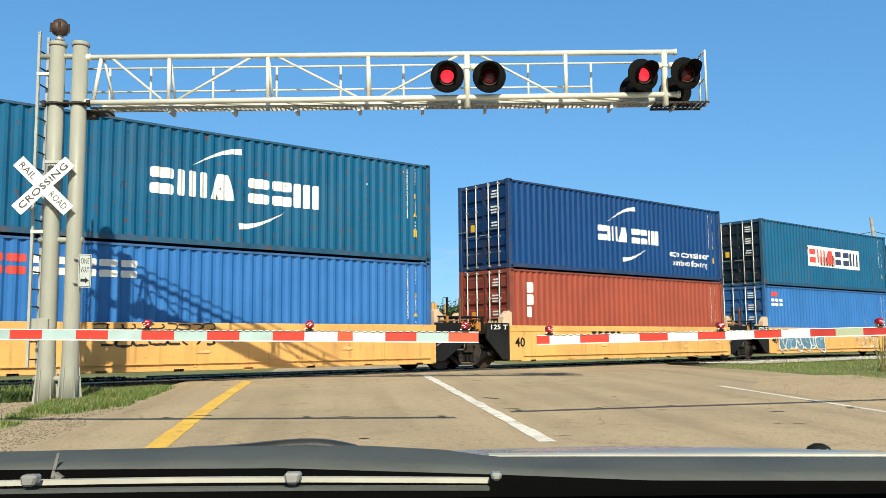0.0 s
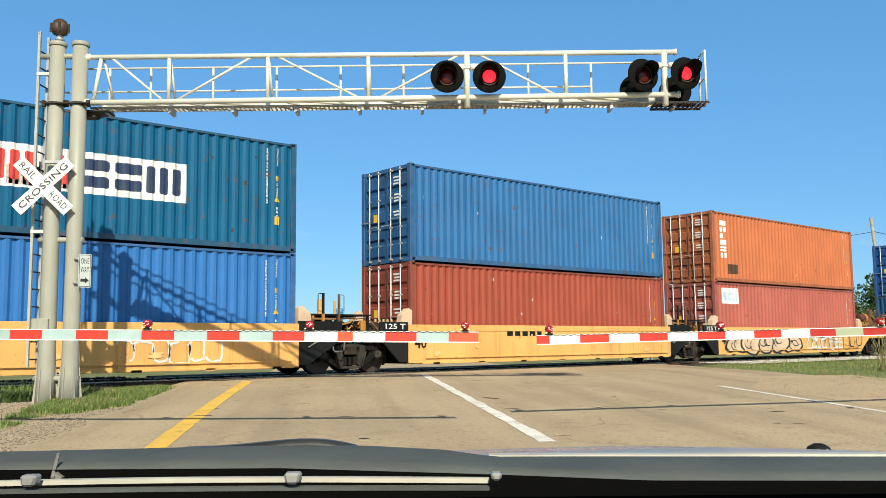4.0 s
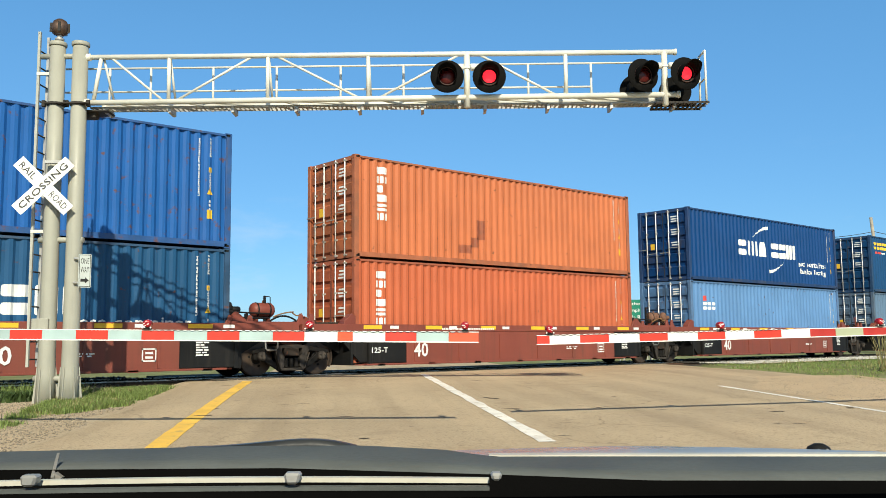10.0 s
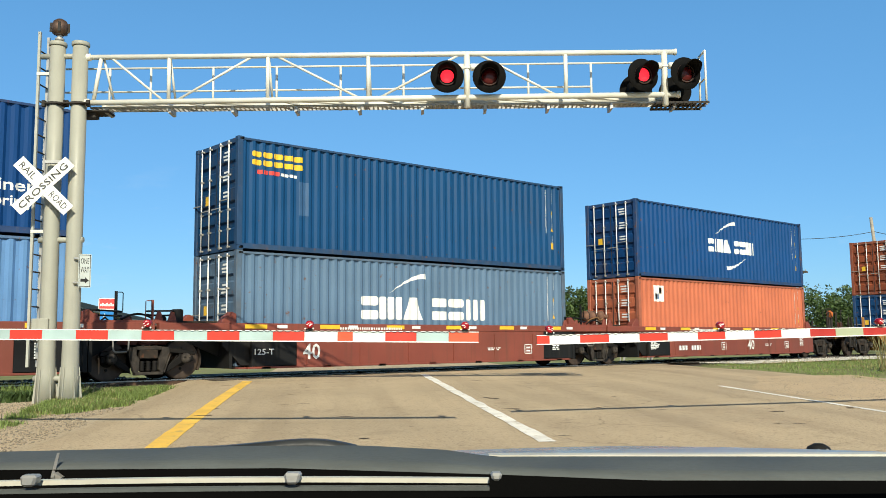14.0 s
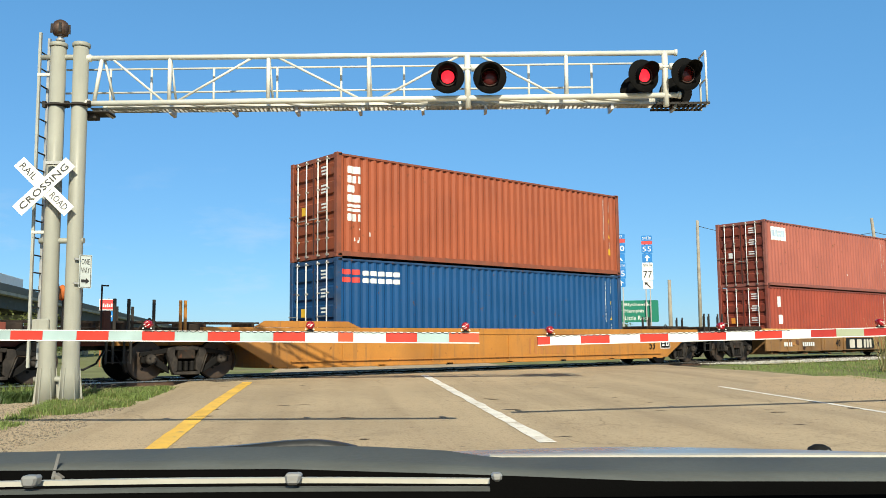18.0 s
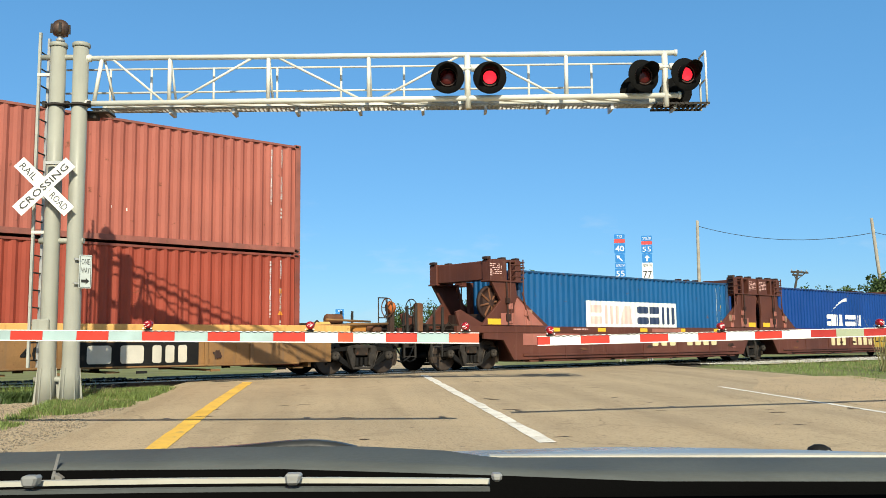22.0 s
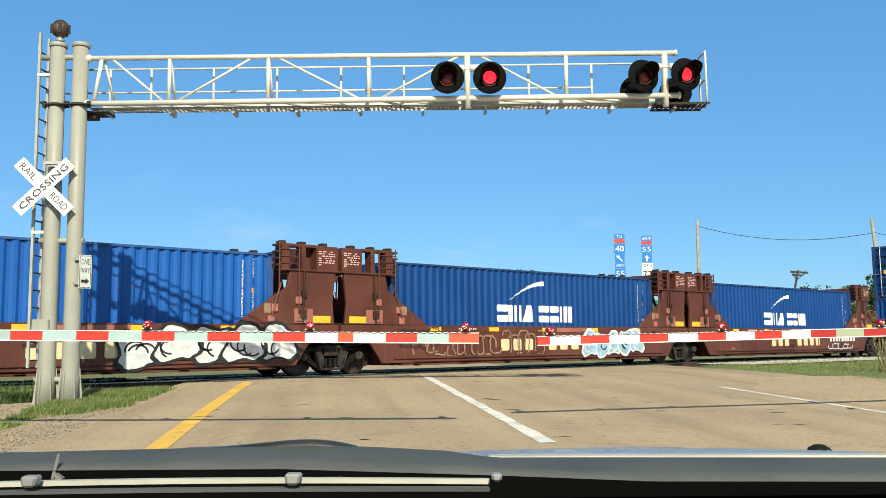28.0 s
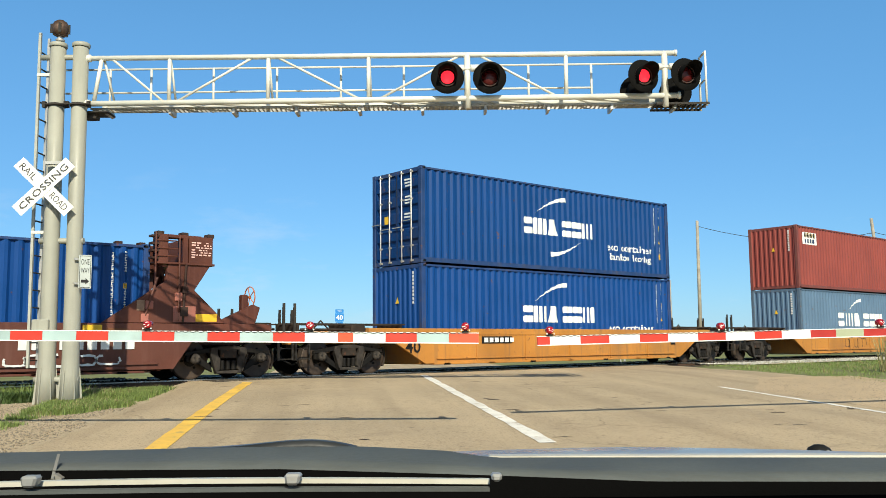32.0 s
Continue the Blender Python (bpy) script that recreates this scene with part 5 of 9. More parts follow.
container(103.17, 1, ORANGE, 0.25, True, "orange corrugated container with taped repairs, upper tier", (m_column(-5.33, 2.66, 6, 1.07, 0.38), m_patch(-2.2, -1.7, 0.35, 0.6, M_TAPE, "brown tape"), m_patch(-1.75, -1.4, 0.55, 0.85, M_TAPE, "brown tape"), m_patch(-1.5, -1.15, 0.8, 1.4, M_TAPE, "brown tape")))
container(103.17, 0, (0.46, 0.115, 0.05), 0.2, True, "orange corrugated container low in the well", (m_column(-5.36, 2.58, 6, 1.02, 0.37),))
container(119.1, 1, NAVY, 0.1, True, "dark navy corrugated container with white block mark, upper tier", (m_carrier(-0.09, True, True, (2.47, 0.93)),))
container(119.1, 0, PALEB, 0.3, True, "pale blue corrugated container low in the well", (m_patch(-5.2, -4.95, 2.1, 2.3, M_MARKR, "red mark"), m_row(-5.2, 1.75, 0.3, 0.85, 3, M_MARK, stroke=0.08), m_scuffs(10, M_RUSTSPOT, 11)))
container(135.07, 1, (0.005, 0.058, 0.165), 0.2, True, "dark blue container with a small yellow mark, upper tier", (m_row(-5.69, 2.2, 0.36, 1.52, 5, M_MARKY, stroke=0.1), m_row(-5.52, 1.98, 0.11, 0.64, 4, M_MARKR, ("block",) * 4), m_row(-4.85, 1.98, 0.08, 0.5, 4, M_MARK, ("block",) * 4), m_patch(-4.3, -4.0, 1.0, 1.9, surface("paint_stain", (0.03, 0.09, 0.2), 0.5), "washed stain")))
container(135.07, 0, GREYB, 0.35, True, "grey-blue container with white block mark in the well", (m_carrier(0.03, True, False),))
container(151.27, 1, (0.003, 0.054, 0.19), 0.3, True, "blue corrugated container with white block mark, upper tier", (m_carrier(0.29, False, True),))
container(151.27, 0, SALMON, 0.2, True, "salmon-orange corrugated container low in the well", (m_patch(-5.15, -4.55, 2.0, 2.6, M_MARK, "white sticker panel"), m_patch(-5.08, -4.85, 2.08, 2.3, M_MARKB, "blue mark"), m_patch(-4.85, -4.62, 2.3, 2.52, M_MARKY, "yellow mark")))
# single cars
container(173.47, 1, RUSSET, 0.25, True, "russet-brown corrugated container, upper tier", (m_column(-5.72, 2.58, 6, 0.98, 0.45), m_scuffs(5, M_MARK, 31, -5.5, -4.5, 0.4, 0.9)))
container(173.47, 0, (0.008, 0.068, 0.20), 0.2, True, "dark blue corrugated container low in the well", (m_row(-5.92, 2.22, 0.36, 0.62, 2, M_MARKR, stroke=0.1), m_row(-5.2, 2.22, 0.34, 1.3, 5, M_MARK, stroke=0.09)))
container(195.72, 1, (0.38, 0.118, 0.087), 0.35, True, "dusty maroon corrugated container, upper tier", codes=None, end_col=(0.26, 0.06, 0.04), marks=(m_patch(-5.62, -4.31, 2.04, 2.63, M_MARK, "white sticker panel"), m_row(-5.47, 2.2, 0.28, 1.0, 4, M_MARKF, ("block", "wedge", "stack", "block"), 0.05), m_scuffs(2, M_MARK, 40, 0.8, 1.5, 0.6, 0.8)))
container(195.72, 0, (0.31, 0.062, 0.038), 0.25, True, "red-brown corrugated container low in the well", (m_row(-5.3, 2.0, 0.45, 0.34, 1, M_MARK, ("block",)), m_row(-5.2, 1.25, 0.4, 0.32, 1, M_MARK, ("block",))), codes=M_MARKO)
# bulkhead cars, one tier
container(216.0, 0, (0.006, 0.09, 0.25), 0.2, False, "blue container with a white and pink mark panel", (m_patch(-2.73, 2.5, 1.02, 1.97, M_MARK, "white panel"), m_row(-2.51, 1.17, 0.65, 2.34, 3, M_MARKP, ("stack", "uprights", "wedge"), 0.185), m_row(0.1, 1.17, 0.65, 2.26, 3, M_MARKD, ("stack", "stack", "uprights"), 0.185)))
container(231.95, 0, ROYAL, 0.1, False, "royal-blue container with white block mark and arc", (m_carrier(0.2, False, False),))
container(248.05, 0, (0.012, 0.105, 0.40), 0.15, False, "plain light blue corrugated container", ())
container(264.0, 0, (0.002, 0.050, 0.21), 0.1, False, "navy-blue container with white block mark and arc", (m_carrier(-0.14, False, False),))
container(279.9, 0, (0.002, 0.052, 0.225), 0.1, False, "navy-blue container with white block mark and arc", (m_carrier(-0.16, False, False),))
# last two cars
container(300.25, 1, (0.002, 0.047, 0.195), 0.1, True, "navy-blue container with white block mark, upper tier", (m_carrier(-0.05, False, True, (2.45, 0.88)),))
container(300.25, 0, (0.002, 0.052, 0.225), 0.1, False, "navy-blue container with white block mark in the well", (m_carrier(-0.11, False, True, (2.42, 0.90)),))
container(322.3, 1, MAROON, 0.25, False, "maroon container with a small yellow and white mark, upper tier", (m_patch(-5.5, -4.28, 2.04, 2.6, M_MARK, "white sticker panel"), m_patch(-5.4, -4.34, 2.36, 2.57, M_MARKY, "yellow mark"), m_row(-5.4, 2.1, 0.2, 1.0, 4, M_MARKD, ("block",) * 4)))
container(322.3, 0, GREYB, 0.3, False, "grey-blue container with white block mark in the well", (m_carrier(-0.1, True, False),))

# ---- the well cars ----
P_YEL = surface("yellow_car_paint", (0.72, 0.40, 0.125), 0.55, var=0.12, scale=0.9, grain=25, streak=0.5, dirty=0.45, rust=0.35, dirt=(0.30, 0.17, 0.07))
P_YEL2 = surface("ochre_car_paint", (0.46, 0.195, 0.036), 0.55, var=0.18, scale=0.9, grain=25, streak=0.75, dirty=0.6, rust=0.45, dirt=(0.22, 0.12, 0.05))
P_YEL3 = surface("faded_yellow_car_paint", (0.24, 0.125, 0.045), 0.65, var=0.35, scale=0.9, grain=25, streak=0.8, dirty=0.7, rust=0.55, dirt=(0.16, 0.10, 0.06))
P_BRN = surface("oxide_brown_car_paint", (0.205, 0.052, 0.035), 0.55, var=0.12, scale=0.9, grain=25, streak=0.5, dirty=0.4, rust=0.3, dirt=(0.10, 0.045, 0.03))
P_SEA = surface("dark_brown_car_paint", (0.105, 0.032, 0.020), 0.6, var=0.28, scale=0.8, grain=25, streak=0.6, dirty=0.45, rust=0.5, dirt=(0.15, 0.065, 0.05))
P_SEAD = surface("sooty_brown_car_paint", (0.045, 0.024, 0.020), 0.7, var=0.3, scale=1.5, grain=25, streak=0.6, dirty=0.5, rust=0.4, spec=0.2)
P_SEA2 = surface("repainted_pink_brown", (0.36, 0.13, 0.10), 0.6, var=0.18, scale=1.5, grain=25, streak=0.4, dirty=0.4)
P_BLK = surface("grimy_black_car_paint", (0.0095, 0.010, 0.011), 0.6, var=0.3, scale=1.2, grain=25, streak=0.4, dirty=0.3, dirt=(0.035, 0.031, 0.027), spec=0.2)
P_TRK = surface("grimy_truck_steel", (0.034, 0.026, 0.021), 0.75, metal=0.0, var=0.5, scale=4, grain=30, bump=0.4, dirty=0.6, dirt=(0.095, 0.068, 0.05), rust=0.5, spec=0.2)
P_FRM = surface("dusty_cast_steel", (0.036, 0.031, 0.028), 0.8, var=0.5, scale=6, grain=30, bump=0.5, dirty=0.55, dirt=(0.15, 0.125, 0.10), rust=0.45, rust_col=(0.05, 0.03, 0.02), spec=0.2)
P_TREAD = surface("worn_tread_steel", (0.075, 0.053, 0.040), 0.55, metal=0.3, var=0.3, scale=6, dirty=0.4)
P_WHL = surface("dark_wheel_steel", (0.0105, 0.0095, 0.009), 0.7, metal=0.1, var=0.3, scale=5, dirty=0.35, dirt=(0.028, 0.022, 0.018), spec=0.2)
M_GRAF = surface("white_spray_paint", (0.66, 0.68, 0.68), 0.6, var=0.2, scale=6, dirty=0.35, dirt=(0.45, 0.42, 0.36))
M_GRAFB = surface("pale_blue_spray_paint", (0.30, 0.48, 0.62), 0.6, var=0.3, scale=6, dirty=0.3)
M_GRAFD = surface("slate_blue_spray_paint", (0.11, 0.22, 0.31), 0.6, var=0.25, scale=6, dirty=0.3)
M_GRAFK = surface("black_spray_paint", (0.02, 0.02, 0.022), 0.6, var=0.2, scale=6, dirty=0.2)
M_GRAFP = surface("pale_peach_spray_paint", (0.62, 0.46, 0.33), 0.65, var=0.12, scale=3, dirty=0.4, dirt=(0.45, 0.32, 0.2))
M_BOARD = surface("cream_lettering", (0.72, 0.62, 0.36), 0.6, var=0.1, scale=5, dirty=0.4, dirt=(0.35, 0.25, 0.15))
M_WASH = surface("faded_yellow_patch", (0.74, 0.49, 0.22), 0.65, var=0.15, scale=4, dirty=0.4, dirt=(0.5, 0.3, 0.12))
M_RUSTY = surface("rust_stained_yellow", (0.48, 0.23, 0.07), 0.75, var=0.3, scale=5, dirty=0.5, dirt=(0.25, 0.11, 0.04))
P_RUST = surface("rusty_brown_plate", (0.16, 0.065, 0.03), 0.8, var=0.35, scale=3, grain=25, streak=0.6, dirty=0.5, rust=0.5)
M_RUSTO = surface("bright_rust_orange", (0.50, 0.13, 0.03), 0.75, var=0.25, scale=6, dirty=0.4, dirt=(0.2, 0.06, 0.02))
M_PALE = surface("pale_grey_spray_paint", (0.58, 0.54, 0.46), 0.65, var=0.1, scale=3, dirty=0.4, dirt=(0.5, 0.36, 0.2))
M_DUSTY = surface("faint_dusty_paint", (0.30, 0.19, 0.13), 0.7, var=0.3, scale=6, dirty=0.4)
P_TANK = surface("rusty_tank_paint", (0.165, 0.082, 0.052), 0.75, var=0.35, scale=5, grain=25, dirty=0.5, dirt=(0.09, 0.05, 0.03), rust=0.4)
M_STEP = surface("scuffed_grey_step", (0.20, 0.19, 0.18), 0.6, var=0.25, scale=8, dirty=0.4)
P_WASHY = surface("grubby_cream_lug", (0.55, 0.42, 0.24), 0.7, var=0.2, scale=6, dirty=0.4)
TRUCK = {}
AXLES = []


def wheel_mesh():
    b = lathe(B(), [(0.10, -0.07), (0.12, -0.065), (0.30, -0.015), (0.38, -0.045), (0.455, -0.05), (0.46, 0.05), (0.485, 0.06), (0.485, 0.085), (0.40, 0.08), (0.30, 0.05), (0.12, 0.08), (0.10, 0.085)], (0, 0, 0), (0, 1, 0), 28)
    for k in range(3):
        lathe(b, [(0.035, -0.055), (0.03, -0.075)], (0.21 * math.cos(2.094 * k), 0, 0.21 * math.sin(2.094 * k)), (0, 1, 0), 8)
    return b


def truck(car, x):
    """A two-axle freight truck centred at x of its car."""
    def got(key, build, mat):
        if key not in TRUCK:
            TRUCK[key] = mesh_of(key[0], build(), mat)
        return TRUCK[key]

    def frame_plate():
        b = B()
        for q in (-1, 1):
            plate(b, [(q * 0.50, 0.64), (q * 0.47, 0.76), (q * 0.30, 0.78), (q * 0.30, 0.58), (q * 0.23, 0.50), (q * 0.23, 0.24), (q * 0.33, 0.14)][::q], -1.10, -0.95)
            beam(b, (q * 0.50, -1.115, 0.60), (q * 0.35, -1.115, 0.17), 0.05, 0.03)
        box(b, (-0.335, -1.12, 0.125), (0.335, -0.94, 0.20))
        box(b, (-0.30, -1.09, 0.70), (0.30, -0.95, 0.79))
        for xx in (-0.15, 0.0, 0.15):
            box(b, (xx - 0.018, -1.105, 0.79), (xx + 0.018, -1.0, 0.815))
        return b

    def frame_arm(q):
        b = B()
        plate(b, [(q * 0.47, 0.76), (q * 1.12, 0.66), (q * 1.14, 0.57), (q * 0.50, 0.64)][::q], -1.07, -0.96)
        plate(b, [(q * 1.10, 0.56), (q * 0.76, 0.56), (q * 0.47, 0.34), (q * 0.41, 0.16), (q * 0.56, 0.24), (q * 0.86, 0.42), (q * 1.10, 0.42)][::q], -1.06, -0.96)
        beam(b, (q * 0.56, -0.97, 0.30), (q * 0.84, -0.97, 0.75), 0.05, 0.04)
        return box(b, (q * 0.89 - 0.15, -1.05, 0.40), (q * 0.89 + 0.15, -0.96, 0.64))

    def bearing():
        b = lathe(B(), [(0.12, -0.02), (0.13, 0.05), (0.12, 0.10), (0.07, 0.115), (0.03, 0.118)], (0, 0, 0), (0, -1, 0), 14)
        for k in range(3):
            t_ = 2.094 * k + 0.5
            lathe(b, [(0.024, 0.10), (0.024, 0.135), (0.012, 0.14)], (0.065 * math.cos(t_), 0, 0.065 * math.sin(t_)), (0, -1, 0), 6)
        return b

    def spring_coils():
        b = B()
        for xx in (-0.15, 0.0, 0.15):
            lathe(b, [(0.05, 0.21), (0.066, 0.24), (0.05, 0.27), (0.066, 0.30), (0.05, 0.33), (0.066, 0.36), (0.05, 0.39), (0.066, 0.42), (0.05, 0.45)], (xx, -1.03, 0), n=10)
        return b

    def shoe():
        b = B()
        prev = None
        for k in range(7):
            a_ = radians(150 + 10 * k)
            now = [b.verts.new((r * math.cos(a_), y, r * math.sin(a_))) for r, y in ((0.475, -0.80), (0.535, -0.80), (0.535, -0.70), (0.475, -0.70))]
            if prev:
                for q in range(4):
                    b.faces.new((prev[q], prev[(q + 1) % 4], now[(q + 1) % 4], now[q]))
            else:
                b.faces.new(now)
            prev = now
        b.faces.new(prev[::-1])
        return b

    tr = part("truck_bolster", got(("truck_bolster",), lambda: soft(box(box(B(), (-0.22, -1.08, 0.50), (0.22, 1.08, 0.80)), (-0.3, -0.3, 0.78), (0.3, 0.3, 0.98)), 0.02), P_TRK), P_TRK, car, "grimy freight truck")
    tr.matrix_basis = pose(x, 0, 0)
    for s in (-1, 1):
        f = part("side_frame", got(("side_frame", 0), lambda: soft(frame_plate(), 0.014), P_FRM), P_FRM, tr, "cast steel side frame")
        f.matrix_basis = pose(0, 0, 0, 0, 0, 0 if s < 0 else 180)
        for q in (-1, 1):
            # arms take the wheel black: the shade they sit in is painted on
            f = part("frame_arm", got(("frame_arm", q), lambda: soft(frame_arm(q), 0.012), P_WHL), P_WHL, tr, "frame arm over the axle, blackened as in shade")
            f.matrix_basis = pose(0, 0, 0, 0, 0, 0 if s < 0 else 180)
        sp = part("spring", got(("springs", 0), spring_coils, P_WHL), P_WHL, tr, "nest of coil springs")
        sp.matrix_basis = pose(0, 0, 0, 0, 0, 0 if s < 0 else 180)
        for a in (-0.89, 0.89):
            sh = part("brake_shoe", got(("brake_shoe",), shoe, P_TRK), P_TRK, tr)
            sh.matrix_basis = pose(a, 0, 0.462, 0, 0, (0 if s < 0 else 180)) if a * s > 0 else pose(a, 0, 0.462) @ Matrix.Diagonal((-1, -s, 1, 1))
        for a in (-0.89, 0.89):
            c = part("bearing_cap", got(("bearing_cap",), bearing, P_FRM), P_FRM, tr)
            c.matrix_basis = pose(a, s * 1.05, 0.50, 0, 0, 0 if s < 0 else 180)
    for a in (-0.89, 0.89):
        ax = part("axle", got(("axle",), lambda: rod(B(), (0, -1.0, 0), (0, 1.0, 0), 0.085, 12), P_WHL), P_WHL, car, "turning steel axle")
        ax.matrix_basis = pose(x + a, 0, 0.462)
        AXLES.append((ax, x + a))
        for s in (-1, 1):
            w = part("wheel", got(("wheel",), wheel_mesh, P_WHL), P_WHL, ax, "dark steel wheel")
            w.matrix_basis = pose(0, s * 0.745, 0, 0, 0, 0 if s < 0 else 180)
            td = part("tread", got(("tread",), lambda: lathe(B(), [(0.40, -0.056), (0.452, -0.056), (0.4625, -0.048), (0.4625, 0.048), (0.40, 0.05)], (0, 0, 0), (0, 1, 0), 28), P_TREAD), P_TREAD, ax, "rust-brown worn tread")
            td.matrix_basis = pose(0, s * 0.745, 0, 0, 0, 0 if s < 0 else 180)
    return tr


def scrawl(car, x, z, w, h, n, mat, y, seed, thick=0.045, name="graffiti", lab="spray-painted graffiti loops"):
    """Spray paint as loops and bars with no letters in them."""
    rnd = random.Random(seed)
    b = B()
    for k in range(n):
        cx, cz = x + w * (k + 0.5) / n, z + h / 2 + rnd.uniform(-0.08, 0.08) * h
        rx, rz = w / n * rnd.uniform(0.42, 0.62), h * rnd.uniform(0.34, 0.52)
        a0, a1 = rnd.uniform(0, 6.28), rnd.uniform(3.4, 5.9)
        prev = None
        for i in range(19):
            a = a0 + a1 * i / 18
            q = rnd.uniform(0.92, 1.08)
            c = Vector((cx + rx * q * math.copysign(abs(math.cos(a)) ** 0.6, math.cos(a)), 0, cz + rz * q * math.copysign(abs(math.sin(a)) ** 0.6, math.sin(a))))
            nn = Vector((math.cos(a), 0, math.sin(a))) * thick * rnd.uniform(0.7, 1.3) * 0.5
            pair = (b.verts.new((c - nn) + Vector((0, y, 0))), b.verts.new((c + nn) + Vector((0, y, 0))))
            if prev:
                b.faces.new((prev[0], prev[1], pair[1], pair[0]))
            prev = pair
    return tagged(part(name, b, mat, car, lab), kind="stuff")


def blotch(car, x, z, w, h, mat, y, seed, name="paint_patch", lab=""):
    """An uneven patch of other paint or rust on a flat side."""
    b = B()
    n = 36
    vs = []
    for k in range(n):
        t = 6.28318 * k / n
        q = 0.72 + 0.55 * noise.noise((2.2 * math.cos(t) + seed * 3.7, 2.2 * math.sin(t), seed * 1.3)) + 0.18 * noise.noise((7 * math.cos(t), 7 * math.sin(t), seed))
        vs.append(b.verts.new((x + w * q * math.copysign(abs(math.cos(t)) ** 0.7, math.cos(t)), y, z + h * q * math.copysign(abs(math.sin(t)) ** 0.7, math.sin(t)))))
    b.faces.new(vs)
    return part(name, b, mat, car, lab)


def bubbles(car, x, z, w, h, n, fill, line, shine, y, seed, lab):
    """Fat overlapping spray-painted shapes with outlines, no letters in them."""
    rnd = random.Random(seed)
    for k in range(n):
        cx = x + w * (k + 0.5) / n
        cz = z + h / 2 + rnd.uniform(-0.08, 0.08) * h
        rx, rz = 0.66 * w / n, h * rnd.uniform(0.46, 0.54)
        sk, ph = rnd.uniform(-0.25, 0.25), rnd.uniform(0, 6)
        for lift, grow, mat in ((0.0, 1.0, line), (0.002, 0.84, fill)):
            b = B()
            vs = []
            for i in range(40):
                t = 6.28318 * i / 40
                q = grow * (1 + 0.14 * math.sin(3 * t + ph) + 0.07 * math.sin(7 * t + ph))
                dx, dz = rx * q * math.copysign(abs(math.cos(t)) ** 0.6, math.cos(t)), rz * q * math.copysign(abs(math.sin(t)) ** 0.6, math.sin(t))
                vs.append(b.verts.new((cx + dx + sk * dz, y - lift - 0.004 * (k % 2), cz + dz)))
            b.faces.new(vs)
            part("graffiti", b, mat, car, lab)
        b = B()
        for i in range(3):
            px, pz, t0 = cx + rnd.uniform(-0.35, 0.35) * rx, cz + rnd.uniform(-0.3, 0.3) * rz, rnd.uniform(0, 3.1)
            prev = None
            for m in range(9):
                t = t0 + 0.35 * m
                p = Vector((px + 0.40 * rx * math.cos(t), y - 0.009, pz + 0.45 * rz * math.sin(t)))
                o = Vector((math.cos(t), 0, math.sin(t))) * 0.022
                pair = (b.verts.new(p - o), b.verts.new(p + o))
                if prev:
                    b.faces.new((prev[0], prev[1], pair[1], pair[0]))
                prev = pair
        tagged(part("graffiti_line", b, shine if k % 2 else line, car), kind="stuff")


def bars(car, x, z, n, w, h, gap, mat, y, name="stencil", lab="row of plain stencil bars", rows=1, jit=0.0):
    rnd = random.Random(int(x * 13 + z * 7 + n))
    b = B()
    for r in range(rows):
        xx = x
        for k in range(n):
            ww = w * rnd.uniform(1 - jit, 1 + jit)
            patch(b, xx, xx + ww, z - r * h * 1.7, z - r * h * 1.7 + h, y)
            xx += ww + gap
    return tagged(part(name, b, mat, car, lab), kind="stuff")


SILL_Y = 1.49
ZB, ZT = 0.24, 1.33


def coupler(car, x, s):
    b = B()
    box(b, (min(x, x + s * 0.9), -0.13, 0.72), (max(x, x + s * 0.9), 0.13, 0.98))
    box(b, (x + s * 0.86 - 0.16, -0.2, 0.70), (x + s * 0.86 + 0.16, 0.2, 1.02))
    part("coupler", soft(b, 0.02), P_TRK, car, "cast steel coupler")
    b = B()
    pts = [Vector((x + s * 0.25, -0.35, 0.75)), Vector((x + s * 0.45, -0.40, 0.42)), Vector((x + s * 0.75, -0.40, 0.28)), Vector((x + s * 1.0, -0.36, 0.36))]
    for a, c in zip(pts, pts[1:]):
        rod(b, a, c, 0.025, 8)
    part("air_hose", b, M_RUBBER, car, "black rubber air hose")


def handrails(car, x, mat, y, n=2, tall=0.75, step=0.3, base=1.2):
    for k in range(n):
        b = B()
        xx = x + k * step
        box(b, (xx - 0.035, y - 0.02, base - 0.25), (xx + 0.035, y + 0.02, base + tall))
        box(b, (xx - 0.02, y + 0.02, base - 0.25), (xx + 0.02, y + 0.06, base + tall - 0.1))
        part("handhold_post", soft(b, 0.006), mat, car)


def brake_wheel(car, x, y, z, mat):
    b = B()
    lathe(b, [(0.03, -0.03), (0.035, 0.0), (0.03, 0.03)], (x, y, z), (1, 0, 0), 10)
    n = 20
    for k in range(n):
        a, c = 6.28318 * k / n, 6.28318 * (k + 1) / n
        rod(b, (x, y + 0.27 * math.cos(a), z + 0.27 * math.sin(a)), (x, y + 0.27 * math.cos(c), z + 0.27 * math.sin(c)), 0.016, 5, caps=False)
    for k in range(5):
        a = 1.2566 * k
        rod(b, (x, y, z), (x, y + 0.27 * math.cos(a), z + 0.27 * math.sin(a)), 0.012, 5, caps=False)
    part("brake_wheel", b, mat, car, "round brake hand wheel")


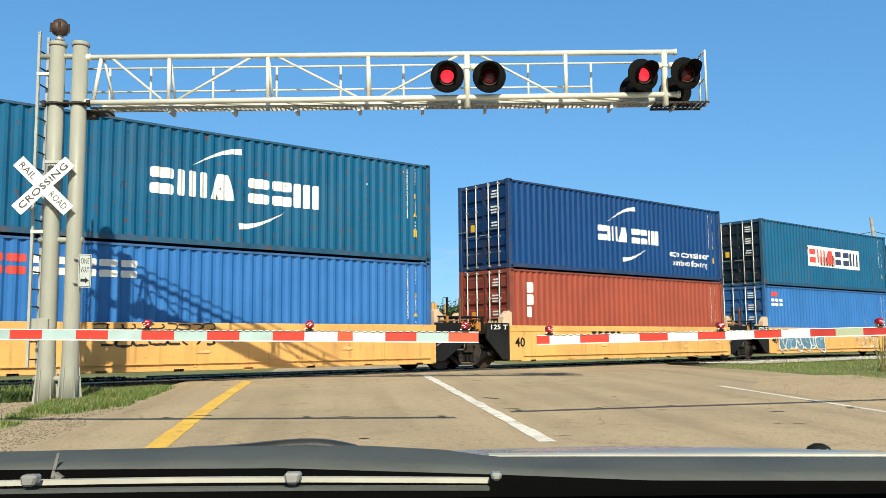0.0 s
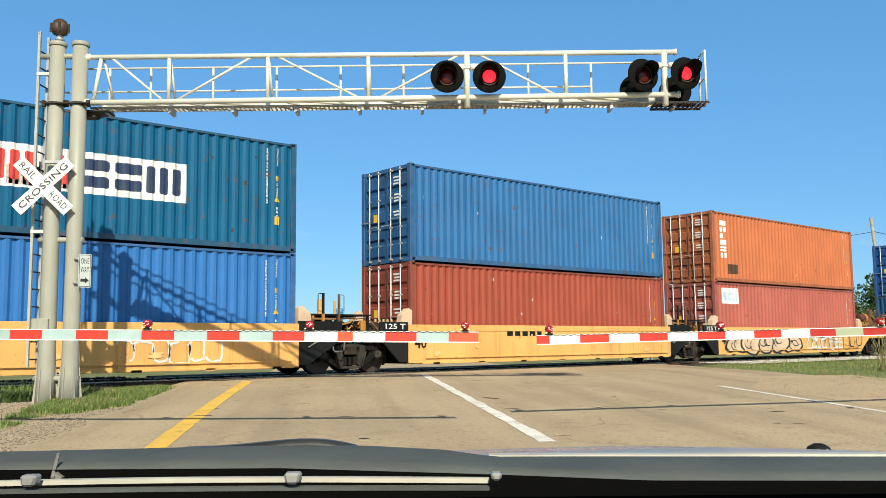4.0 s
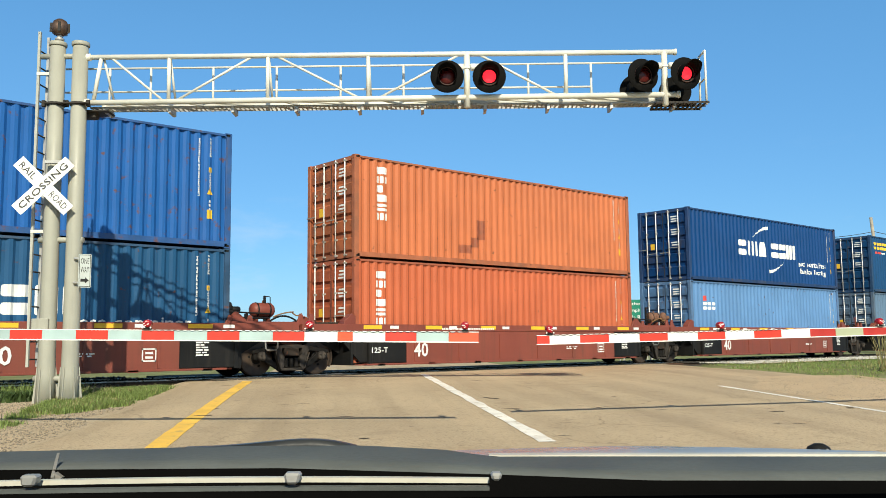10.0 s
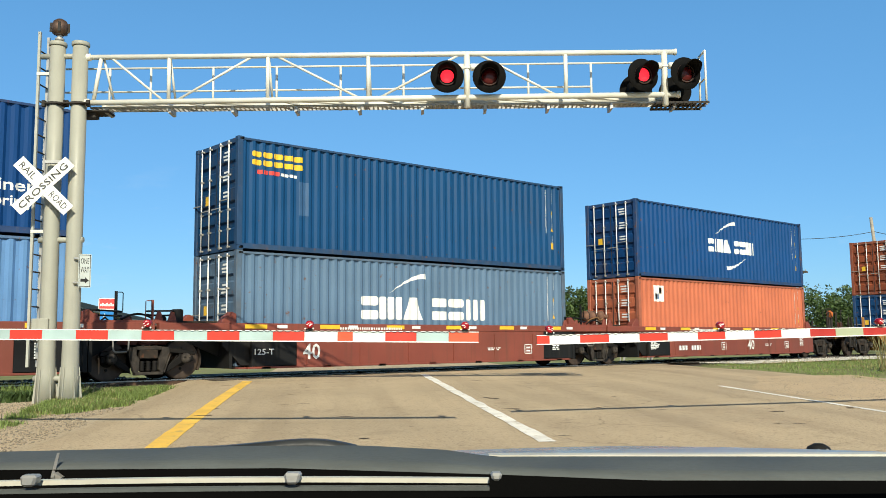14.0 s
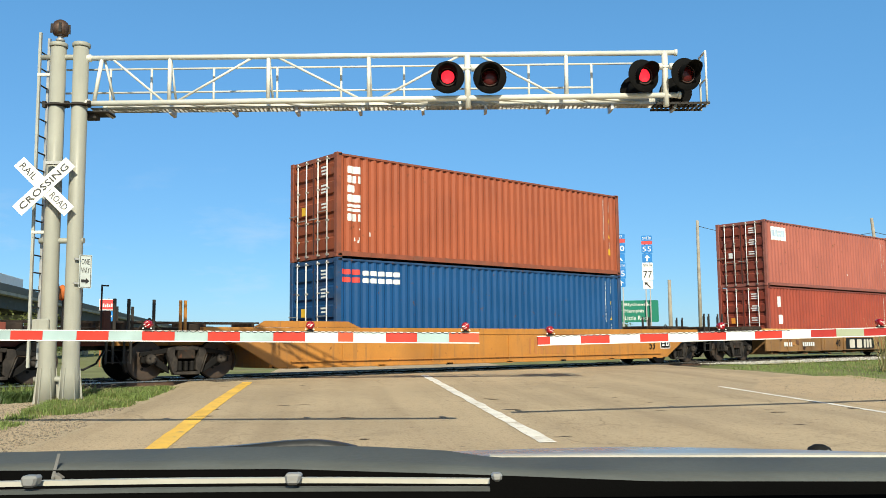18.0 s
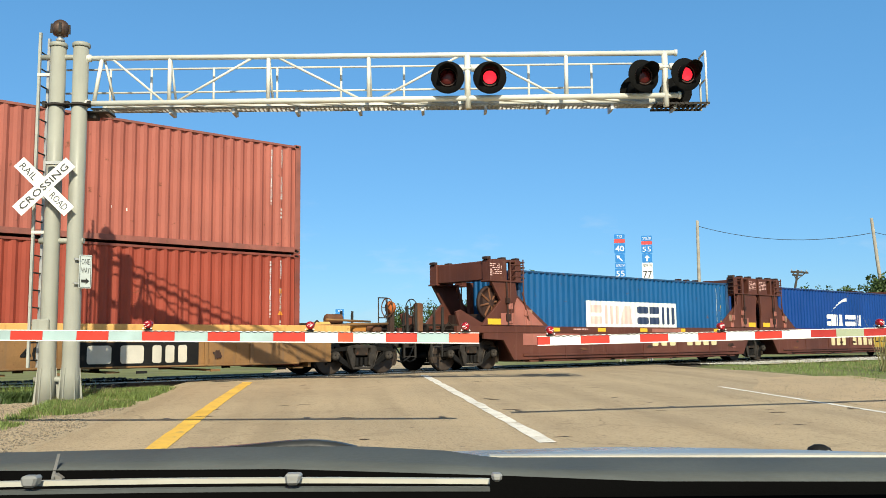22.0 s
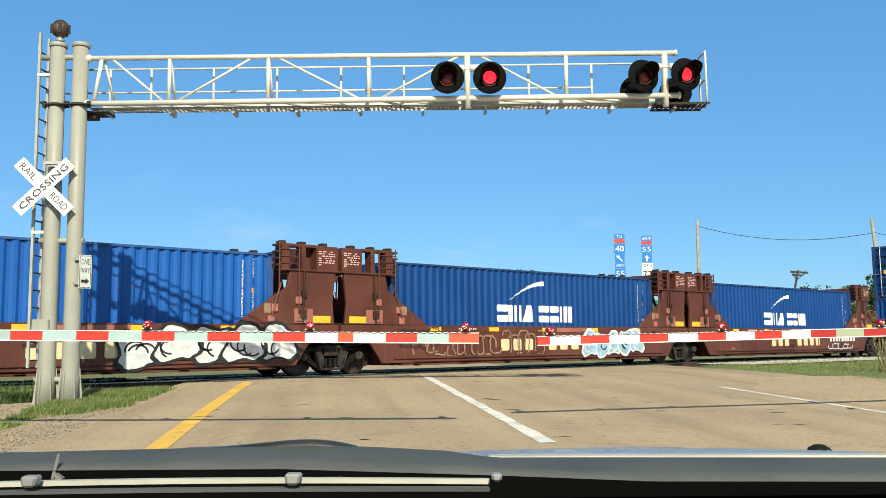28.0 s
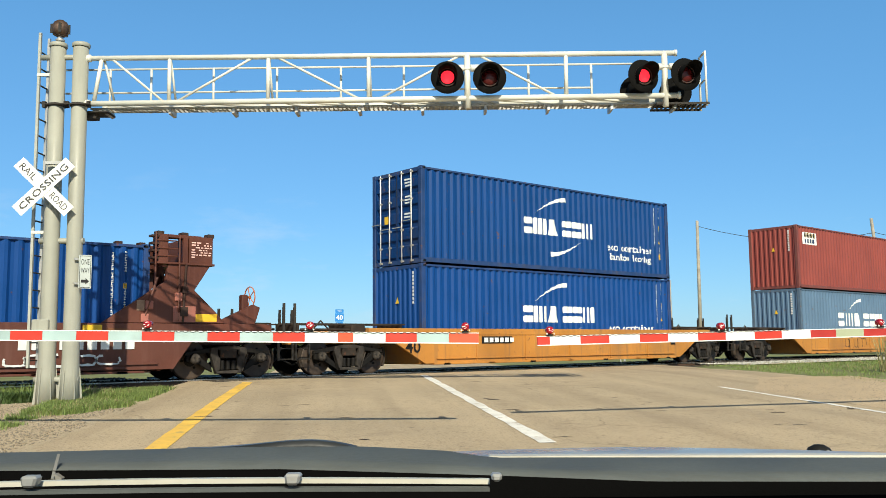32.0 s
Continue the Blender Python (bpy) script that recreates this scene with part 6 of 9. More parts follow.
def well_car(x0, x1, ta, tb, style, label, own=(True, True), ends=(False, False)):
    """One unit: x0, x1 are its container's ends; ta, tb the truck or joint places; own: which trucks it carries; ends: free ends with couplers."""
    mid = (x0 + x1) / 2
    a, c = x0 - mid, x1 - mid
    ta, tb = ta - mid, tb - mid
    car = thing("well_car", label, "railway car", pose(0, 0, 0), "cars of the train")
    CARS.append((car, mid, 0.0))
    paint = {"yellow": P_YEL, "brown": P_BRN, "ochre": P_YEL2, "flat": P_YEL3, "sea": P_SEA}[style]
    for s in (-1, 1):
        y0, y1 = sorted((s * (SILL_Y - 0.09), s * SILL_Y))
        b = B()
        if style in ("yellow", "brown"):
            k = -0.3 if style == "yellow" else 1.6
            lo_, hi_ = (a - 0.6 if ends[0] else a + k), (c + 0.6 if ends[1] else c - 0.06 if style == "yellow" else c - k + 0.2)
            if style == "brown":
                lo_, hi_ = (a - 0.22 if ends[0] else lo_), (c + 0.22 if ends[1] else hi_)
            if style == "yellow" and ends[1]:
                plate(b, [(lo_, ZB), (c - 0.19, ZB), (c + 0.76, 0.86), (tb + 0.95, 0.86), (tb + 0.95, 1.14), (lo_, 1.14)], y0, y1)
            else:
                plate(b, [(lo_, ZB), (hi_, ZB), (hi_, 1.14), (lo_, 1.14)], y0, y1)
        elif style == "ochre":
            plate(b, [(a - 0.1, ZB), (c + 0.1, ZB), (c + 1.55, 1.05), (a - 1.55, 1.05)], y0, y1)
        elif style == "flat":
            plate(b, [(a - 0.8, 0.36), (c + 0.8, 0.36), (c + 0.8, 0.98), (a - 0.8, 0.98)], y0, y1)
        else:
            plate(b, [(a - 0.5, ZB + 0.04), (c + 0.5, ZB + 0.04), (c + 0.95, 0.90), (c + 1.78, 0.94), (c + 1.78, 1.12), (a - 1.78, 1.12), (a - 1.78, 0.94), (a - 0.95, 0.90)], y0, y1)
        sill = part("side_sill", soft(b, 0.008), paint, car, "deep side sill")
        if style in ("yellow", "brown"):
            k0, k1 = (-1.28, -0.3) if style == "yellow" else (0.35, 1.6)
            for e0, e1, free in ((a + k0, a + k1 - 0.004, ends[0]), (c - 0.056 if style == "yellow" else c - k1 + 0.204, c - k0 if style == "yellow" else c + 0.05, ends[1])):
                if free:
                    continue
                b = B()
                if style == "yellow":
                    o, n_, sg = (e0, e1, 1) if e0 < 0 else (e1, e0, -1)
                    plate(b, [(n_, ZB + 0.03), (n_ - sg * 0.30, ZB + 0.03), (o, 0.92), (o, 1.40), (n_, 1.40)], y0 + 0.012, y1)
                else:
                    plate(b, [(e0, ZB + 0.03), (e1, ZB + 0.03), (e1, 1.14), (e0, 1.14)], y0 + 0.012, y1)
                part("end_panel", soft(b, 0.01), P_BLK, car, "grimy black end panel")
                if style == "brown" and e0 < 0:
                    b = plate(B(), [(a + 0.40, ZB + 0.05), (a + 0.10, ZB + 0.05), (a - 0.42, 0.80), (a - 0.42, 1.12), (a + 0.40, 1.12)], s * 1.32 - 0.03, s * 1.32 + 0.03)
                    part("end_web", soft(b, 0.008), P_BLK, car, "recessed black end web")
                if style == "brown":
                    b = B()
                    xr = e0 if e0 < 0 else e1
                    box(b, (xr - 0.05, min(y0, y1) - 0.015, ZB), (xr + 0.05, max(y0, y1) + 0.015, 1.13))
                    part("end_rib", soft(b, 0.008), P_BLK, car)
            # sloping bolster brace behind the panel
            for e, q in ((a - (1.2 if style == "yellow" else -0.3), ta), (c + (1.2 if style == "yellow" else 0.0), tb)):
                b = B()
                plate(b, [(e, ZB + 0.05), (e, 1.1), (q, 1.1), (q + (e - q) * 0.35, 0.95)], s * 0.80 - 0.03, s * 0.80 + 0.03)
                part("bolster_brace", b, P_BLK, car)
        # top chord along the whole unit
        b = B()
        lo, hi = (ta, tb)
        if ends[0]:
            lo = ta - (0.2 if style == "brown" else 1.0)
        if ends[1]:
            hi = tb + (0.2 if style == "brown" else 1.0)
        zt0 = 1.14 if style in ("yellow", "brown") else 1.06 if style == "ochre" else 1.0 if style == "flat" else 1.12
        y2 = sorted((s * (SILL_Y - 0.16), s * (SILL_Y + 0.012)))
        if style == "flat":
            box(b, (a - 0.9, y2[0], 1.12), (c + 1.4, y2[1], ZT - 0.02))
        elif style == "ochre":
            box(b, (a - 2.1, y2[0], zt0), (c + 2.1, y2[1], ZT - 0.08))
        elif style == "yellow":
            box(b, (a - 0.3 if not ends[0] else lo, y2[0], zt0), (c - 0.06 if not ends[1] else hi, y2[1], ZT))
        else:
            box(b, (lo + 0.05, y2[0], zt0), (hi - 0.05, y2[1], ZT))
        ch = part("top_chord", soft(b, 0.012), P_YEL if style == "flat" else paint, car, "top chord")
        if s < 0:
            yy = -SILL_Y - 0.016
            if style == "brown":
                for k in range(6):
                    xx = a + 0.1 + k * (c - a) / 5.6
                    b = patch(B(), xx, xx + 0.62, 1.20, 1.30, yy)
                    part("reflector", b, M_MARKY, ch, "yellow reflector strip")
                    b = patch(B(), xx + 0.9, xx + 1.2, 1.21, 1.29, yy)
                    part("reflector", b, M_MARK, ch, "white reflector strip")
            elif style == "sea":
                for k in range(5):
                    xx = a + 1.2 + k * 2.35
                    b = patch(B(), xx, xx + 0.42, 1.17, 1.29, yy)
                    part("reflector", b, M_MARKY, ch, "yellow reflector strip")
        # ribs
        n = {"yellow": 4, "brown": 6, "ochre": 5, "flat": 8, "sea": 5}[style]
        for k in range(n):
            xx = a + 1.9 + (c - a - 3.8) * k / (n - 1)
            b = B()
            zz = (0.36, 0.98) if style == "flat" else (ZB + 0.05, 1.05)
            w = 0.06 if style == "flat" else 0.028
            box(b, (xx - w, min(s * SILL_Y, s * (SILL_Y + 0.02)), zz[0]), (xx + w, max(s * SILL_Y, s * (SILL_Y + 0.02)), zz[1]))
            part("side_rib", b, paint, sill)
        b = B()
        box(b, (a + 0.2, min(s * 1.25, s * (SILL_Y + 0.03)), ZB - 0.03 if style != "flat" else 0.33), (c - 0.2, max(s * 1.25, s * (SILL_Y + 0.03)), ZB + 0.02 if style != "flat" else 0.37))
        part("bottom_flange", soft(b, 0.008), paint if style != "sea" else P_SEA, car)
        if style == "sea":
            b = B()
            box(b, (a - 0.1, min(s * SILL_Y, s * (SILL_Y + 0.05)), 0.40), (c + 0.1, max(s * SILL_Y, s * (SILL_Y + 0.05)), 0.46))
            box(b, (a + 0.6, min(s * SILL_Y, s * (SILL_Y + 0.04)), 0.31), (c - 0.6, max(s * SILL_Y, s * (SILL_Y + 0.04)), 0.35))
            part("side_flange", b, paint, car)
        # small clips along the bottom edge
        for k in range(7):
            xx = a + 0.7 + k * (c - a - 1.4) / 6
            b = B()
            box(b, (xx - 0.12, s * (SILL_Y + 0.01) - 0.02, ZB - 0.042), (xx + 0.12, s * (SILL_Y + 0.01) + 0.02, ZB + 0.015))
            part("bottom_clip", b, paint if k % 2 else P_BLK, car)
    if style != "flat":
        b = B()
        box(b, (a - 0.1, -1.22, ZB - 0.008), (c + 0.1, 1.22, 0.268))
        part("well_floor", soft(b, 0.01), P_BLK, car, "grimy black underside of the well")
    else:
        b = B()
        box(b, (a - 0.6, -0.5, 0.30), (c + 0.6, 0.5, 0.95))
        part("centre_sill", soft(b, 0.01), P_BLK, car, "heavy dark centre sill")
    if style in ("yellow", "ochre"):
        for s in (-1, 1):
            b = B()
            box(b, (a + 0.3, min(s * SILL_Y, s * (SILL_Y + 0.055)), 0.37), (c - 0.3, max(s * SILL_Y, s * (SILL_Y + 0.055)), 0.40))
            part("side_ledge", b, paint, car)
    # cross ties of the well
    for k in range(6):
        xx = a + 0.15 + k * (c - a - 0.3) / 5
        b = B()
        box(b, (xx - 0.15, -SILL_Y + 0.1, ZB - 0.025), (xx + 0.15, SILL_Y - 0.1, ZB + 0.01))
        part("cross_tie", b, paint, car)
    # decks over the trucks
    for e, q, free in ((a, ta, ends[0]), (c, tb, ends[1])):
        sg = -1 if e < 0 else 1
        far = q + sg * ({"yellow": 1.15, "brown": 2.6}.get(style, 1.55) if free else -0.03)
        b = B()
        box(b, (min(e + sg * 0.25, far), -0.45, 0.82), (max(e + sg * 0.25, far), 0.45, 1.16))
        box(b, (min(e + sg * 0.25, far), -1.30, 1.06), (max(e + sg * 0.25, far), 1.30, 1.12))
        part("end_deck", soft(b, 0.01), paint if style != "yellow" else P_BLK, car, "platform over the truck")
        # bulkhead of the well
        b = B()
        box(b, (e + sg * 0.2 - 0.04, -1.38, ZB), (e + sg * 0.2 + 0.04, 1.38, 1.14))
        part("well_end", b, P_BLK if style in ("yellow", "brown") else paint, car)
        # container guides
        for s in (-1, 1):
            b = B()
            up = 0.18 if style == "yellow" else 0.0
            plate(b, [(e + sg * 0.03, 1.30), (e + sg * 0.44, 1.30), (e + sg * 0.40, 1.42 + up), (e + sg * 0.16, 1.62 + up), (e + sg * 0.03, 1.56 + up)], s * 1.20 - 0.12, s * 1.20 + 0.12)
            gm_ = {"yellow": M_GRAFP, "brown": P_BRN}.get(style, paint)
            if style in ("yellow", "brown"):
                part("container_guide", soft(b, 0.01), gm_, car, "wedge-shaped container guide")
            else:
                b.free()
        # pipes and gear on the deck
        b = B()
        rod(b, (min(e, far) + 0.1, -0.9, 1.22), (max(e, far) - 0.1, -0.75, 1.22), 0.03, 8)
        rod(b, (min(e, far) + 0.2, -0.2, 1.20), (max(e, far) - 0.2, -0.45, 1.24), 0.025, 8)
        rod(b, (min(e, far) + 0.25, -1.15, 1.14), (min(e, far) + 0.6, -1.1, 1.45), 0.02, 6)
        rod(b, (min(e, far) + 0.9, -1.15, 1.14), (min(e, far) + 0.6, -1.1, 1.45), 0.02, 6)
        part("brake_pipe", b, P_TRK if style != "yellow" else P_YEL3, car, "brake piping")
        b = B()
        box(b, ((e + far) / 2 - 0.28, -0.95, 1.12), ((e + far) / 2 + 0.18, -0.55, 1.34))
        box(b, ((e + far) / 2 + 0.25, -0.75, 1.12), ((e + far) / 2 + 0.5, 0.2, 1.28))
        part("brake_valve", soft(b, 0.03), P_TRK, car)
        # low grating walkway
        b = B()
        for k in range(5):
            box(b, (min(e, far) + 0.05, -0.5 + 0.25 * k, 1.36), (max(e, far) - 0.05, -0.42 + 0.25 * k, 1.40))
        for k in range(3):
            xx = min(e, far) + 0.25 + k * (abs(far - e) - 0.5) / 2
            box(b, (xx - 0.03, -0.55, 1.12), (xx + 0.03, 0.6, 1.36))
        tagged(part("walkway", b, P_TRK, car, "dark raised walkway grating"), kind="stuff")
        if free:
            coupler(car, far - sg * 0.1, sg)
            if style != "ochre" or sg > 0:
                handrails(car, far - 0.15, P_YEL2 if style == "yellow" else M_DARKSTEEL, -1.32, 2, 0.68, 0.32)
            handrails(car, far - 0.7 * sg, M_DARKSTEEL, 1.2, 2, 0.62, 0.4)
            b = B()
            for zz in (0.45, 0.72, 0.98):
                rod(b, (far - 0.35, -SILL_Y + 0.06, zz), (far + 0.05, -SILL_Y + 0.06, zz), 0.016, 6)
            box(b, (far - 0.38, -SILL_Y + 0.03, 0.42), (far - 0.34, -SILL_Y + 0.09, 1.15))
            box(b, (far + 0.02, -SILL_Y + 0.03, 0.42), (far + 0.06, -SILL_Y + 0.09, 1.15))
            part("sill_step", b, M_DARKSTEEL, car, "step irons at the corner")
        elif style == "sea":
            handrails(car, q - sg * 0.85, M_DARKSTEEL, -1.28, 1, 0.35, 0.3)
    for t_, keep in ((ta, own[0]), (tb, own[1])):
        if keep:
            truck(car, t_)
    return car, a, c, ta, tb


def hose(car, p, q, hang, mat, r=0.022, name="brake_hose"):
    """A hose between two fittings: hang is its sag, or its rise where negative."""
    p, q = Vector(p), Vector(q)
    pts = [p.lerp(q, k / 10) - Vector((0, 0, hang * 4 * (k / 10) * (1 - k / 10))) for k in range(11)]
    part(name, tube(B(), pts, r, 7), mat, car)


def loop_post(car, x, y, z0, z1, side, mat, wide=0.028):
    """A flat hand post with a thin grab loop beside it."""
    post = part("hand_post", soft(box(B(), (x - wide, y - 0.03, z0), (x + wide, y + 0.03, z1)), 0.006), mat, car)
    top, out = z1 - 0.02, x + side * 0.16
    part("grab_loop", tube(B(), [(x, y, top), (out - side * 0.02, y, top), (out, y, top - 0.02), (out, y, z1 - 0.46), (out - side * 0.02, y, z1 - 0.48), (x, y, z1 - 0.48)], 0.011), mat, post)


def step_loop(car, x, z0, z1, mat):
    """A stirrup step hanging below the sill."""
    part("stirrup_step", tube(B(), [(x - 0.19, -1.42, z1), (x - 0.17, -1.42, z0 + 0.05), (x - 0.12, -1.42, z0), (x + 0.12, -1.42, z0), (x + 0.17, -1.42, z0 + 0.05), (x + 0.19, -1.42, z1)], 0.022, 8), mat, car, "grey steel stirrup step")


def yellow_joint(car, x, seed):
    """Brake gear over the shared truck of two yellow units."""
    rnd = random.Random(seed)
    b = box(B(), (x - 1.42, -1.34, 1.555), (x + 0.50, 0.7, 1.60))
    part("joint_platform", soft(b, 0.008), P_BLK, car, "thin dark platform over the joint")
    for xx in (x - 1.35, x - 0.62, x + 0.42):
        part("platform_leg", soft(box(B(), (xx - 0.03, -1.32, 1.12), (xx + 0.03, -1.24, 1.555)), 0.006), P_YEL2 if xx < x - 1 else P_BLK, car)
    loop_post(car, x - 1.08, -1.37, 1.60, 2.15, -1, P_BLK)
    part("post_foot", soft(box(B(), (x - 1.115, -1.40, 1.12), (x - 1.045, -1.34, 1.60)), 0.006), P_YEL2, car)
    loop_post(car, x - 0.58, -1.37, 1.12, 2.13, 1, P_RUST)
    for xx, w, z1 in ((x + 0.19, 0.05, 2.10), (x + 0.30, 0.045, 2.10), (x + 0.74, 0.03, 2.08)):
        part("end_post", soft(box(B(), (xx - w, 0.78, 1.12), (xx + w, 0.84, z1)), 0.006), P_YEL, car)
    step_loop(car, x - 0.62, 0.60, 1.0, M_STEP)
    hose(car, (x - 1.62, -1.52, 0.72), (x - 0.75, -1.45, 0.98), -0.06, M_STEP, 0.022, "brake_pipe")
    part("valve_box", soft(box(B(), (x - 1.02, -1.2, 1.12), (x - 0.66, -0.8, 1.50)), 0.03), P_BLK, car, "black valve box")
    part("junction_valve", soft(box(B(), (x + 0.26, -1.22, 1.14), (x + 0.44, -1.0, 1.44)), 0.03), P_YEL2, car)
    part("slack_bar", soft(box(B(), (x - 1.4, -1.36, 1.44), (x - 0.66, -1.30, 1.49)), 0.006), P_YEL3, car)
    for k in range(11):
        x0 = x - 0.60 + 0.07 * k + rnd.uniform(-0.05, 0.05)
        hose(car, (x0, rnd.uniform(-1.28, -1.05), rnd.uniform(1.2, 1.5)), (x0 + rnd.uniform(0.2, 0.5), rnd.uniform(-1.28, -1.05), rnd.uniform(1.2, 1.52)),
             rnd.uniform(-0.08, 0.16), (P_YEL2, P_BLK, P_YEL, P_TRK)[k % 4], rnd.uniform(0.014, 0.028))
    for k in range(5):
        xx = x + 0.62 + 0.14 * k
        part("panel_lug", soft(box(B(), (xx - 0.02, -1.40, 1.40), (xx + 0.02, -1.34, 1.47)), 0.004), P_WASHY, car)


def brown_joint(car, x, tank, seed, back=0.0):
    """Brake gear over the shared truck of two brown units; tank: whether the air tank sits on this one."""
    rnd = random.Random(seed)
    part("joint_frame", soft(box(B(), (x - 1.95, -1.36, 1.30), (x + 0.5, -1.28, 1.38)), 0.008), P_BRN, car, "low red-brown frame over the joint")
    for xx in (x - 1.9, x - 1.35, x + 0.12, x + 0.44):
        part("frame_gusset", soft(plate(B(), [(xx - 0.13, 1.30), (xx + 0.13, 1.30), (xx + 0.05, 1.52 + 0.06 * (xx > x)), (xx - 0.02, 1.54 + 0.06 * (xx > x))], -1.30, -1.24), 0.008), P_BRN, car)
    for z in (1.50, 1.60):
        hose(car, (x - 1.85, -1.15, z + 0.02), (x - 0.70, -1.15, z - 0.02), rnd.uniform(-0.02, 0.03), P_BLK, 0.022, "deck_pipe")
    part("pipe_clamp", soft(box(B(), (x - 1.9, -1.22, 1.38), (x - 1.76, -1.08, 1.66)), 0.02), P_BLK, car)
    part("pipe_clamp", soft(box(B(), (x - 1.42, -1.20, 1.38), (x - 1.34, -1.1, 1.58)), 0.02), P_BLK, car)
    loop_post(car, x - 0.78, -1.0, 1.30, 2.05, 1, P_BLK)
    step_loop(car, x - 0.80, 0.66, 1.08, M_STEP)
    hose(car, (x - 0.72, -1.2, 1.40), (x + 0.02, -1.2, 1.42), -0.12, P_BLK, 0.025)
    hose(car, (x - 0.30, -1.1, 1.36), (x + 0.35, -1.1, 1.50), 0.05, P_BLK, 0.02)
    if tank:
        b = lathe(B(), [(0.04, 0.0), (0.14, 0.02), (0.19, 0.09), (0.19, 0.55), (0.14, 0.62), (0.04, 0.64)], (x - 0.60 - back, -0.95, 1.68), (1, 0, 0), 20)
        t_ = part("air_reservoir", b, P_BRN if back else P_TANK, car, "rust-brown air reservoir tank")
        for xx in (-0.46 - back, -0.12 - back):
            part("tank_band", lathe(B(), [(0.194, -0.02), (0.197, -0.018), (0.197, 0.018), (0.194, 0.02)], (x + xx, -0.95, 1.68), (1, 0, 0), 20), P_BLK, t_)
            part("tank_saddle", soft(box(B(), (x + xx - 0.03, -1.05, 1.12), (x + xx + 0.03, -0.85, 1.52)), 0.006), P_BRN, car)
        part("tank_valve", lathe(B(), [(0.02, 0.0), (0.03, 0.03), (0.015, 0.07)], (x - 0.25 - back, -0.95, 1.86), None, 8), P_TANK, t_)
        valve = x - 2.1 if back else x
        b = B()
        lathe(b, [(0.04, 0.0), (0.12, 0.03), (0.13, 0.20), (0.10, 0.30), (0.03, 0.33)], (valve + 0.28, -1.0, 1.55), None, 14)
        lathe(b, [(0.03, 0.0), (0.08, 0.02), (0.08, 0.22), (0.03, 0.25)], (valve + 0.38, -1.0, 1.68), (1, 0, 0), 12)
        box(b, (valve + 0.20, -1.1, 1.12), (valve + 0.36, -0.9, 1.58))
        part("control_valve", soft(b, 0.012), P_BLK if back else P_TANK, car, "rusty brake control valve")
        hose(car, (x - 0.05, -1.15, 1.62), (x + 0.25, -1.12, 1.60), 0.06, P_YEL3, 0.018)
        hose(car, (x - 0.62, -1.16, 1.50), (x - 0.02, -1.16, 1.64), -0.03, P_YEL3, 0.018)
    else:
        loop_post(car, x + 0.0, -1.2, 1.30, 1.86, -1, P_BRN, 0.022)
        for z in (1.52, 1.60):
            hose(car, (x - 0.1, -1.1, z), (x + 0.75, -1.1, z + 0.02), rnd.uniform(-0.02, 0.03), P_BLK, 0.022, "deck_pipe")
        part("control_valve", soft(box(B(), (x + 0.55, -1.18, 1.30), (x + 0.78, -0.95, 1.66)), 0.03), P_BLK, car, "black brake control valve")
        for xx in (-0.55, 0.28):
            part("control_valve", soft(box(B(), (x + xx - 0.1, -1.15, 1.30), (x + xx + 0.1, -0.9, 1.48)), 0.03), P_BRN if xx < 0 else P_BLK, car)


YF = -SILL_Y - 0.006


def tag_num(car, text, x, z, w, h, mat):
    part("lettering", letter(B(), text, x, z, w, h, YF - 0.017), mat, car, "stencilled " + text)


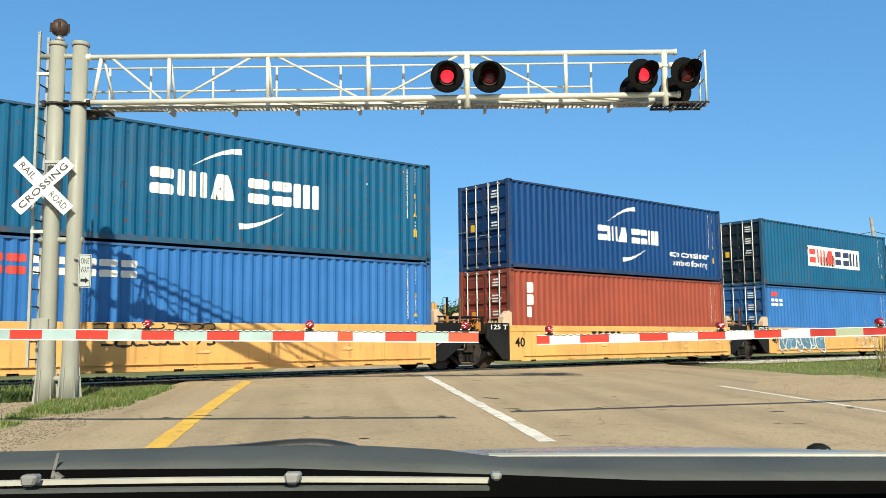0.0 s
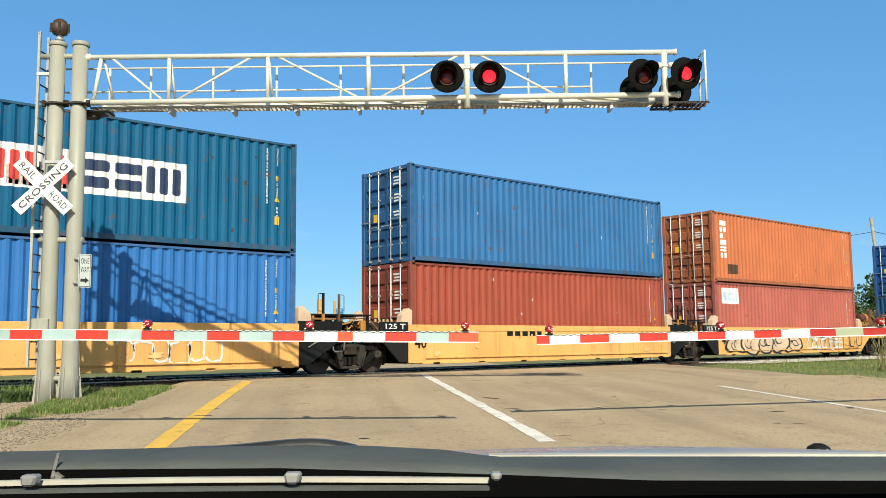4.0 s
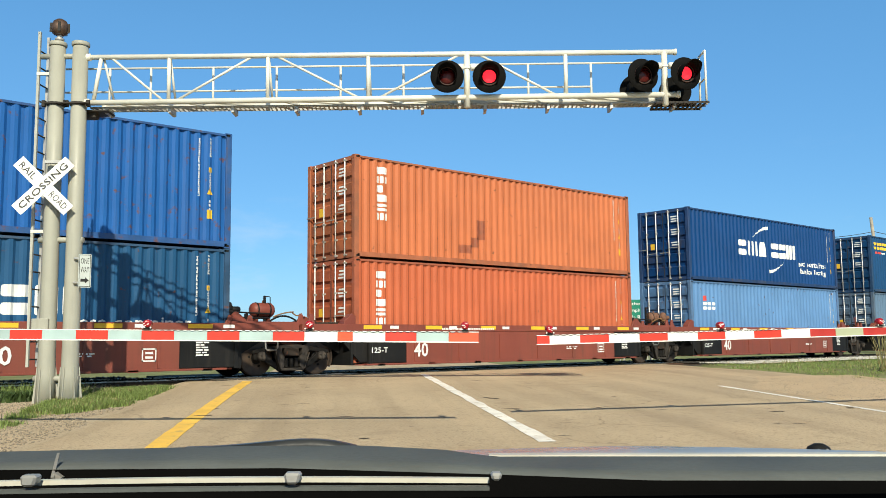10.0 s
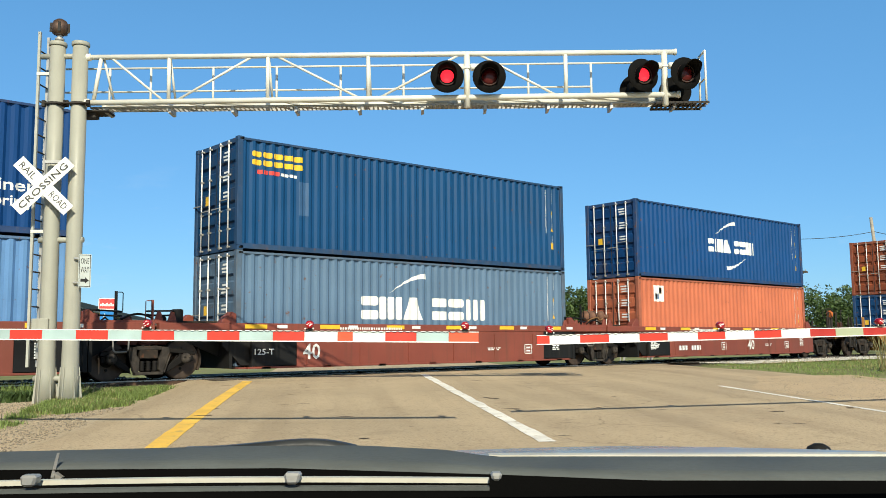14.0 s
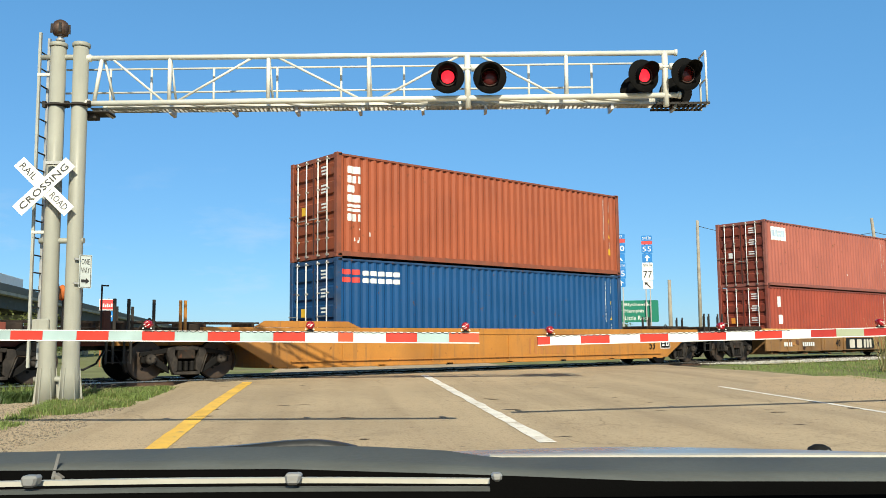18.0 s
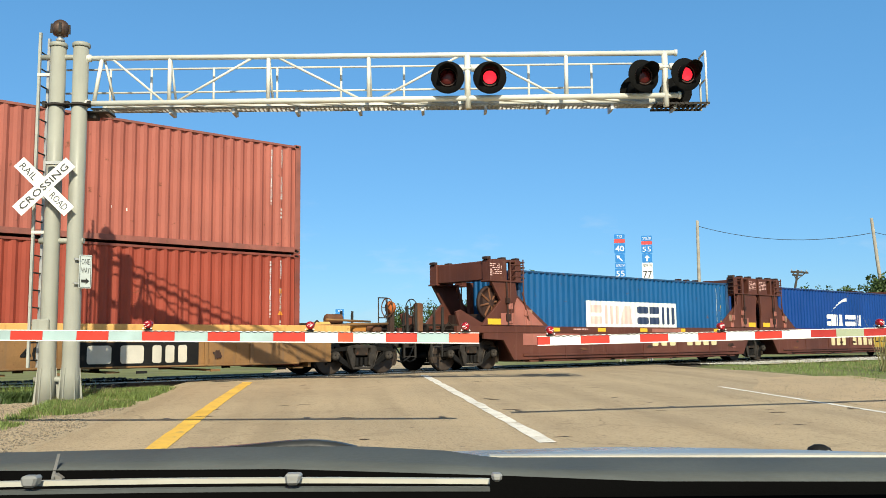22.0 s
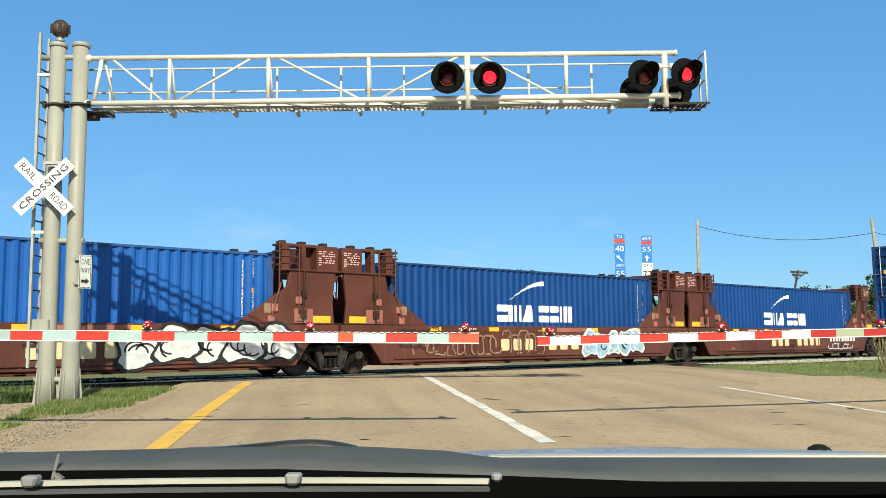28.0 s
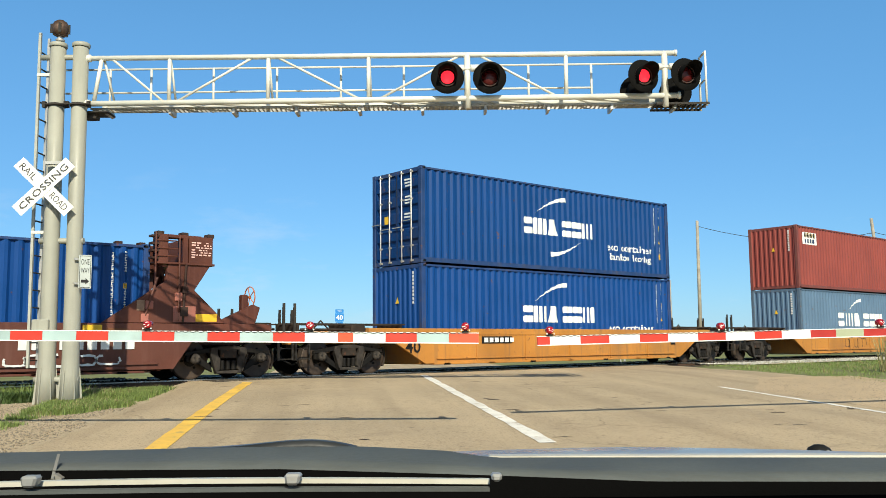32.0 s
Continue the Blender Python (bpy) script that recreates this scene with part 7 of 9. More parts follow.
# yellow five-unit car
U = (4.69, 20.14, 35.58, 51.6, 67.24)
J = (2.9, 18.44, 33.8, 49.6, 65.5, 81.0)
for i, x in enumerate(U):
    car, a, c, ta, tb = well_car(x, x + LONG, J[i], J[i + 1], "yellow", "yellow articulated well car unit with grimy black ends", (True, i == 4), (False, i == 4))
    tag_num(car, "40", a - 0.1, 0.66, 0.44, 0.30, M_BLACK)
    tag_num(car, "125 T", a - 1.13, 1.20, 0.70, 0.15, M_MARK)
    bars(car, a + 3.6, 1.0, 5, 0.22, 0.20, 0.09, M_BLACK, YF - 0.003, jit=0.2)
    bars(car, a + 9.2, 0.98, 9, 0.07, 0.05, 0.03, M_BLACK, YF - 0.003, rows=2, jit=0.3)
    rnd = random.Random(500 + i)
    for q in range(4):
        blotch(car, rnd.uniform(a + 0.4, c - 0.4), rnd.uniform(0.5, 1.0), rnd.uniform(0.08, 0.25), rnd.uniform(0.04, 0.10), M_WASH, YF - 0.0215 - 0.0004 * q, 40 * i + q)
    yellow_joint(car, ta, 880 + i)
    if i == 0:
        scrawl(car, a + 2.3, 1.16, 2.9, 0.15, 9, M_GRAFK, YF - 0.022, 3, 0.03)
        scrawl(car, a + 2.4, 0.80, 3.2, 0.24, 8, M_GRAFK, YF - 0.005, 8, 0.05)
    if i == 2:
        bubbles(car, a + 0.45, 0.32, 4.0, 0.90, 6, M_GRAFD, M_GRAF, M_GRAFB, YF - 0.026, 70, "blue and white spray-painted graffiti")
        scrawl(car, a + 7.4, 0.35, 2.6, 0.6, 6, M_GRAF, YF - 0.004, 77, 0.05)
    if i == 4:
        bubbles(car, a + 0.4, 0.30, 5.6, 0.86, 5, M_GRAFP, M_GRAFK, M_GRAFK, YF - 0.026, 90, "pale peach graffiti with dark outlines")
        b = patch(B(), a + 6.2, a + 9.3, 0.88, 1.13, YF - 0.003)
        part("number_panel", b, M_BLACK, car, "black number panel")
        bars(car, a + 6.35, 0.93, 10, 0.17, 0.16, 0.07, M_MARK, YF - 0.006, jit=0.15)
        scrawl(car, a + 6.7, 0.34, 3.4, 0.44, 8, M_GRAF, YF - 0.005, 93, 0.06)
        scrawl(car, a + 10.3, 0.4, 1.5, 0.7, 3, M_GRAFK, YF - 0.005, 94, 0.025)
        scrawl(car, a + 8.6, 1.15, 1.1, 0.18, 3, M_GRAFK, YF - 0.022, 95, 0.03)
        m = 67.24 + LONG / 2
        b = lathe(B(), [(0.05, 0.0), (0.18, 0.02), (0.22, 0.06), (0.22, 0.44)], (80.38 - m, -0.9, 1.85), (1, 0, 0), 20)
        part("brake_cylinder", b, P_SEA, car, "rusty brown brake cylinder")
        b = lathe(B(), [(0.22, 0.0), (0.235, 0.02), (0.235, 0.18), (0.16, 0.28), (0.05, 0.30)], (80.82 - m, -0.9, 1.85), (1, 0, 0), 20)
        part("cylinder_cap", b, P_YEL2, car, "ochre cylinder end cap")
        for xx in (80.5, 81.0):
            part("saddle", box(B(), (xx - m - 0.04, -1.1, 1.10), (xx - m + 0.04, -0.7, 1.66)), P_YEL2, car)
        b = plate(B(), [(80.75 - m, 1.34), (82.0 - m, 1.34), (82.02 - m, 1.62), (81.80 - m, 2.28), (81.60 - m, 2.28), (81.52 - m, 1.84), (80.85 - m, 1.60)], -0.98, -0.86)
        part("end_wing", soft(b, 0.01), P_RUST, car, "rusty brown sloping end wing")
        brake_wheel(car, 82.04 - m, -0.95, 2.07, P_SEA)
        b = B()
        rod(b, (81.6 - m, -1.05, 1.95), (82.1 - m, -1.05, 1.62), 0.05, 8)
        rod(b, (80.2 - m, -1.15, 1.30), (81.9 - m, -1.15, 1.42), 0.05, 8)
        rod(b, (80.1 - m, -1.2, 1.52), (81.2 - m, -1.2, 1.48), 0.03, 8)
        part("brake_rigging", b, P_YEL3, car, "greasy brake rigging")
        b = box(B(), (81.05 - m, -1.25, 1.14), (81.75 - m, -0.85, 1.36))
        part("gear_box", soft(b, 0.04), P_YEL2, car)
        b = box(B(), (80.0 - m, -1.05, 1.14), (80.35 - m, -0.75, 1.55))
        part("gear_box", soft(b, 0.04), P_BLK, car)
        blotch(car, 72.23 - m, 0.62, 1.05, 0.36, M_PALE, YF - 0.0255, 611, "graffiti", "pale grey painted block")
        for xx in (71.95, 72.9):
            blotch(car, xx - m, 0.62, 0.07, 0.10, M_GRAFK, YF - 0.027, int(xx * 10), "graffiti")
        scrawl(car, 74.0 - m, 0.36, 3.3, 0.56, 8, M_GRAF, YF - 0.026, 612, 0.085, lab="white spray-painted scrawl")
        scrawl(car, 77.4 - m, 0.36, 1.9, 0.95, 3, M_GRAFK, YF - 0.027, 613, 0.035)
        scrawl(car, 74.2 - m, 1.16, 0.9, 0.14, 4, M_GRAFK, YF - 0.022, 614, 0.05)

# brown five-unit car
V = (87.24, 103.17, 119.1, 135.07, 151.12)
J = (85.3, 101.3, 117.25, 132.95, 149.05, 165.0)
for i, x in enumerate(V):
    car, a, c, ta, tb = well_car(x, x + LONG, J[i], J[i + 1], "brown", "oxide-brown articulated well car unit with yellow reflectors", (True, i == 4), (i == 0, i == 4))
    q = (6.62, 1.84, 1.70, 1.76, 6.9)[i]
    tag_num(car, "40", a + q, 0.42, 0.52, 0.40, M_MARK)
    if i:
        tag_num(car, "125-T", a + 0.37, 0.55, 0.55, 0.15, M_MARK)
    if i in (0, 4):
        bars(car, a + 2.15, 0.45, 3, 0.14, 0.17, 0.06, M_MARK, YF - 0.003, jit=0.1)
        bars(car, a + 2.95, 0.45, 4, 0.12, 0.17, 0.05, M_MARK, YF - 0.003, jit=0.1)
        bars(car, a + 0.4, 0.80, 2, 0.17, 0.035, 0.03, M_MARK, YF - 0.003, rows=6, jit=0.4)
    bars(car, a + 8.3, 0.62, 4, 0.09, 0.03, 0.03, M_MARK, YF - 0.003, rows=2, jit=0.4)
    bars(car, c - 1.0, 0.85, 2, 0.13, 0.035, 0.03, M_MARK, YF - 0.003, rows=6, jit=0.4)
    for xx in ((a + 5.0, c - 2.3) if i in (0, 4) else (c - 2.3,)):
        b = B()
        for q in ((0, 0.34, 0, 0.03), (0, 0.34, 0.27, 0.30), (0, 0.03, 0, 0.3), (0.31, 0.34, 0, 0.3), (0.08, 0.26, 0.07, 0.12), (0.08, 0.26, 0.17, 0.22)):
            patch(b, xx + q[0], xx + q[1], 0.44 + q[2], 0.44 + q[3], YF - 0.003)
        part("inspection_stencil", b, M_MARK, car, "white framed stencil")
    bars(car, a + 2.9, 1.18, 26, 0.055, 0.06, 0.03, M_MARK, -SILL_Y - 0.018, name="stencil", jit=0.3)
    if i == 4:
        m = 151.12 + LONG / 2
        b = lathe(B(), [(0.04, 0.0), (0.15, 0.02), (0.18, 0.07), (0.14, 0.15), (0.04, 0.18)], (166.36 - m, -0.9, 2.0), (1, 0, 0), 18)
        part("brake_housing", b, M_RUSTO, car, "orange brake housing")
        brake_wheel(car, 166.28 - m, -0.9, 2.0, M_DARKSTEEL)
        for xx in (166.25, 166.5):
            part("brake_stand", soft(box(B(), (xx - m - 0.05, -0.98, 1.12), (xx - m + 0.05, -0.82, 1.85)), 0.01), M_DARKSTEEL, car)
        for xx in (165.9, 166.68):
            b = B()
            rod(b, (xx - m, -1.05, 1.14), (xx - m, -1.05, 2.12), 0.02, 6)
            rod(b, (xx - m, -1.05, 2.10), (xx - m + 0.13, -1.05, 2.10), 0.02, 6)
            rod(b, (xx - m + 0.13, -1.05, 1.5), (xx - m + 0.13, -1.05, 2.12), 0.02, 6)
            part("handrail", b, M_DARKSTEEL, car)
    if i:
        brown_joint(car, ta, i != 3, 890 + i, 0.55 if i == 1 else 0.0)
    if i == 0:
        m = 87.24 + LONG / 2
        b = lathe(B(), [(0.05, 0.0), (0.18, 0.03), (0.21, 0.10), (0.19, 0.26), (0.05, 0.30)], (83.28 - m, -0.9, 1.83), (1, 0, 0), 18)
        part("brake_housing", b, M_RUSTO, car, "orange brake housing")
        brake_wheel(car, 83.25 - m, -0.9, 1.83, M_RUSTO)
        part("brake_stand", soft(box(B(), (83.36 - m, -0.98, 1.12), (83.48 - m, -0.82, 1.75)), 0.01), P_BRN, car)
        for xx in (82.98, 83.72):
            b = B()
            rod(b, (xx - m, -1.05, 1.14), (xx - m, -1.05, 1.98), 0.02, 6)
            rod(b, (xx - m, -1.05, 1.96), (xx - m + 0.13, -1.05, 1.96), 0.02, 6)
            rod(b, (xx - m + 0.13, -1.05, 1.14), (xx - m + 0.13, -1.05, 1.98), 0.02, 6)
            part("handrail", b, M_DARKSTEEL, car)
        for xx in (83.91, 84.5):
            b = box(B(), (xx - m - 0.03, -1.25, 1.1), (xx - m + 0.03, -1.2, 2.01))
            part("handhold_post", soft(b, 0.006), P_BRN, car)
        part("deck_rail", soft(box(B(), (82.75 - m, -1.36, 1.24), (85.2 - m, -1.24, 1.32)), 0.01), P_BLK, car)

# ochre single well car, fifty-three feet long
mid53 = 173.6 + LONG / 2
car, a, c, ta, tb = well_car(mid53 - 8.1, mid53 + 8.1, 169.3, 189.25, "ochre", "long ochre-yellow single well car with sloping sill ends", (True, True), (True, True))
tag_num(car, "53", c - 0.98, 0.53, 0.34, 0.32, M_BLACK)
part("stencil_ground", patch(B(), c - 0.3, c + 0.3, 0.55, 0.91, YF - 0.0015), M_BLACK, car, "black stencil ground")
b = B()
for q in ((0, 0.6, 0, 0.03), (0, 0.6, 0.33, 0.36), (0, 0.03, 0, 0.36), (0.57, 0.6, 0, 0.36), (0.10, 0.25, 0.10, 0.15), (0.10, 0.25, 0.20, 0.26), (0.35, 0.5, 0.1, 0.14), (0.35, 0.39, 0.14, 0.26), (0.46, 0.5, 0.14, 0.26)):
    patch(b, c - 0.3 + q[0], c - 0.3 + q[1], 0.55 + q[2], 0.55 + q[3], YF - 0.003)
part("inspection_stencil", b, M_MARK, car)
mo = mid53
b = patch(B(), 174.81 - mo, 176.61 - mo, 0.84, 1.10, YF - 0.003)
part("number_panel", b, M_BLACK, car, "black number panel")
bars(car, 174.95 - mo, 0.89, 7, 0.15, 0.15, 0.07, M_MARK, YF - 0.006, jit=0.15)
part("brake_stand", soft(box(B(), (167.1 - mo + 0.2, -1.0, 1.12), (167.3 - mo + 0.2, -0.8, 1.62)), 0.03), P_SEA, car, "rusty brake stand")
b = B()
rod(b, (167.25 - mo, -1.05, 1.14), (167.25 - mo, -1.05, 2.2), 0.02, 6)
rod(b, (167.25 - mo, -1.05, 2.18), (167.4 - mo, -1.05, 2.18), 0.02, 6)
part("handrail", b, M_DARKSTEEL, car)
for xx, mat in ((168.38, M_DARKSTEEL), (169.03, P_YEL2), (169.15, P_YEL2)):
    part("handhold_post", soft(box(B(), (xx - mo - 0.03, -1.3, 1.1), (xx - mo + 0.03, -1.24, 1.88)), 0.006), mat, car)
bars(car, a + 9.0, 0.45, 7, 0.10, 0.5, 0.16, surface("faint_ghost_mark", (0.42, 0.17, 0.05), 0.6), YF - 0.003, jit=0.4)
b = B()
plate(b, [(a - 0.6, 1.26), (a + 2.6, 1.26), (a + 2.2, 1.42), (a - 0.3, 1.42)], -1.3, -1.2)
part("deck_rail", b, P_YEL2, car)

# faded yellow spine car
car, a, c, ta, tb = well_car(195.72, 195.72 + LONG, 193.3, 210.0, "flat", "faded dirty yellow container car with white block letters", (True, True), (True, True))
b = patch(B(), a + 6.3, a + 9.25, 0.37, 0.90, YF - 0.0235)
part("name_panel", b, M_BLACK, car, "black painted panel")
mark_row(car, ("block", "block", "uprights"), a + 6.66, 0.43, 2.3, 0.40, 0.14, M_PALE, flat=YF - 0.026, gap=0.3)
rnd = random.Random(77)
for q in range(7):
    blotch(car, rnd.uniform(a, c), rnd.uniform(0.45, 0.9), rnd.uniform(0.08, 0.3), rnd.uniform(0.05, 0.16), (P_SEAD, M_RUSTY, P_RUST)[q % 3], YF - 0.0205 - 0.0003 * q, 700 + q)
for xx in (0.9, 3.9, 6.05, 9.4, 10.6):
    part("side_post", soft(box(B(), (a + xx, -SILL_Y - 0.05, 0.34), (a + xx + 0.09, -SILL_Y, 1.0)), 0.008), P_YEL3, car)
bars(car, a + 0.6, 0.55, 4, 0.13, 0.18, 0.05, M_MARK, YF - 0.024, jit=0.2)
bars(car, a + 2.2, 0.55, 6, 0.13, 0.18, 0.05, M_MARK, YF - 0.024, jit=0.2)
tag_num(car, "40", a + 5.3, 0.5, 0.45, 0.34, M_BLACK)
mf = 195.72 + LONG / 2
FW = 211.0
brake_wheel(car, FW - mf, -0.9, 1.85, P_RUST)
part("brake_stand", soft(box(B(), (FW - mf + 0.05, -1.0, 1.12), (FW - mf + 0.2, -0.8, 2.0)), 0.02), P_SEAD, car, "sooty brake stand")
b = lathe(B(), [(0.05, 0.0), (0.17, 0.02), (0.19, 0.08), (0.15, 0.18), (0.05, 0.20)], (FW - mf + 0.02, -0.9, 1.85), (1, 0, 0), 18)
part("brake_housing", b, M_RUSTO, car, "rust-orange brake housing")
b = B()
for xx in (-0.42, -0.12):
    rod(b, (FW - mf + xx, -1.05, 1.14 if xx < -0.2 else 1.5), (FW - mf + xx, -1.05, 2.12), 0.018, 6)
for zz in (1.55, 2.11):
    rod(b, (FW - mf - 0.42, -1.05, zz), (FW - mf - 0.12, -1.05, zz), 0.018, 6)
part("handrail", b, M_DARKSTEEL, car)
for xx, w, h, mat in ((-2.3, 0.5, 0.30, P_YEL), (-1.6, 0.35, 0.22, P_BLK), (-1.1, 0.45, 0.28, P_YEL2), (-0.5, 0.3, 0.2, P_RUST)):
    part("deck_gear", soft(box(B(), (FW - mf + xx - w / 2, -1.15, 1.12), (FW - mf + xx + w / 2, -0.7, 1.12 + h)), 0.05), mat, car)
b = lathe(B(), [(0.05, 0.0), (0.13, 0.02), (0.15, 0.06), (0.15, 0.5), (0.05, 0.54)], (FW - mf - 1.9, -0.6, 1.5), (1, 0, 0), 14)
part("brake_cylinder", b, P_RUST, car, "rusty brake cylinder")
b = B()
rod(b, (FW - mf - 2.6, -1.2, 1.30), (FW - mf - 0.2, -1.2, 1.38), 0.035, 8)
rod(b, (FW - mf - 2.2, -1.1, 1.48), (FW - mf - 0.6, -0.9, 1.44), 0.03, 8)
part("brake_rigging", b, P_YEL3, car)
for k in range(2):
    b = B()
    rod(b, (a - 0.9 + 0.5 * k, -1.0, 1.30), (a - 0.9 + 0.5 * k, 0.9, 1.30), 0.12, 12)
    part("deck_roller", b, P_TRK, car)

# dark brown five-unit bulkhead car
J = (214.1, 230.0, 246.0, 262.1, 278.0, 294.2)
S = (216.0, 231.95, 248.05, 264.0, 279.9)


def bulkhead(car, e, sg, free):
    """The tall end frame at e; sg points away from the container."""
    for s in (-1, 1):
        y0, y1 = s * 1.40 - 0.05, s * 1.40 + 0.05
        b = B()
        if free:
            plate(b, [(e - sg * 1.20, 1.34), (e + sg * 1.75, 1.34), (e + sg * 1.50, 1.62), (e + sg * 0.95, 2.12), (e + sg * 1.36, 2.74), (e + sg * 0.30, 2.74), (e + sg * 0.22, 2.30)], y0, y1)
        else:
            plate(b, [(e - sg * 1.20, 1.34), (e + sg * 1.66, 1.34), (e + sg * 1.60, 1.9), (e + sg * 1.70, 2.74), (e + sg * 0.30, 2.74), (e + sg * 0.22, 2.30)], y0, y1)
        g = part("gusset", soft(b, 0.01), P_SEA, car, "sloping brown steel gusset")
        b = B()
        plate(b, [(e - sg * 0.95, 1.36), (e + sg * 0.40, 1.36), (e + sg * 0.36, 2.0), (e + sg * 0.24, 2.22)], y0 - 0.012 if s < 0 else y0 + 0.02, y1 - 0.02 if s < 0 else y1 + 0.012)
        if free and sg < 0:
            part("primer_patch", b, P_SEA2, g, "pinkish repainted patch")
        else:
            b.free()
        b = B()
        h0, h1 = (0.80, 1.40) if free else (1.10, 1.76)
        box(b, (min(e + sg * h0, e + sg * h1), s * 1.28 - 0.18, 2.74), (max(e + sg * h0, e + sg * h1), s * 1.28 + 0.18, 3.40))
        part("head_box", soft(b, 0.015), P_SEA, car, "boxed bulkhead head")
        b = B()
        box(b, (min(e + sg * 0.05, e + sg * 0.28), s * 1.28 - 0.18, 2.74), (max(e + sg * 0.05, e + sg * 0.28), s * 1.28 + 0.18, 3.40))
        box(b, (min(e + sg * 0.05, e + sg * 1.12), s * 1.28 - 0.14, 3.34), (max(e + sg * 0.05, e + sg * 1.12), s * 1.28 + 0.14, 3.42))
        box(b, (min(e + sg * 0.66, e + sg * 0.78), s * 1.28 - 0.16, 2.74), (max(e + sg * 0.66, e + sg * 0.78), s * 1.28 + 0.16, 3.38))
        box(b, (min(e + sg * 0.0, e + sg * (h1 + 0.04)), s * 1.28 - 0.22, 2.71), (max(e + sg * 0.0, e + sg * (h1 + 0.04)), s * 1.28 + 0.22, 2.76))
        part("head_frame", soft(b, 0.01), P_SEA, car)
        for xx in (0.12, 0.72, 1.38):
            b = box(B(), (e + sg * xx - 0.08, s * 1.28 - 0.12, 3.40), (e + sg * xx + 0.08, s * 1.28 + 0.12, 3.49))
            part("lug", soft(b, 0.01), P_SEAD, car)
        for zz in (2.85, 3.02, 3.19, 3.36):
            b = box(B(), (min(e - sg * 0.12, e + sg * 0.06), s * 1.36 - 0.1, zz - 0.025), (max(e - sg * 0.12, e + sg * 0.06), s * 1.36 + 0.1, zz + 0.025))
            part("rung", b, P_SEAD, car)
        b = B()
        rod(b, (e + sg * 0.72, s * 1.475, 2.72), (e + sg * 0.66, s * 1.475, 1.36), 0.03, 6)
        box(b, (e + sg * 0.69 - 0.07, s * 1.475 - 0.05, 2.05), (e + sg * 0.69 + 0.07, s * 1.475 + 0.05, 2.2))
        box(b, (e + sg * 0.67 - 0.09, s * 1.475 - 0.05, 1.50), (e + sg * 0.67 + 0.09, s * 1.475 + 0.05, 1.72))
        part("lock_rod", b, P_SEAD, car, "sooty lock rod")
        b = B()
        for zz in (2.9, 3.08, 3.26):
            rod(b, (e - sg * 0.02, s * 1.47, zz), (e + sg * 0.5, s * 1.47, zz), 0.018, 6)
        rod(b, (e - sg * 0.03, s * 1.48, 2.1), (e - sg * 0.03, s * 1.48, 3.45), 0.022, 6)
        rod(b, (e + sg * 0.55, s * 1.48, 1.4), (e + sg * 0.55, s * 1.48, 3.42), 0.022, 6)
        rod(b, (e + sg * 0.02, s * 1.48, 2.4), (e - sg * 0.25, s * 1.48, 1.5), 0.03, 6)
        part("grab_iron", b, P_SEA, car)
        for xx, zz in ((0.55, 1.95), (-0.15, 1.75), (0.55, 1.5), (-0.25, 1.45)):
            b = B()
            box(b, (e + sg * xx - 0.09, s * 1.46 - 0.04, zz - 0.1), (e + sg * xx + 0.09, s * 1.46 + 0.04, zz + 0.1))
            part("lock_bracket", soft(b, 0.02), P_SEA2 if s < 0 else P_SEA, car)
        if s < 0:
            rnd = random.Random(int(e * 10) + sg)
            b = B()
            for r in range(7):
                xx = e + sg * (h0 + 0.33) - 0.28
                while xx < e + sg * (h0 + 0.33) + 0.20:
                    w = rnd.uniform(0.03, 0.11)
                    if rnd.random() < 0.6:
                        patch(b, xx, xx + w, 3.24 - r * 0.058, 3.268 - r * 0.058, -1.466)
                    xx += w + 0.03
            tagged(part("stencil", b, M_MARKP, car, "small pale stencil lines"), kind="stuff")
            b = patch(B(), min(e + sg * 0.42, e + sg * 0.98), max(e + sg * 0.42, e + sg * 0.98), 1.37, 1.74, -1.470)
            part("primer_patch", b, P_SEA2, car, "pinkish repainted square")
            b = patch(B(), e - sg * 0.35 - 0.09, e - sg * 0.35 + 0.09, 1.62, 1.86, -1.458)
            part("notice", b, M_DUSTY, car, "small faded notice")
            b = patch(B(), e + sg * 1.25 - 0.28, e + sg * 1.25 + 0.28, 1.38, 1.56, -1.458)
            part("reflector", b, M_MARKY, car, "yellow reflector plate")
    b = B()
    box(b, (min(e + sg * 0.88, e + sg * 1.34), -1.12, 2.78), (max(e + sg * 0.88, e + sg * 1.34), 1.12, 3.37))
    part("cross_beam", soft(b, 0.015), P_SEA, car, "heavy bulkhead cross beam")
    for y in (-1.33, 1.33):
        if free:
            b = B()
            plate(b, [(e + sg * 1.2, 1.30), (e + sg * 2.6, 1.30), (e + sg * 2.75, 1.75), (e + sg * 2.55, 1.82), (e + sg * 1.75, 1.46)], y - 0.04, y + 0.04)
            part("end_wing", soft(b, 0.01), P_SEA, car, "rusty sloping end wing")
    b = B()
    box(b, (min(e + sg * 0.66, e + sg * 0.72), -1.30, 1.2), (max(e + sg * 0.66, e + sg * 0.72), 1.30, 1.75))
    part("web_plate", b, P_SEAD, car, "dark brown web plate")
    for y in (-0.55, 0.55):
        b = B()
        beam(b, (e + sg * 0.42, y, 1.15), (e + sg * 0.42, y, 2.8), 0.16, 0.16)
        part("column", b, P_SEA, car)
    for y0, y1 in ((-1.1, -0.55), (0.55, 1.1)):
        part("cross_brace", beam(B(), (e + sg * 0.5, y0, 1.2), (e + sg * 0.5, y1, 2.7), 0.08, 0.08), P_SEA, car)


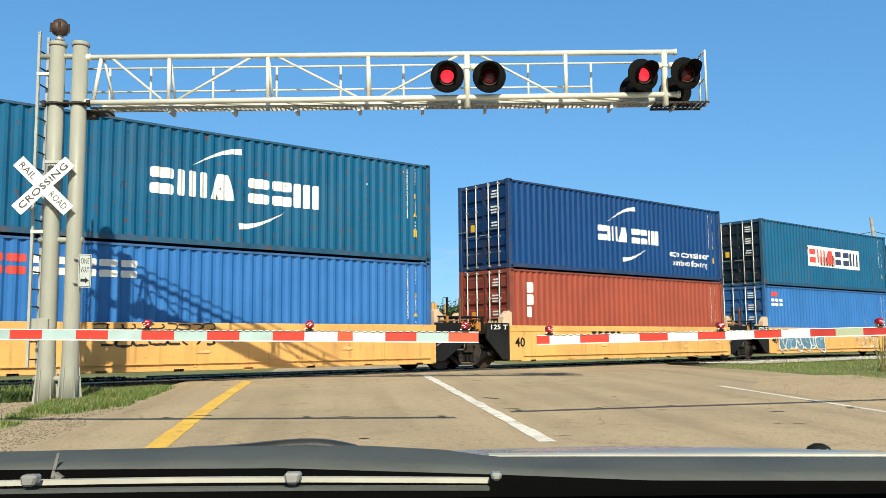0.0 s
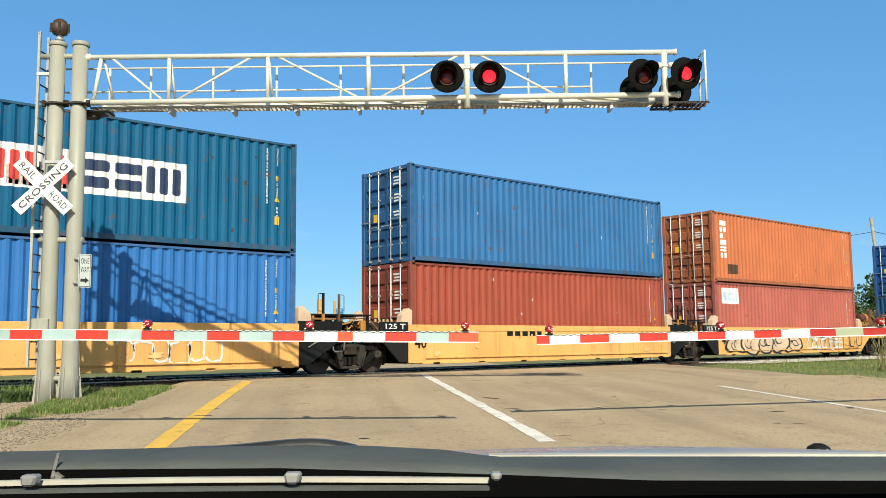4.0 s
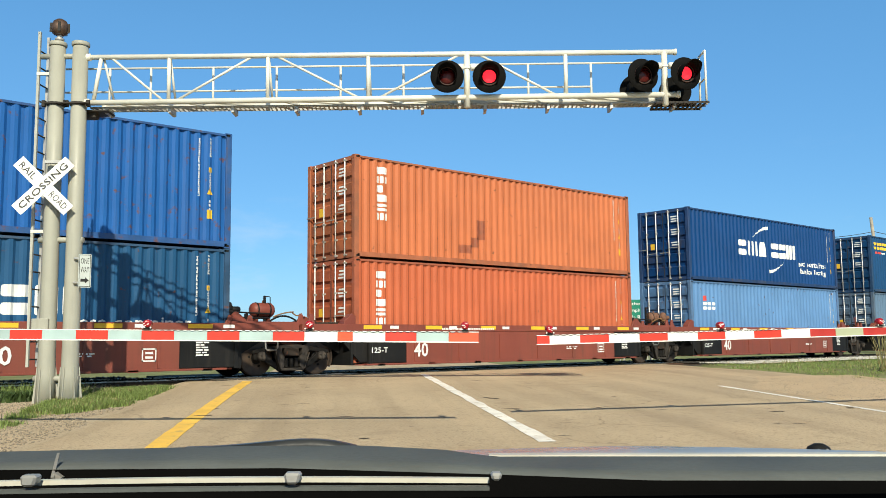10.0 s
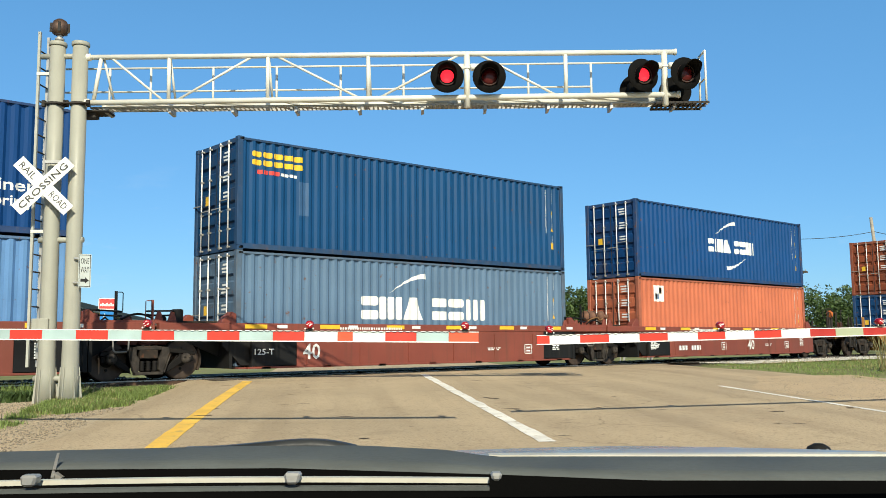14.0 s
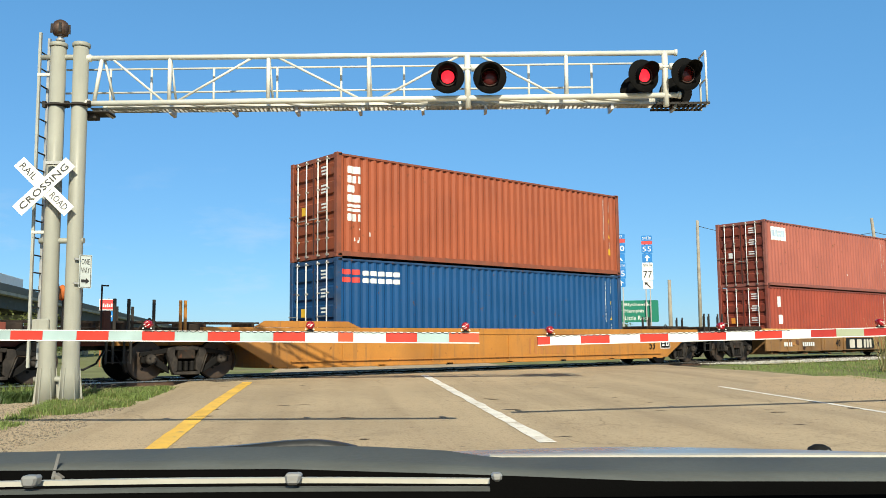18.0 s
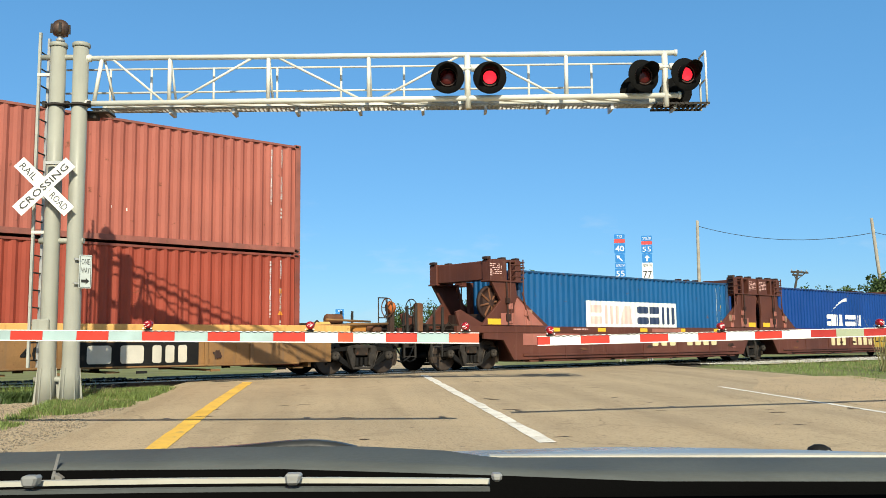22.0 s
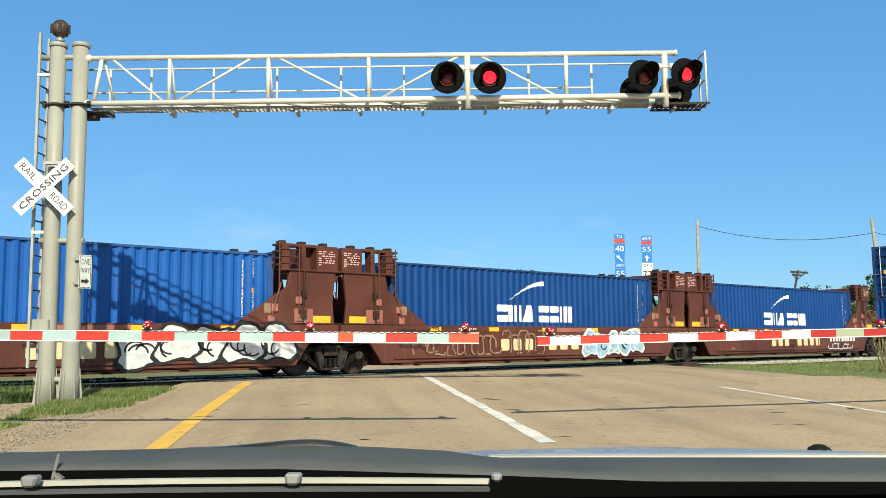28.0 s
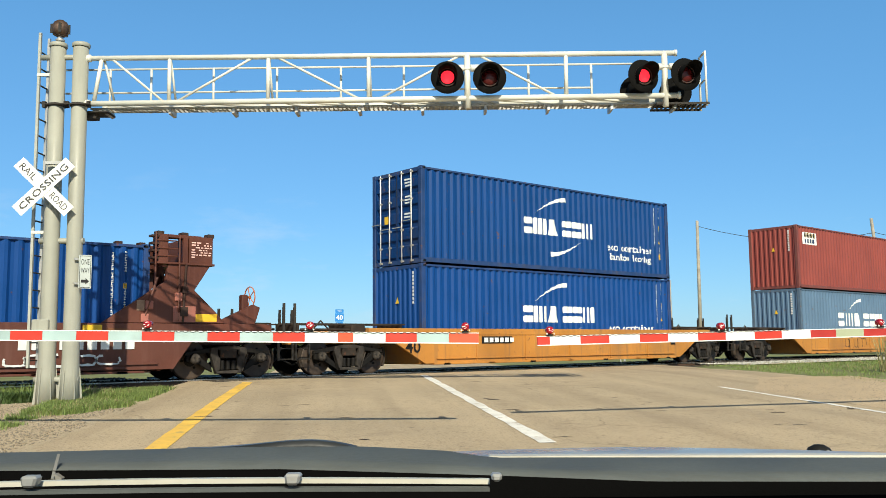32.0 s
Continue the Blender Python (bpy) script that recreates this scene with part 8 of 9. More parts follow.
for i, x in enumerate(S):
    car, a, c, ta, tb = well_car(x, x + LONG, J[i], J[i + 1], "sea", "dark brown bulkhead well car unit with cream block lettering", (True, i == 4), (i == 0, i == 4))
    bulkhead(car, a - 0.05, -1, i == 0)
    bulkhead(car, c + 0.05, 1, i == 4)
    q, z = ((0.5, 0.66), (-1.85, 0.57), (-2.05, 0.55), (-2.05, 0.58), (-1.95, 0.58))[i]
    mark_row(car, ("block", "block", "block"), q, z, 1.42, 0.36, 0.1, M_BOARD, flat=YF - 0.012, gap=0.4)
    mark_row(car, ("block", "block", "block", "block"), q + 2.15, z, 2.0, 0.36, 0.1, M_BOARD, flat=YF - 0.012, gap=0.4)
    bars(car, a + 2.3, 1.22, 9, 0.06, 0.05, 0.03, M_MARKP, -SILL_Y - 0.02, jit=0.3)
    b = patch(B(), a + 6.6, a + 8.4, 1.16, 1.28, -SILL_Y - 0.019)
    part("primer_patch", b, P_SEA2, car)
    rnd = random.Random(900 + i)
    for q in range(8):
        blotch(car, rnd.uniform(a - 0.4, c + 0.4), rnd.uniform(0.5, 1.2), rnd.uniform(0.08, 0.35), rnd.uniform(0.03, 0.10), (P_SEAD, P_RUST, P_SEAD, P_SEA2)[q % 4], YF - 0.0215 - 0.0003 * q, 800 + 40 * i + q)
    if i == 3:
        for q in range(7):
            scrawl(car, a + 0.6 + 0.75 * q, 0.40, 0.9, 0.75, 2, M_DUSTY, YF - 0.030, 820 + q, 0.05, lab="faint scratched graffiti")
    if i == 0:
        b = lathe(B(), [(0.08, -0.05), (0.12, -0.05), (0.13, -0.015), (0.46, -0.015), (0.47, -0.05), (0.54, -0.05), (0.55, 0.05), (0.08, 0.05)], (a - 1.22, -1.20, 2.05), (0, 1, 0), 32)
        sheave = part("sheave_wheel", b, P_SEAD, car, "dark spoked sheave wheel")
        for k in range(8):
            t0 = 0.7854 * k + 0.2
            part("spoke", rod(B(), (a - 1.22 + 0.1 * math.cos(t0), -1.225, 2.05 + 0.1 * math.sin(t0)), (a - 1.22 + 0.5 * math.cos(t0), -1.225, 2.05 + 0.5 * math.sin(t0)), 0.035, 6), P_RUST, sheave)
        b = patch(B(), a - 0.1, a + 2.6, 0.74, 1.10, YF - 0.004)
        part("primer_patch", b, P_SEA2, car)
        brake_wheel(car, ta - 2.1, -0.75, 1.85, M_DARKSTEEL)
        b = B()
        box(b, (ta - 2.0, -0.95, 1.15), (ta - 1.8, -0.7, 2.0))
        part("brake_stand", soft(b, 0.03), P_RUST, car)
    if i == 1:
        b = patch(B(), a + 8.6, a + 10.42, 0.40, 1.36, YF - 0.0255)
        part("yellow_panel", b, surface("dirty_yellow_panel", (0.46, 0.29, 0.03), 0.65, var=0.2, scale=3, dirty=0.6, dirt=(0.22, 0.13, 0.03)), car, "dirty yellow notice panel")
        for x0 in (0.15, 0.75):
            for q in ((0, 0.5, 0, 0.06), (0, 0.5, 0.34, 0.40), (0, 0.06, 0, 0.4), (0.44, 0.5, 0, 0.4)):
                part("panel_frame", patch(B(), a + 8.6 + x0 + q[0], a + 8.6 + x0 + q[1], 0.70 + q[2], 0.70 + q[3], YF - 0.028), M_BLACK, car)
    if i == 2:
        bubbles(car, a + 8.15, 0.34, 4.4, 0.92, 5, M_GRAF, M_GRAFK, M_GRAFK, YF - 0.056, 200, "bold white and black graffiti")
    if i == 3:
        bubbles(car, a + 7.9, 0.36, 3.1, 0.85, 5, M_GRAFB, M_GRAF, M_GRAFK, YF - 0.055, 210, "pale blue graffiti")
        scrawl(car, a + 0.1, 0.75, 1.4, 0.5, 4, M_GRAFK, YF - 0.055, 212, 0.03)
    if i == 4:
        bars(car, a + 9.3, 0.75, 9, 0.2, 0.26, 0.08, M_MARK, YF - 0.012, jit=0.1)
        scrawl(car, a + 9.0, 0.40, 2.4, 0.26, 5, M_GRAF, YF - 0.055, 213, 0.05)
        brake_wheel(car, tb + 0.62, -0.95, 2.02, M_RUSTO)
        b = B()
        box(b, (tb + 0.36, -1.05, 1.15), (tb + 0.54, -0.85, 2.08))
        part("brake_stand", soft(b, 0.03), P_SEA, car)

# last two ochre cars
car, a, c, ta, tb = well_car(300.25, 300.25 + LONG, 297.8, 314.7, "ochre", "ochre-yellow single well car with sloping sill ends", (True, True), (True, True))
tag_num(car, "40", a - 0.85, 0.55, 0.55, 0.36, M_BLACK)
b = patch(B(), a + 2.1, a + 3.4, 0.80, 1.02, YF - 0.003)
part("number_panel", b, M_BLACK, car, "black number panel")
bars(car, a + 2.2, 0.84, 6, 0.16, 0.14, 0.06, M_MARK, YF - 0.006, jit=0.1)
bars(car, c - 0.5, 0.7, 1, 0.3, 0.2, 0.05, M_BLACK, YF - 0.003)
car, a, c, ta, tb = well_car(322.3, 322.3 + LONG, 318.7, 337.0, "ochre", "weathered ochre single well car with graffiti", (True, True), (True, True))
scrawl(car, a + 3.5, 0.4, 2.2, 0.55, 5, M_GRAFK, YF - 0.004, 300, 0.03)
# ---- beyond the track ----


def tree(x, y, tall, wide, seed, leaves, label, leaf=M_LEAF, low=0.22):
    rnd = random.Random(seed)
    z = ground_at(x, y)[2]
    tr = thing("tree", label, "tree", pose(x, y, z), "trees beyond the track")
    b = B()
    lathe(b, [(0.05 * tall * 0.6, -0.2), (0.035 * tall * 0.6, tall * 0.12), (0.025 * tall * 0.6, tall * 0.35), (0.012 * tall * 0.6, tall * 0.7)], n=10)
    part("trunk", b, M_BARK, tr)
    b = B()
    tips = []
    for k in range(14):
        a = rnd.uniform(0, 6.283)
        h0 = tall * rnd.uniform(0.18, 0.55)
        r = wide * 0.5 * rnd.uniform(0.45, 0.95)
        h1 = min(tall * 0.93, h0 + tall * rnd.uniform(0.12, 0.42))
        p, q = Vector((0, 0, h0)), Vector((r * math.cos(a), r * math.sin(a), h1))
        rod(b, p, q, 0.010 * tall, 6, 0.003 * tall, caps=False)
        tips += [q, p.lerp(q, 0.65)]
    part("limbs", b, M_BARK, tr)
    tips.append(Vector((0, 0, tall * 0.9)))
    vs, fs = [], []
    clumps = []
    for q in tips:
        for _ in range(5):
            c = q + Vector((rnd.uniform(-0.17, 0.17) * wide, rnd.uniform(-0.17, 0.17) * wide, rnd.uniform(-0.10, 0.08) * tall))
            c.z = min(tall, max(tall * low, c.z))
            clumps.append((c, wide * rnd.uniform(0.05, 0.12)))
    for k in range(leaves):
        c, r = clumps[k % len(clumps)]
        p = c + r * 1.5 * rnd.random() ** 0.4 * Vector((rnd.gauss(0, 1), rnd.gauss(0, 1), rnd.gauss(0, 0.9))).normalized()
        s = tall * rnd.uniform(0.014, 0.032)
        d = Vector((rnd.gauss(0, 1), rnd.gauss(0, 1), rnd.gauss(0, 1))).normalized()
        e = d.cross(Vector((rnd.gauss(0, 1), rnd.gauss(0, 1), rnd.gauss(0, 1)))).normalized()
        n = len(vs)
        vs += [p - d * s, p + e * s * 0.55, p + d * s, p - e * s * 0.55]
        fs.append((n, n + 1, n + 2, n + 3))
    raw("crown", vs, fs, leaf, tr)
    return tr


tree(71.0, 68.8, 9.4, 8.5, 1, 12000, "leafy green tree with an uneven crown")
tree(63.3, 77.6, 6.0, 6.5, 16, 9000, "low leafy green tree behind the track")
tree(76.3, 68.0, 7.4, 6.5, 2, 9000, "leafy green tree with gaps in its crown")
tree(69.5, 77.5, 5.9, 7.0, 3, 9000, "low spreading green tree")
tree(75.0, 83.0, 6.0, 6.0, 13, 6000, "low spreading green tree")
tree(79.6, 65.2, 4.6, 5.0, 4, 5000, "low green bushy tree")
tree(97.4, 47.9, 6.9, 9.0, 5, 8000, "broad green tree behind the cars")
tree(104.0, 44.0, 5.2, 8.0, 6, 6000, "broad low green tree behind the cars", M_LEAFDRY)
tree(149.0, 69.4, 10.2, 9.0, 7, 6000, "distant tall green tree")
tree(73.5, 30.6, 6.6, 4.6, 8, 6000, "slender green tree near the poles")
tree(78.0, 29.8, 5.0, 5.0, 9, 5000, "bushy green tree near the poles")
tree(35.0, 62.0, 2.6, 3.4, 10, 3500, "small yellowish green bush", M_LEAFDRY, 0.05)
tree(38.5, 64.0, 2.0, 3.4, 11, 3000, "small rounded dark green bush", M_LEAF, 0.05)
tree(30.5, 76.0, 3.0, 6.5, 12, 4500, "rounded dusty green roadside shrub", M_LEAFDRY, 0.05)
tree(23.5, 88.0, 4.6, 7.5, 15, 4500, "rounded yellowish shrub under the bridge", M_LEAFDRY, 0.05)

# low far woods along the horizon
rnd = random.Random(77)
vs, fs = [], []
for k in range(26000):
    bearing = radians(rnd.uniform(15, 84))
    dist = rnd.uniform(430, 560)
    h = rnd.random() ** 1.3 * (5.0 + 3.0 * noise.noise((math.degrees(bearing) * 0.35, 1.7, 0)))
    p = Vector((dist * math.cos(bearing), dist * math.sin(bearing), h))
    s = rnd.uniform(0.5, 1.3)
    d = Vector((rnd.gauss(0, 1), rnd.gauss(0, 1), rnd.gauss(0, 1))).normalized()
    e = d.cross(Vector((rnd.gauss(0, 1), rnd.gauss(0, 1), rnd.gauss(0, 1)))).normalized()
    n = len(vs)
    vs += [p - d * s, p + e * s * 0.6, p + d * s, p - e * s * 0.6]
    fs.append((n, n + 1, n + 2, n + 3))
tagged(raw("far_woods", vs, fs, M_LEAF), "low distant woods along the horizon", "woods", kind="stuff")


def pole_sign(x, y, top, stack, label, face):
    """A post with a stack of plates: (width, height, face, words, ink)."""
    z = ground_at(x, y)[2]
    sg = thing("route_sign", label, "road sign", pose(x, y, z, 0, 0, face), "route signs")
    b = B()
    for s in (-0.12, 0.12):
        box(b, (s - 0.03, 0.02, 0), (s + 0.03, 0.07, top - z))
    part("sign_post", b, M_GALV, sg)
    h = top - z
    for w, t, mat, text, ink in stack:
        b = B()
        plate(b, [(-w / 2 + 0.03, h - t), (w / 2 - 0.03, h - t), (w / 2, h - t + 0.04), (w / 2, h - 0.03), (w / 2 - 0.03, h), (-w / 2 + 0.03, h), (-w / 2, h - 0.03), (-w / 2, h - t + 0.04)], -0.008, 0.0)
        p = part("sign_plate", b, mat, sg)
        if text == "shield":
            pass
        elif text == "up":
            b = B()
            plate(b, [(-0.05, h - t * 0.85), (0.05, h - t * 0.85), (0.05, h - t * 0.5), (0.16, h - t * 0.5), (0, h - t * 0.15), (-0.16, h - t * 0.5), (-0.05, h - t * 0.5)], -0.014, -0.009)
            part("arrow", b, ink, p)
        elif text == "slant":
            b = B()
            plate(b, [(0.17, h - t * 0.80), (0.11, h - t * 0.88), (-0.10, h - t * 0.42), (-0.16, h - t * 0.55), (-0.20, h - t * 0.15), (0.02, h - t * 0.22), (-0.04, h - t * 0.34)], -0.014, -0.009)
            part("arrow", b, ink, p)
        elif text:
            n = len(text)
            ww = min(w * 0.8, t * 0.6 * n)
            b = letter(B(), text, -ww / 2, h - t * 0.78, ww, t * 0.56, -0.012)
            part("lettering", b, ink, p, "sign lettering " + text)
        h -= t + 0.02
    return sg


S55 = ((0.62, 0.30, M_SIGNBLUE, "NORTH", M_WHITE), (0.62, 0.20, M_SIGNRED, "", M_WHITE), (0.62, 0.50, M_SIGNBLUE, "55", M_WHITE), (0.56, 0.50, M_SIGNBLUE, "up", M_WHITE),
       (0.60, 0.30, M_WHITE, "NORTH", M_INK), (0.62, 0.72, M_WHITE, "77", M_INK), (0.55, 0.46, M_WHITE, "slant", M_INK))
S40 = ((0.60, 0.26, M_SIGNBLUE, "TO", M_WHITE), (0.62, 0.24, M_SIGNRED, "", M_WHITE), (0.62, 0.60, M_SIGNBLUE, "40", M_WHITE), (0.54, 0.50, M_SIGNBLUE, "slant", M_WHITE),
       (0.60, 0.30, M_SIGNBLUE, "SOUTH", M_WHITE), (0.60, 0.60, M_SIGNBLUE, "55", M_WHITE), (0.54, 0.46, M_SIGNBLUE, "up", M_WHITE))
pole_sign(42.61, 31.48, 6.95, S55, "stack of blue and white route markers on a post", HEAD - 90 - 8)
pole_sign(41.4, 32.49, 7.05, S40, "stack of blue interstate route markers on a post", HEAD - 90 - 8)
pole_sign(36.13, 53.5, 3.35, (S40[0], S40[2], S40[3]), "small blue interstate marker by the road beyond", HEAD - 90 + 8)
z = ground_at(42.3, 32.4)[2]
gs = thing("direction_sign", "green direction sign with white town names", "road sign", pose(42.35, 32.1, z, 0, 0, HEAD - 90 - 8))
for x in (-0.8, 0.7):
    b = B()
    box(b, (x - 0.05, 0.01, 0), (x + 0.05, 0.09, 3.7))
    part("sign_post", b, M_GALV, gs)
b = B()
plate(b, [(-1.15, 2.45), (1.15, 2.45), (1.2, 2.5), (1.2, 3.66), (1.15, 3.71), (-1.15, 3.71), (-1.2, 3.66), (-1.2, 2.5)], -0.02, 0.0)
pl = part("sign_plate", b, M_SIGNGREEN, gs)
for text, zz, w in (("Blytheville", 3.33, 1.5), ("Memphis", 2.95, 1.1), ("Little Rock", 2.57, 1.4)):
    part("lettering", letter(B(), text, -0.72, zz, w, 0.25, -0.026), M_WHITE, pl, "white lettering " + text)
b = B()
for zz in (3.4, 3.02, 2.64):
    plate(b, [(-1.0, zz), (-0.92, zz), (-0.92, zz + 0.10), (-0.86, zz + 0.10), (-0.96, zz + 0.2), (-1.06, zz + 0.10), (-1.0, zz + 0.10)], -0.028, -0.022)
part("arrow", b, M_WHITE, pl)


def power_pole(x, y, top, lean, label, arm=False):
    z = ground_at(x, y)[2]
    pp = thing("utility_pole", label, "utility pole", pose(x, y, z, 0, 0, HEAD - 90))
    b = B()
    rod(b, (-lean, 0, -0.3), (0, 0, top - z), 0.20, 10, 0.14)
    wood = M_OLDWOOD if arm else M_WOODPOLE
    part("pole_shaft", b, wood, pp)
    if arm:
        b = B()
        beam(b, (-1.0, 0, top - z - 0.2), (1.3, 0, top - z - 0.35), 0.2, 0.26)
        beam(b, (-0.8, 0, top - z - 0.6), (0.5, 0, top - z - 0.7), 0.18, 0.22)
        beam(b, (-0.7, 0, top - z - 0.3), (-0.3, 0, top - z - 1.3), 0.1, 0.1)
        beam(b, (0.9, 0, top - z - 0.4), (-0.3, 0, top - z - 1.3), 0.1, 0.1)
        part("cross_arm", b, M_OLDWOOD, pp)
        for k in range(4):
            b = B()
            lathe(b, [(0.05, 0), (0.09, 0.05), (0.06, 0.12), (0.09, 0.18), (0.04, 0.24)], (-0.9 + 0.65 * k, 0, top - z - 0.10 - 0.04 * k), n=8)
            part("insulator", b, M_GALV, pp)
    return pp


power_pole(77.5, 51.0, 12.9, 0.1, "weathered wooden utility pole without arms")
power_pole(85.75, 37.4, 12.3, -1.1, "leaning wooden utility pole")
power_pole(114.1, 59.8, 10.2, 2.6, "wooden utility pole with crossarm and insulators", True)
power_pole(66.0, 46.5, 6.2, 0.0, "short grey pole behind the sign")


def wire(p, q, sag, label):
    p, q = Vector(p), Vector(q)
    pts = [p.lerp(q, k / 24) - Vector((0, 0, sag * 4 * (k / 24) * (1 - k / 24))) for k in range(25)]
    tagged(part("overhead_wire", tube(B(), pts, 0.028, 5), M_CABLE), label, "overhead wire")


wire((77.5, 51.0, 12.35), (85.75, 37.4, 10.9), 1.0, "sagging black overhead wire between wooden poles")
wire((85.75, 37.4, 11.0), (95.0, 22.0, 8.2), 0.7, "sagging black overhead wire from a leaning pole")

# overpass far off, with a white trailer on it
o0, o1 = Vector((14.0, 92.0, 0)), Vector((66.3, 187.3, 0))
d = (o1 - o0)
rz = math.degrees(math.atan2(d.y, d.x))
span = d.length
ov = thing("overpass", "distant concrete road overpass with dark girders", "bridge", pose(o0.x, o0.y, 0, 0, 0, rz), kind="structure")
b = B()
box(b, (-80, -5.5, 6.6), (span + 160, 5.5, 6.95))
part("deck", b, M_CONCRETE, ov)
for y in (-5.4, 5.4):
    b = B()
    box(b, (-80, y - 0.15, 6.95), (span + 160, y + 0.15, 7.75))
    part("parapet", b, surface("grimy_concrete", (0.17, 0.16, 0.145), 0.9, scale=0.6, streak=0.5), ov)
for y in (-4.5, -1.5, 1.5, 4.5):
    b = B()
    box(b, (-80, y - 0.2, 5.2), (span + 160, y + 0.2, 6.6))
    part("girder", b, surface("dark_girder", (0.06, 0.06, 0.055), 0.8), ov)
for k in range(9):
    x = -60 + k * 34
    for y in (-3.6, 3.6):
        b = B()
        rod(b, (x, y, -0.6), (x, y, 4.6), 0.55, 14)
        part("pier", b, M_CONCRETE, ov)
    b = B()
    box(b, (x - 0.7, -5.2, 4.4), (x + 0.7, 5.2, 5.2))
    part("pier_cap", b, M_CONCRETE, ov)
tl = thing("box_trailer", "white box trailer on the distant overpass", "trailer", pose(31.6, 124.1, 6.95, 0, 0, rz))
b = B()
box(b, (-6, -1.25, 1.1), (6, 1.25, 3.1))
part("trailer_body", soft(b, 0.04), M_WHITE, tl)
for x in (-4.6, -3.4, 4.2):
    for y in (-1.0, 1.0):
        b = B()
        lathe(b, [(0.2, -0.14), (0.48, -0.14), (0.5, 0.0), (0.48, 0.14), (0.2, 0.14)], (x, y, 0.5), (0, 1, 0), 16)
        part("tyre", b, M_RUBBER, tl)
b = B()
box(b, (-5.6, -0.5, 0.85), (5.6, 0.5, 1.1))
part("chassis", b, M_DARKSTEEL, tl)

# shop sign on a post
ss = thing("shop_sign", "red shop sign over a blue arrow board", "sign", pose(25.7, 70.3, ground_at(25.7, 70.3)[2], 0, 0, HEAD - 90 + 22))
b = B()
for x in (-0.45, 0.1):
    box(b, (x - 0.06, 0.02, 0), (x + 0.06, 0.14, 5.3))
part("sign_post", b, surface("orange_rust_post", (0.35, 0.14, 0.05), 0.7), ss)
b = B()
plate(b, [(-0.62, 4.37), (0.62, 4.37), (0.62, 5.27), (-0.62, 5.27)], -0.06, 0.0)
p = part("sign_face", b, M_SIGNRED, ss, "red sign face")
b = B()
for x0, x1, z0, z1 in ((-0.62, 0.62, 5.20, 5.27), (-0.62, 0.62, 4.37, 4.44), (-0.62, -0.57, 4.37, 5.27), (0.57, 0.62, 4.37, 5.27)):
    box(b, (x0, -0.075, z0), (x1, -0.061, z1))
for k in range(7):
    patch(b, -0.5 + 0.15 * k, -0.39 + 0.15 * k, 4.64, 4.82 + 0.08 * (k % 2), -0.066)
part("sign_marks", b, M_WHITE, p, "white border and script bars")
b = B()
plate(b, [(-0.5, 3.52), (0.5, 3.52), (0.5, 4.30), (-0.5, 4.30)], -0.06, 0.0)
p = part("arrow_board", b, M_SIGNBLUE, ss, "blue arrow board")
b = B()
plate(b, [(-0.36, 3.91), (-0.12, 4.08), (-0.12, 3.97), (0.36, 3.97), (0.36, 3.85), (-0.12, 3.85), (-0.12, 3.74)], -0.07, -0.062)
part("arrow", b, M_WHITE, p)

# ---- the car that waits at the crossing ----
CAR = pose(0, 0, rise(0, 0), 0, 0, HEAD - 90)
M_HOOD = surface("silver_blue_car_paint", (0.38, 0.42, 0.445), 0.30, metal=0.35, var=0.03, scale=2, grain=200, bump=0.0, dirty=0.08)
M_COWL = surface("grey_plastic_cowl", (0.100, 0.111, 0.111), 0.7, var=0.2, scale=8, grain=120, bump=0.1, dirty=0.12, spec=0.12)
M_DASH = surface("black_dashboard", (0.004, 0.004, 0.004), 0.95, var=0.1, scale=8, grain=150, bump=0.1, dirty=0.0, spec=0.0)
M_TRIM = surface("brushed_trim", (0.62, 0.60, 0.52), 0.45, metal=0.2, var=0.06, scale=10)
H = 1.31                        # eye over the road
own = thing("waiting_car", "silver-blue car bonnet with grey cowl and wiper", "car", CAR)


def swept(name, rows, material, label="", thick=0.0):
    """A sheet across the car: rows of (forward, list of heights) over even steps to the side."""
    b = B()
    grid = [[b.verts.new(p) for p in r] for r in rows]
    for r, q in zip(grid, grid[1:]):
        for i in range(len(r) - 1):
            b.faces.new((r[i], r[i + 1], q[i + 1], q[i])).smooth = True
    return part(name, b, material, own, label)


xs = [-0.95 + 0.1 * k for k in range(20)]
rows = []
for yv, z0 in ((1.158, 1.1575), (1.24, 1.157), (1.5, 1.131), (1.8, 1.098), (2.1, 1.052), (2.25, 0.98), (2.3, 0.8), (2.3, 0.45)):
    rows.append([(x, yv - 0.10 * abs(x) ** 2, z0 - 0.022 * abs(x) ** 2.2 + 0.011 * max(0.0, min(1.0, 2.5 * x + 0.1))) for x in xs])
swept("bonnet", rows, M_HOOD, "silver-blue bonnet")
for s in (-1, 1):
    b = B()
    plate(b, [(0.45, 0.45), (2.2, 0.45), (2.2, 0.95), (1.2, 1.10), (0.45, 1.10)], -0.01, 0.01)
    for v in b.verts:
        v.co = Vector((s * 0.96 + v.co.y, v.co.x, v.co.z))
    part("fender", b, M_HOOD, own)
    b = B()
    lathe(b, [(0.22, -0.11), (0.32, -0.11), (0.34, -0.08), (0.34, 0.08), (0.32, 0.11), (0.22, 0.11)], (s * 0.80, 1.55, 0.345), (1, 0, 0), 24)
    w = part("wheel", b, M_RUBBER, own, "black tyre")
    b = B()
    lathe(b, [(0.05, -0.09), (0.215, -0.08), (0.22, 0.0), (0.215, 0.08), (0.05, 0.09)], (s * 0.80, 1.55, 0.345), (1, 0, 0), 20)
    part("rim", b, M_GALV, w)


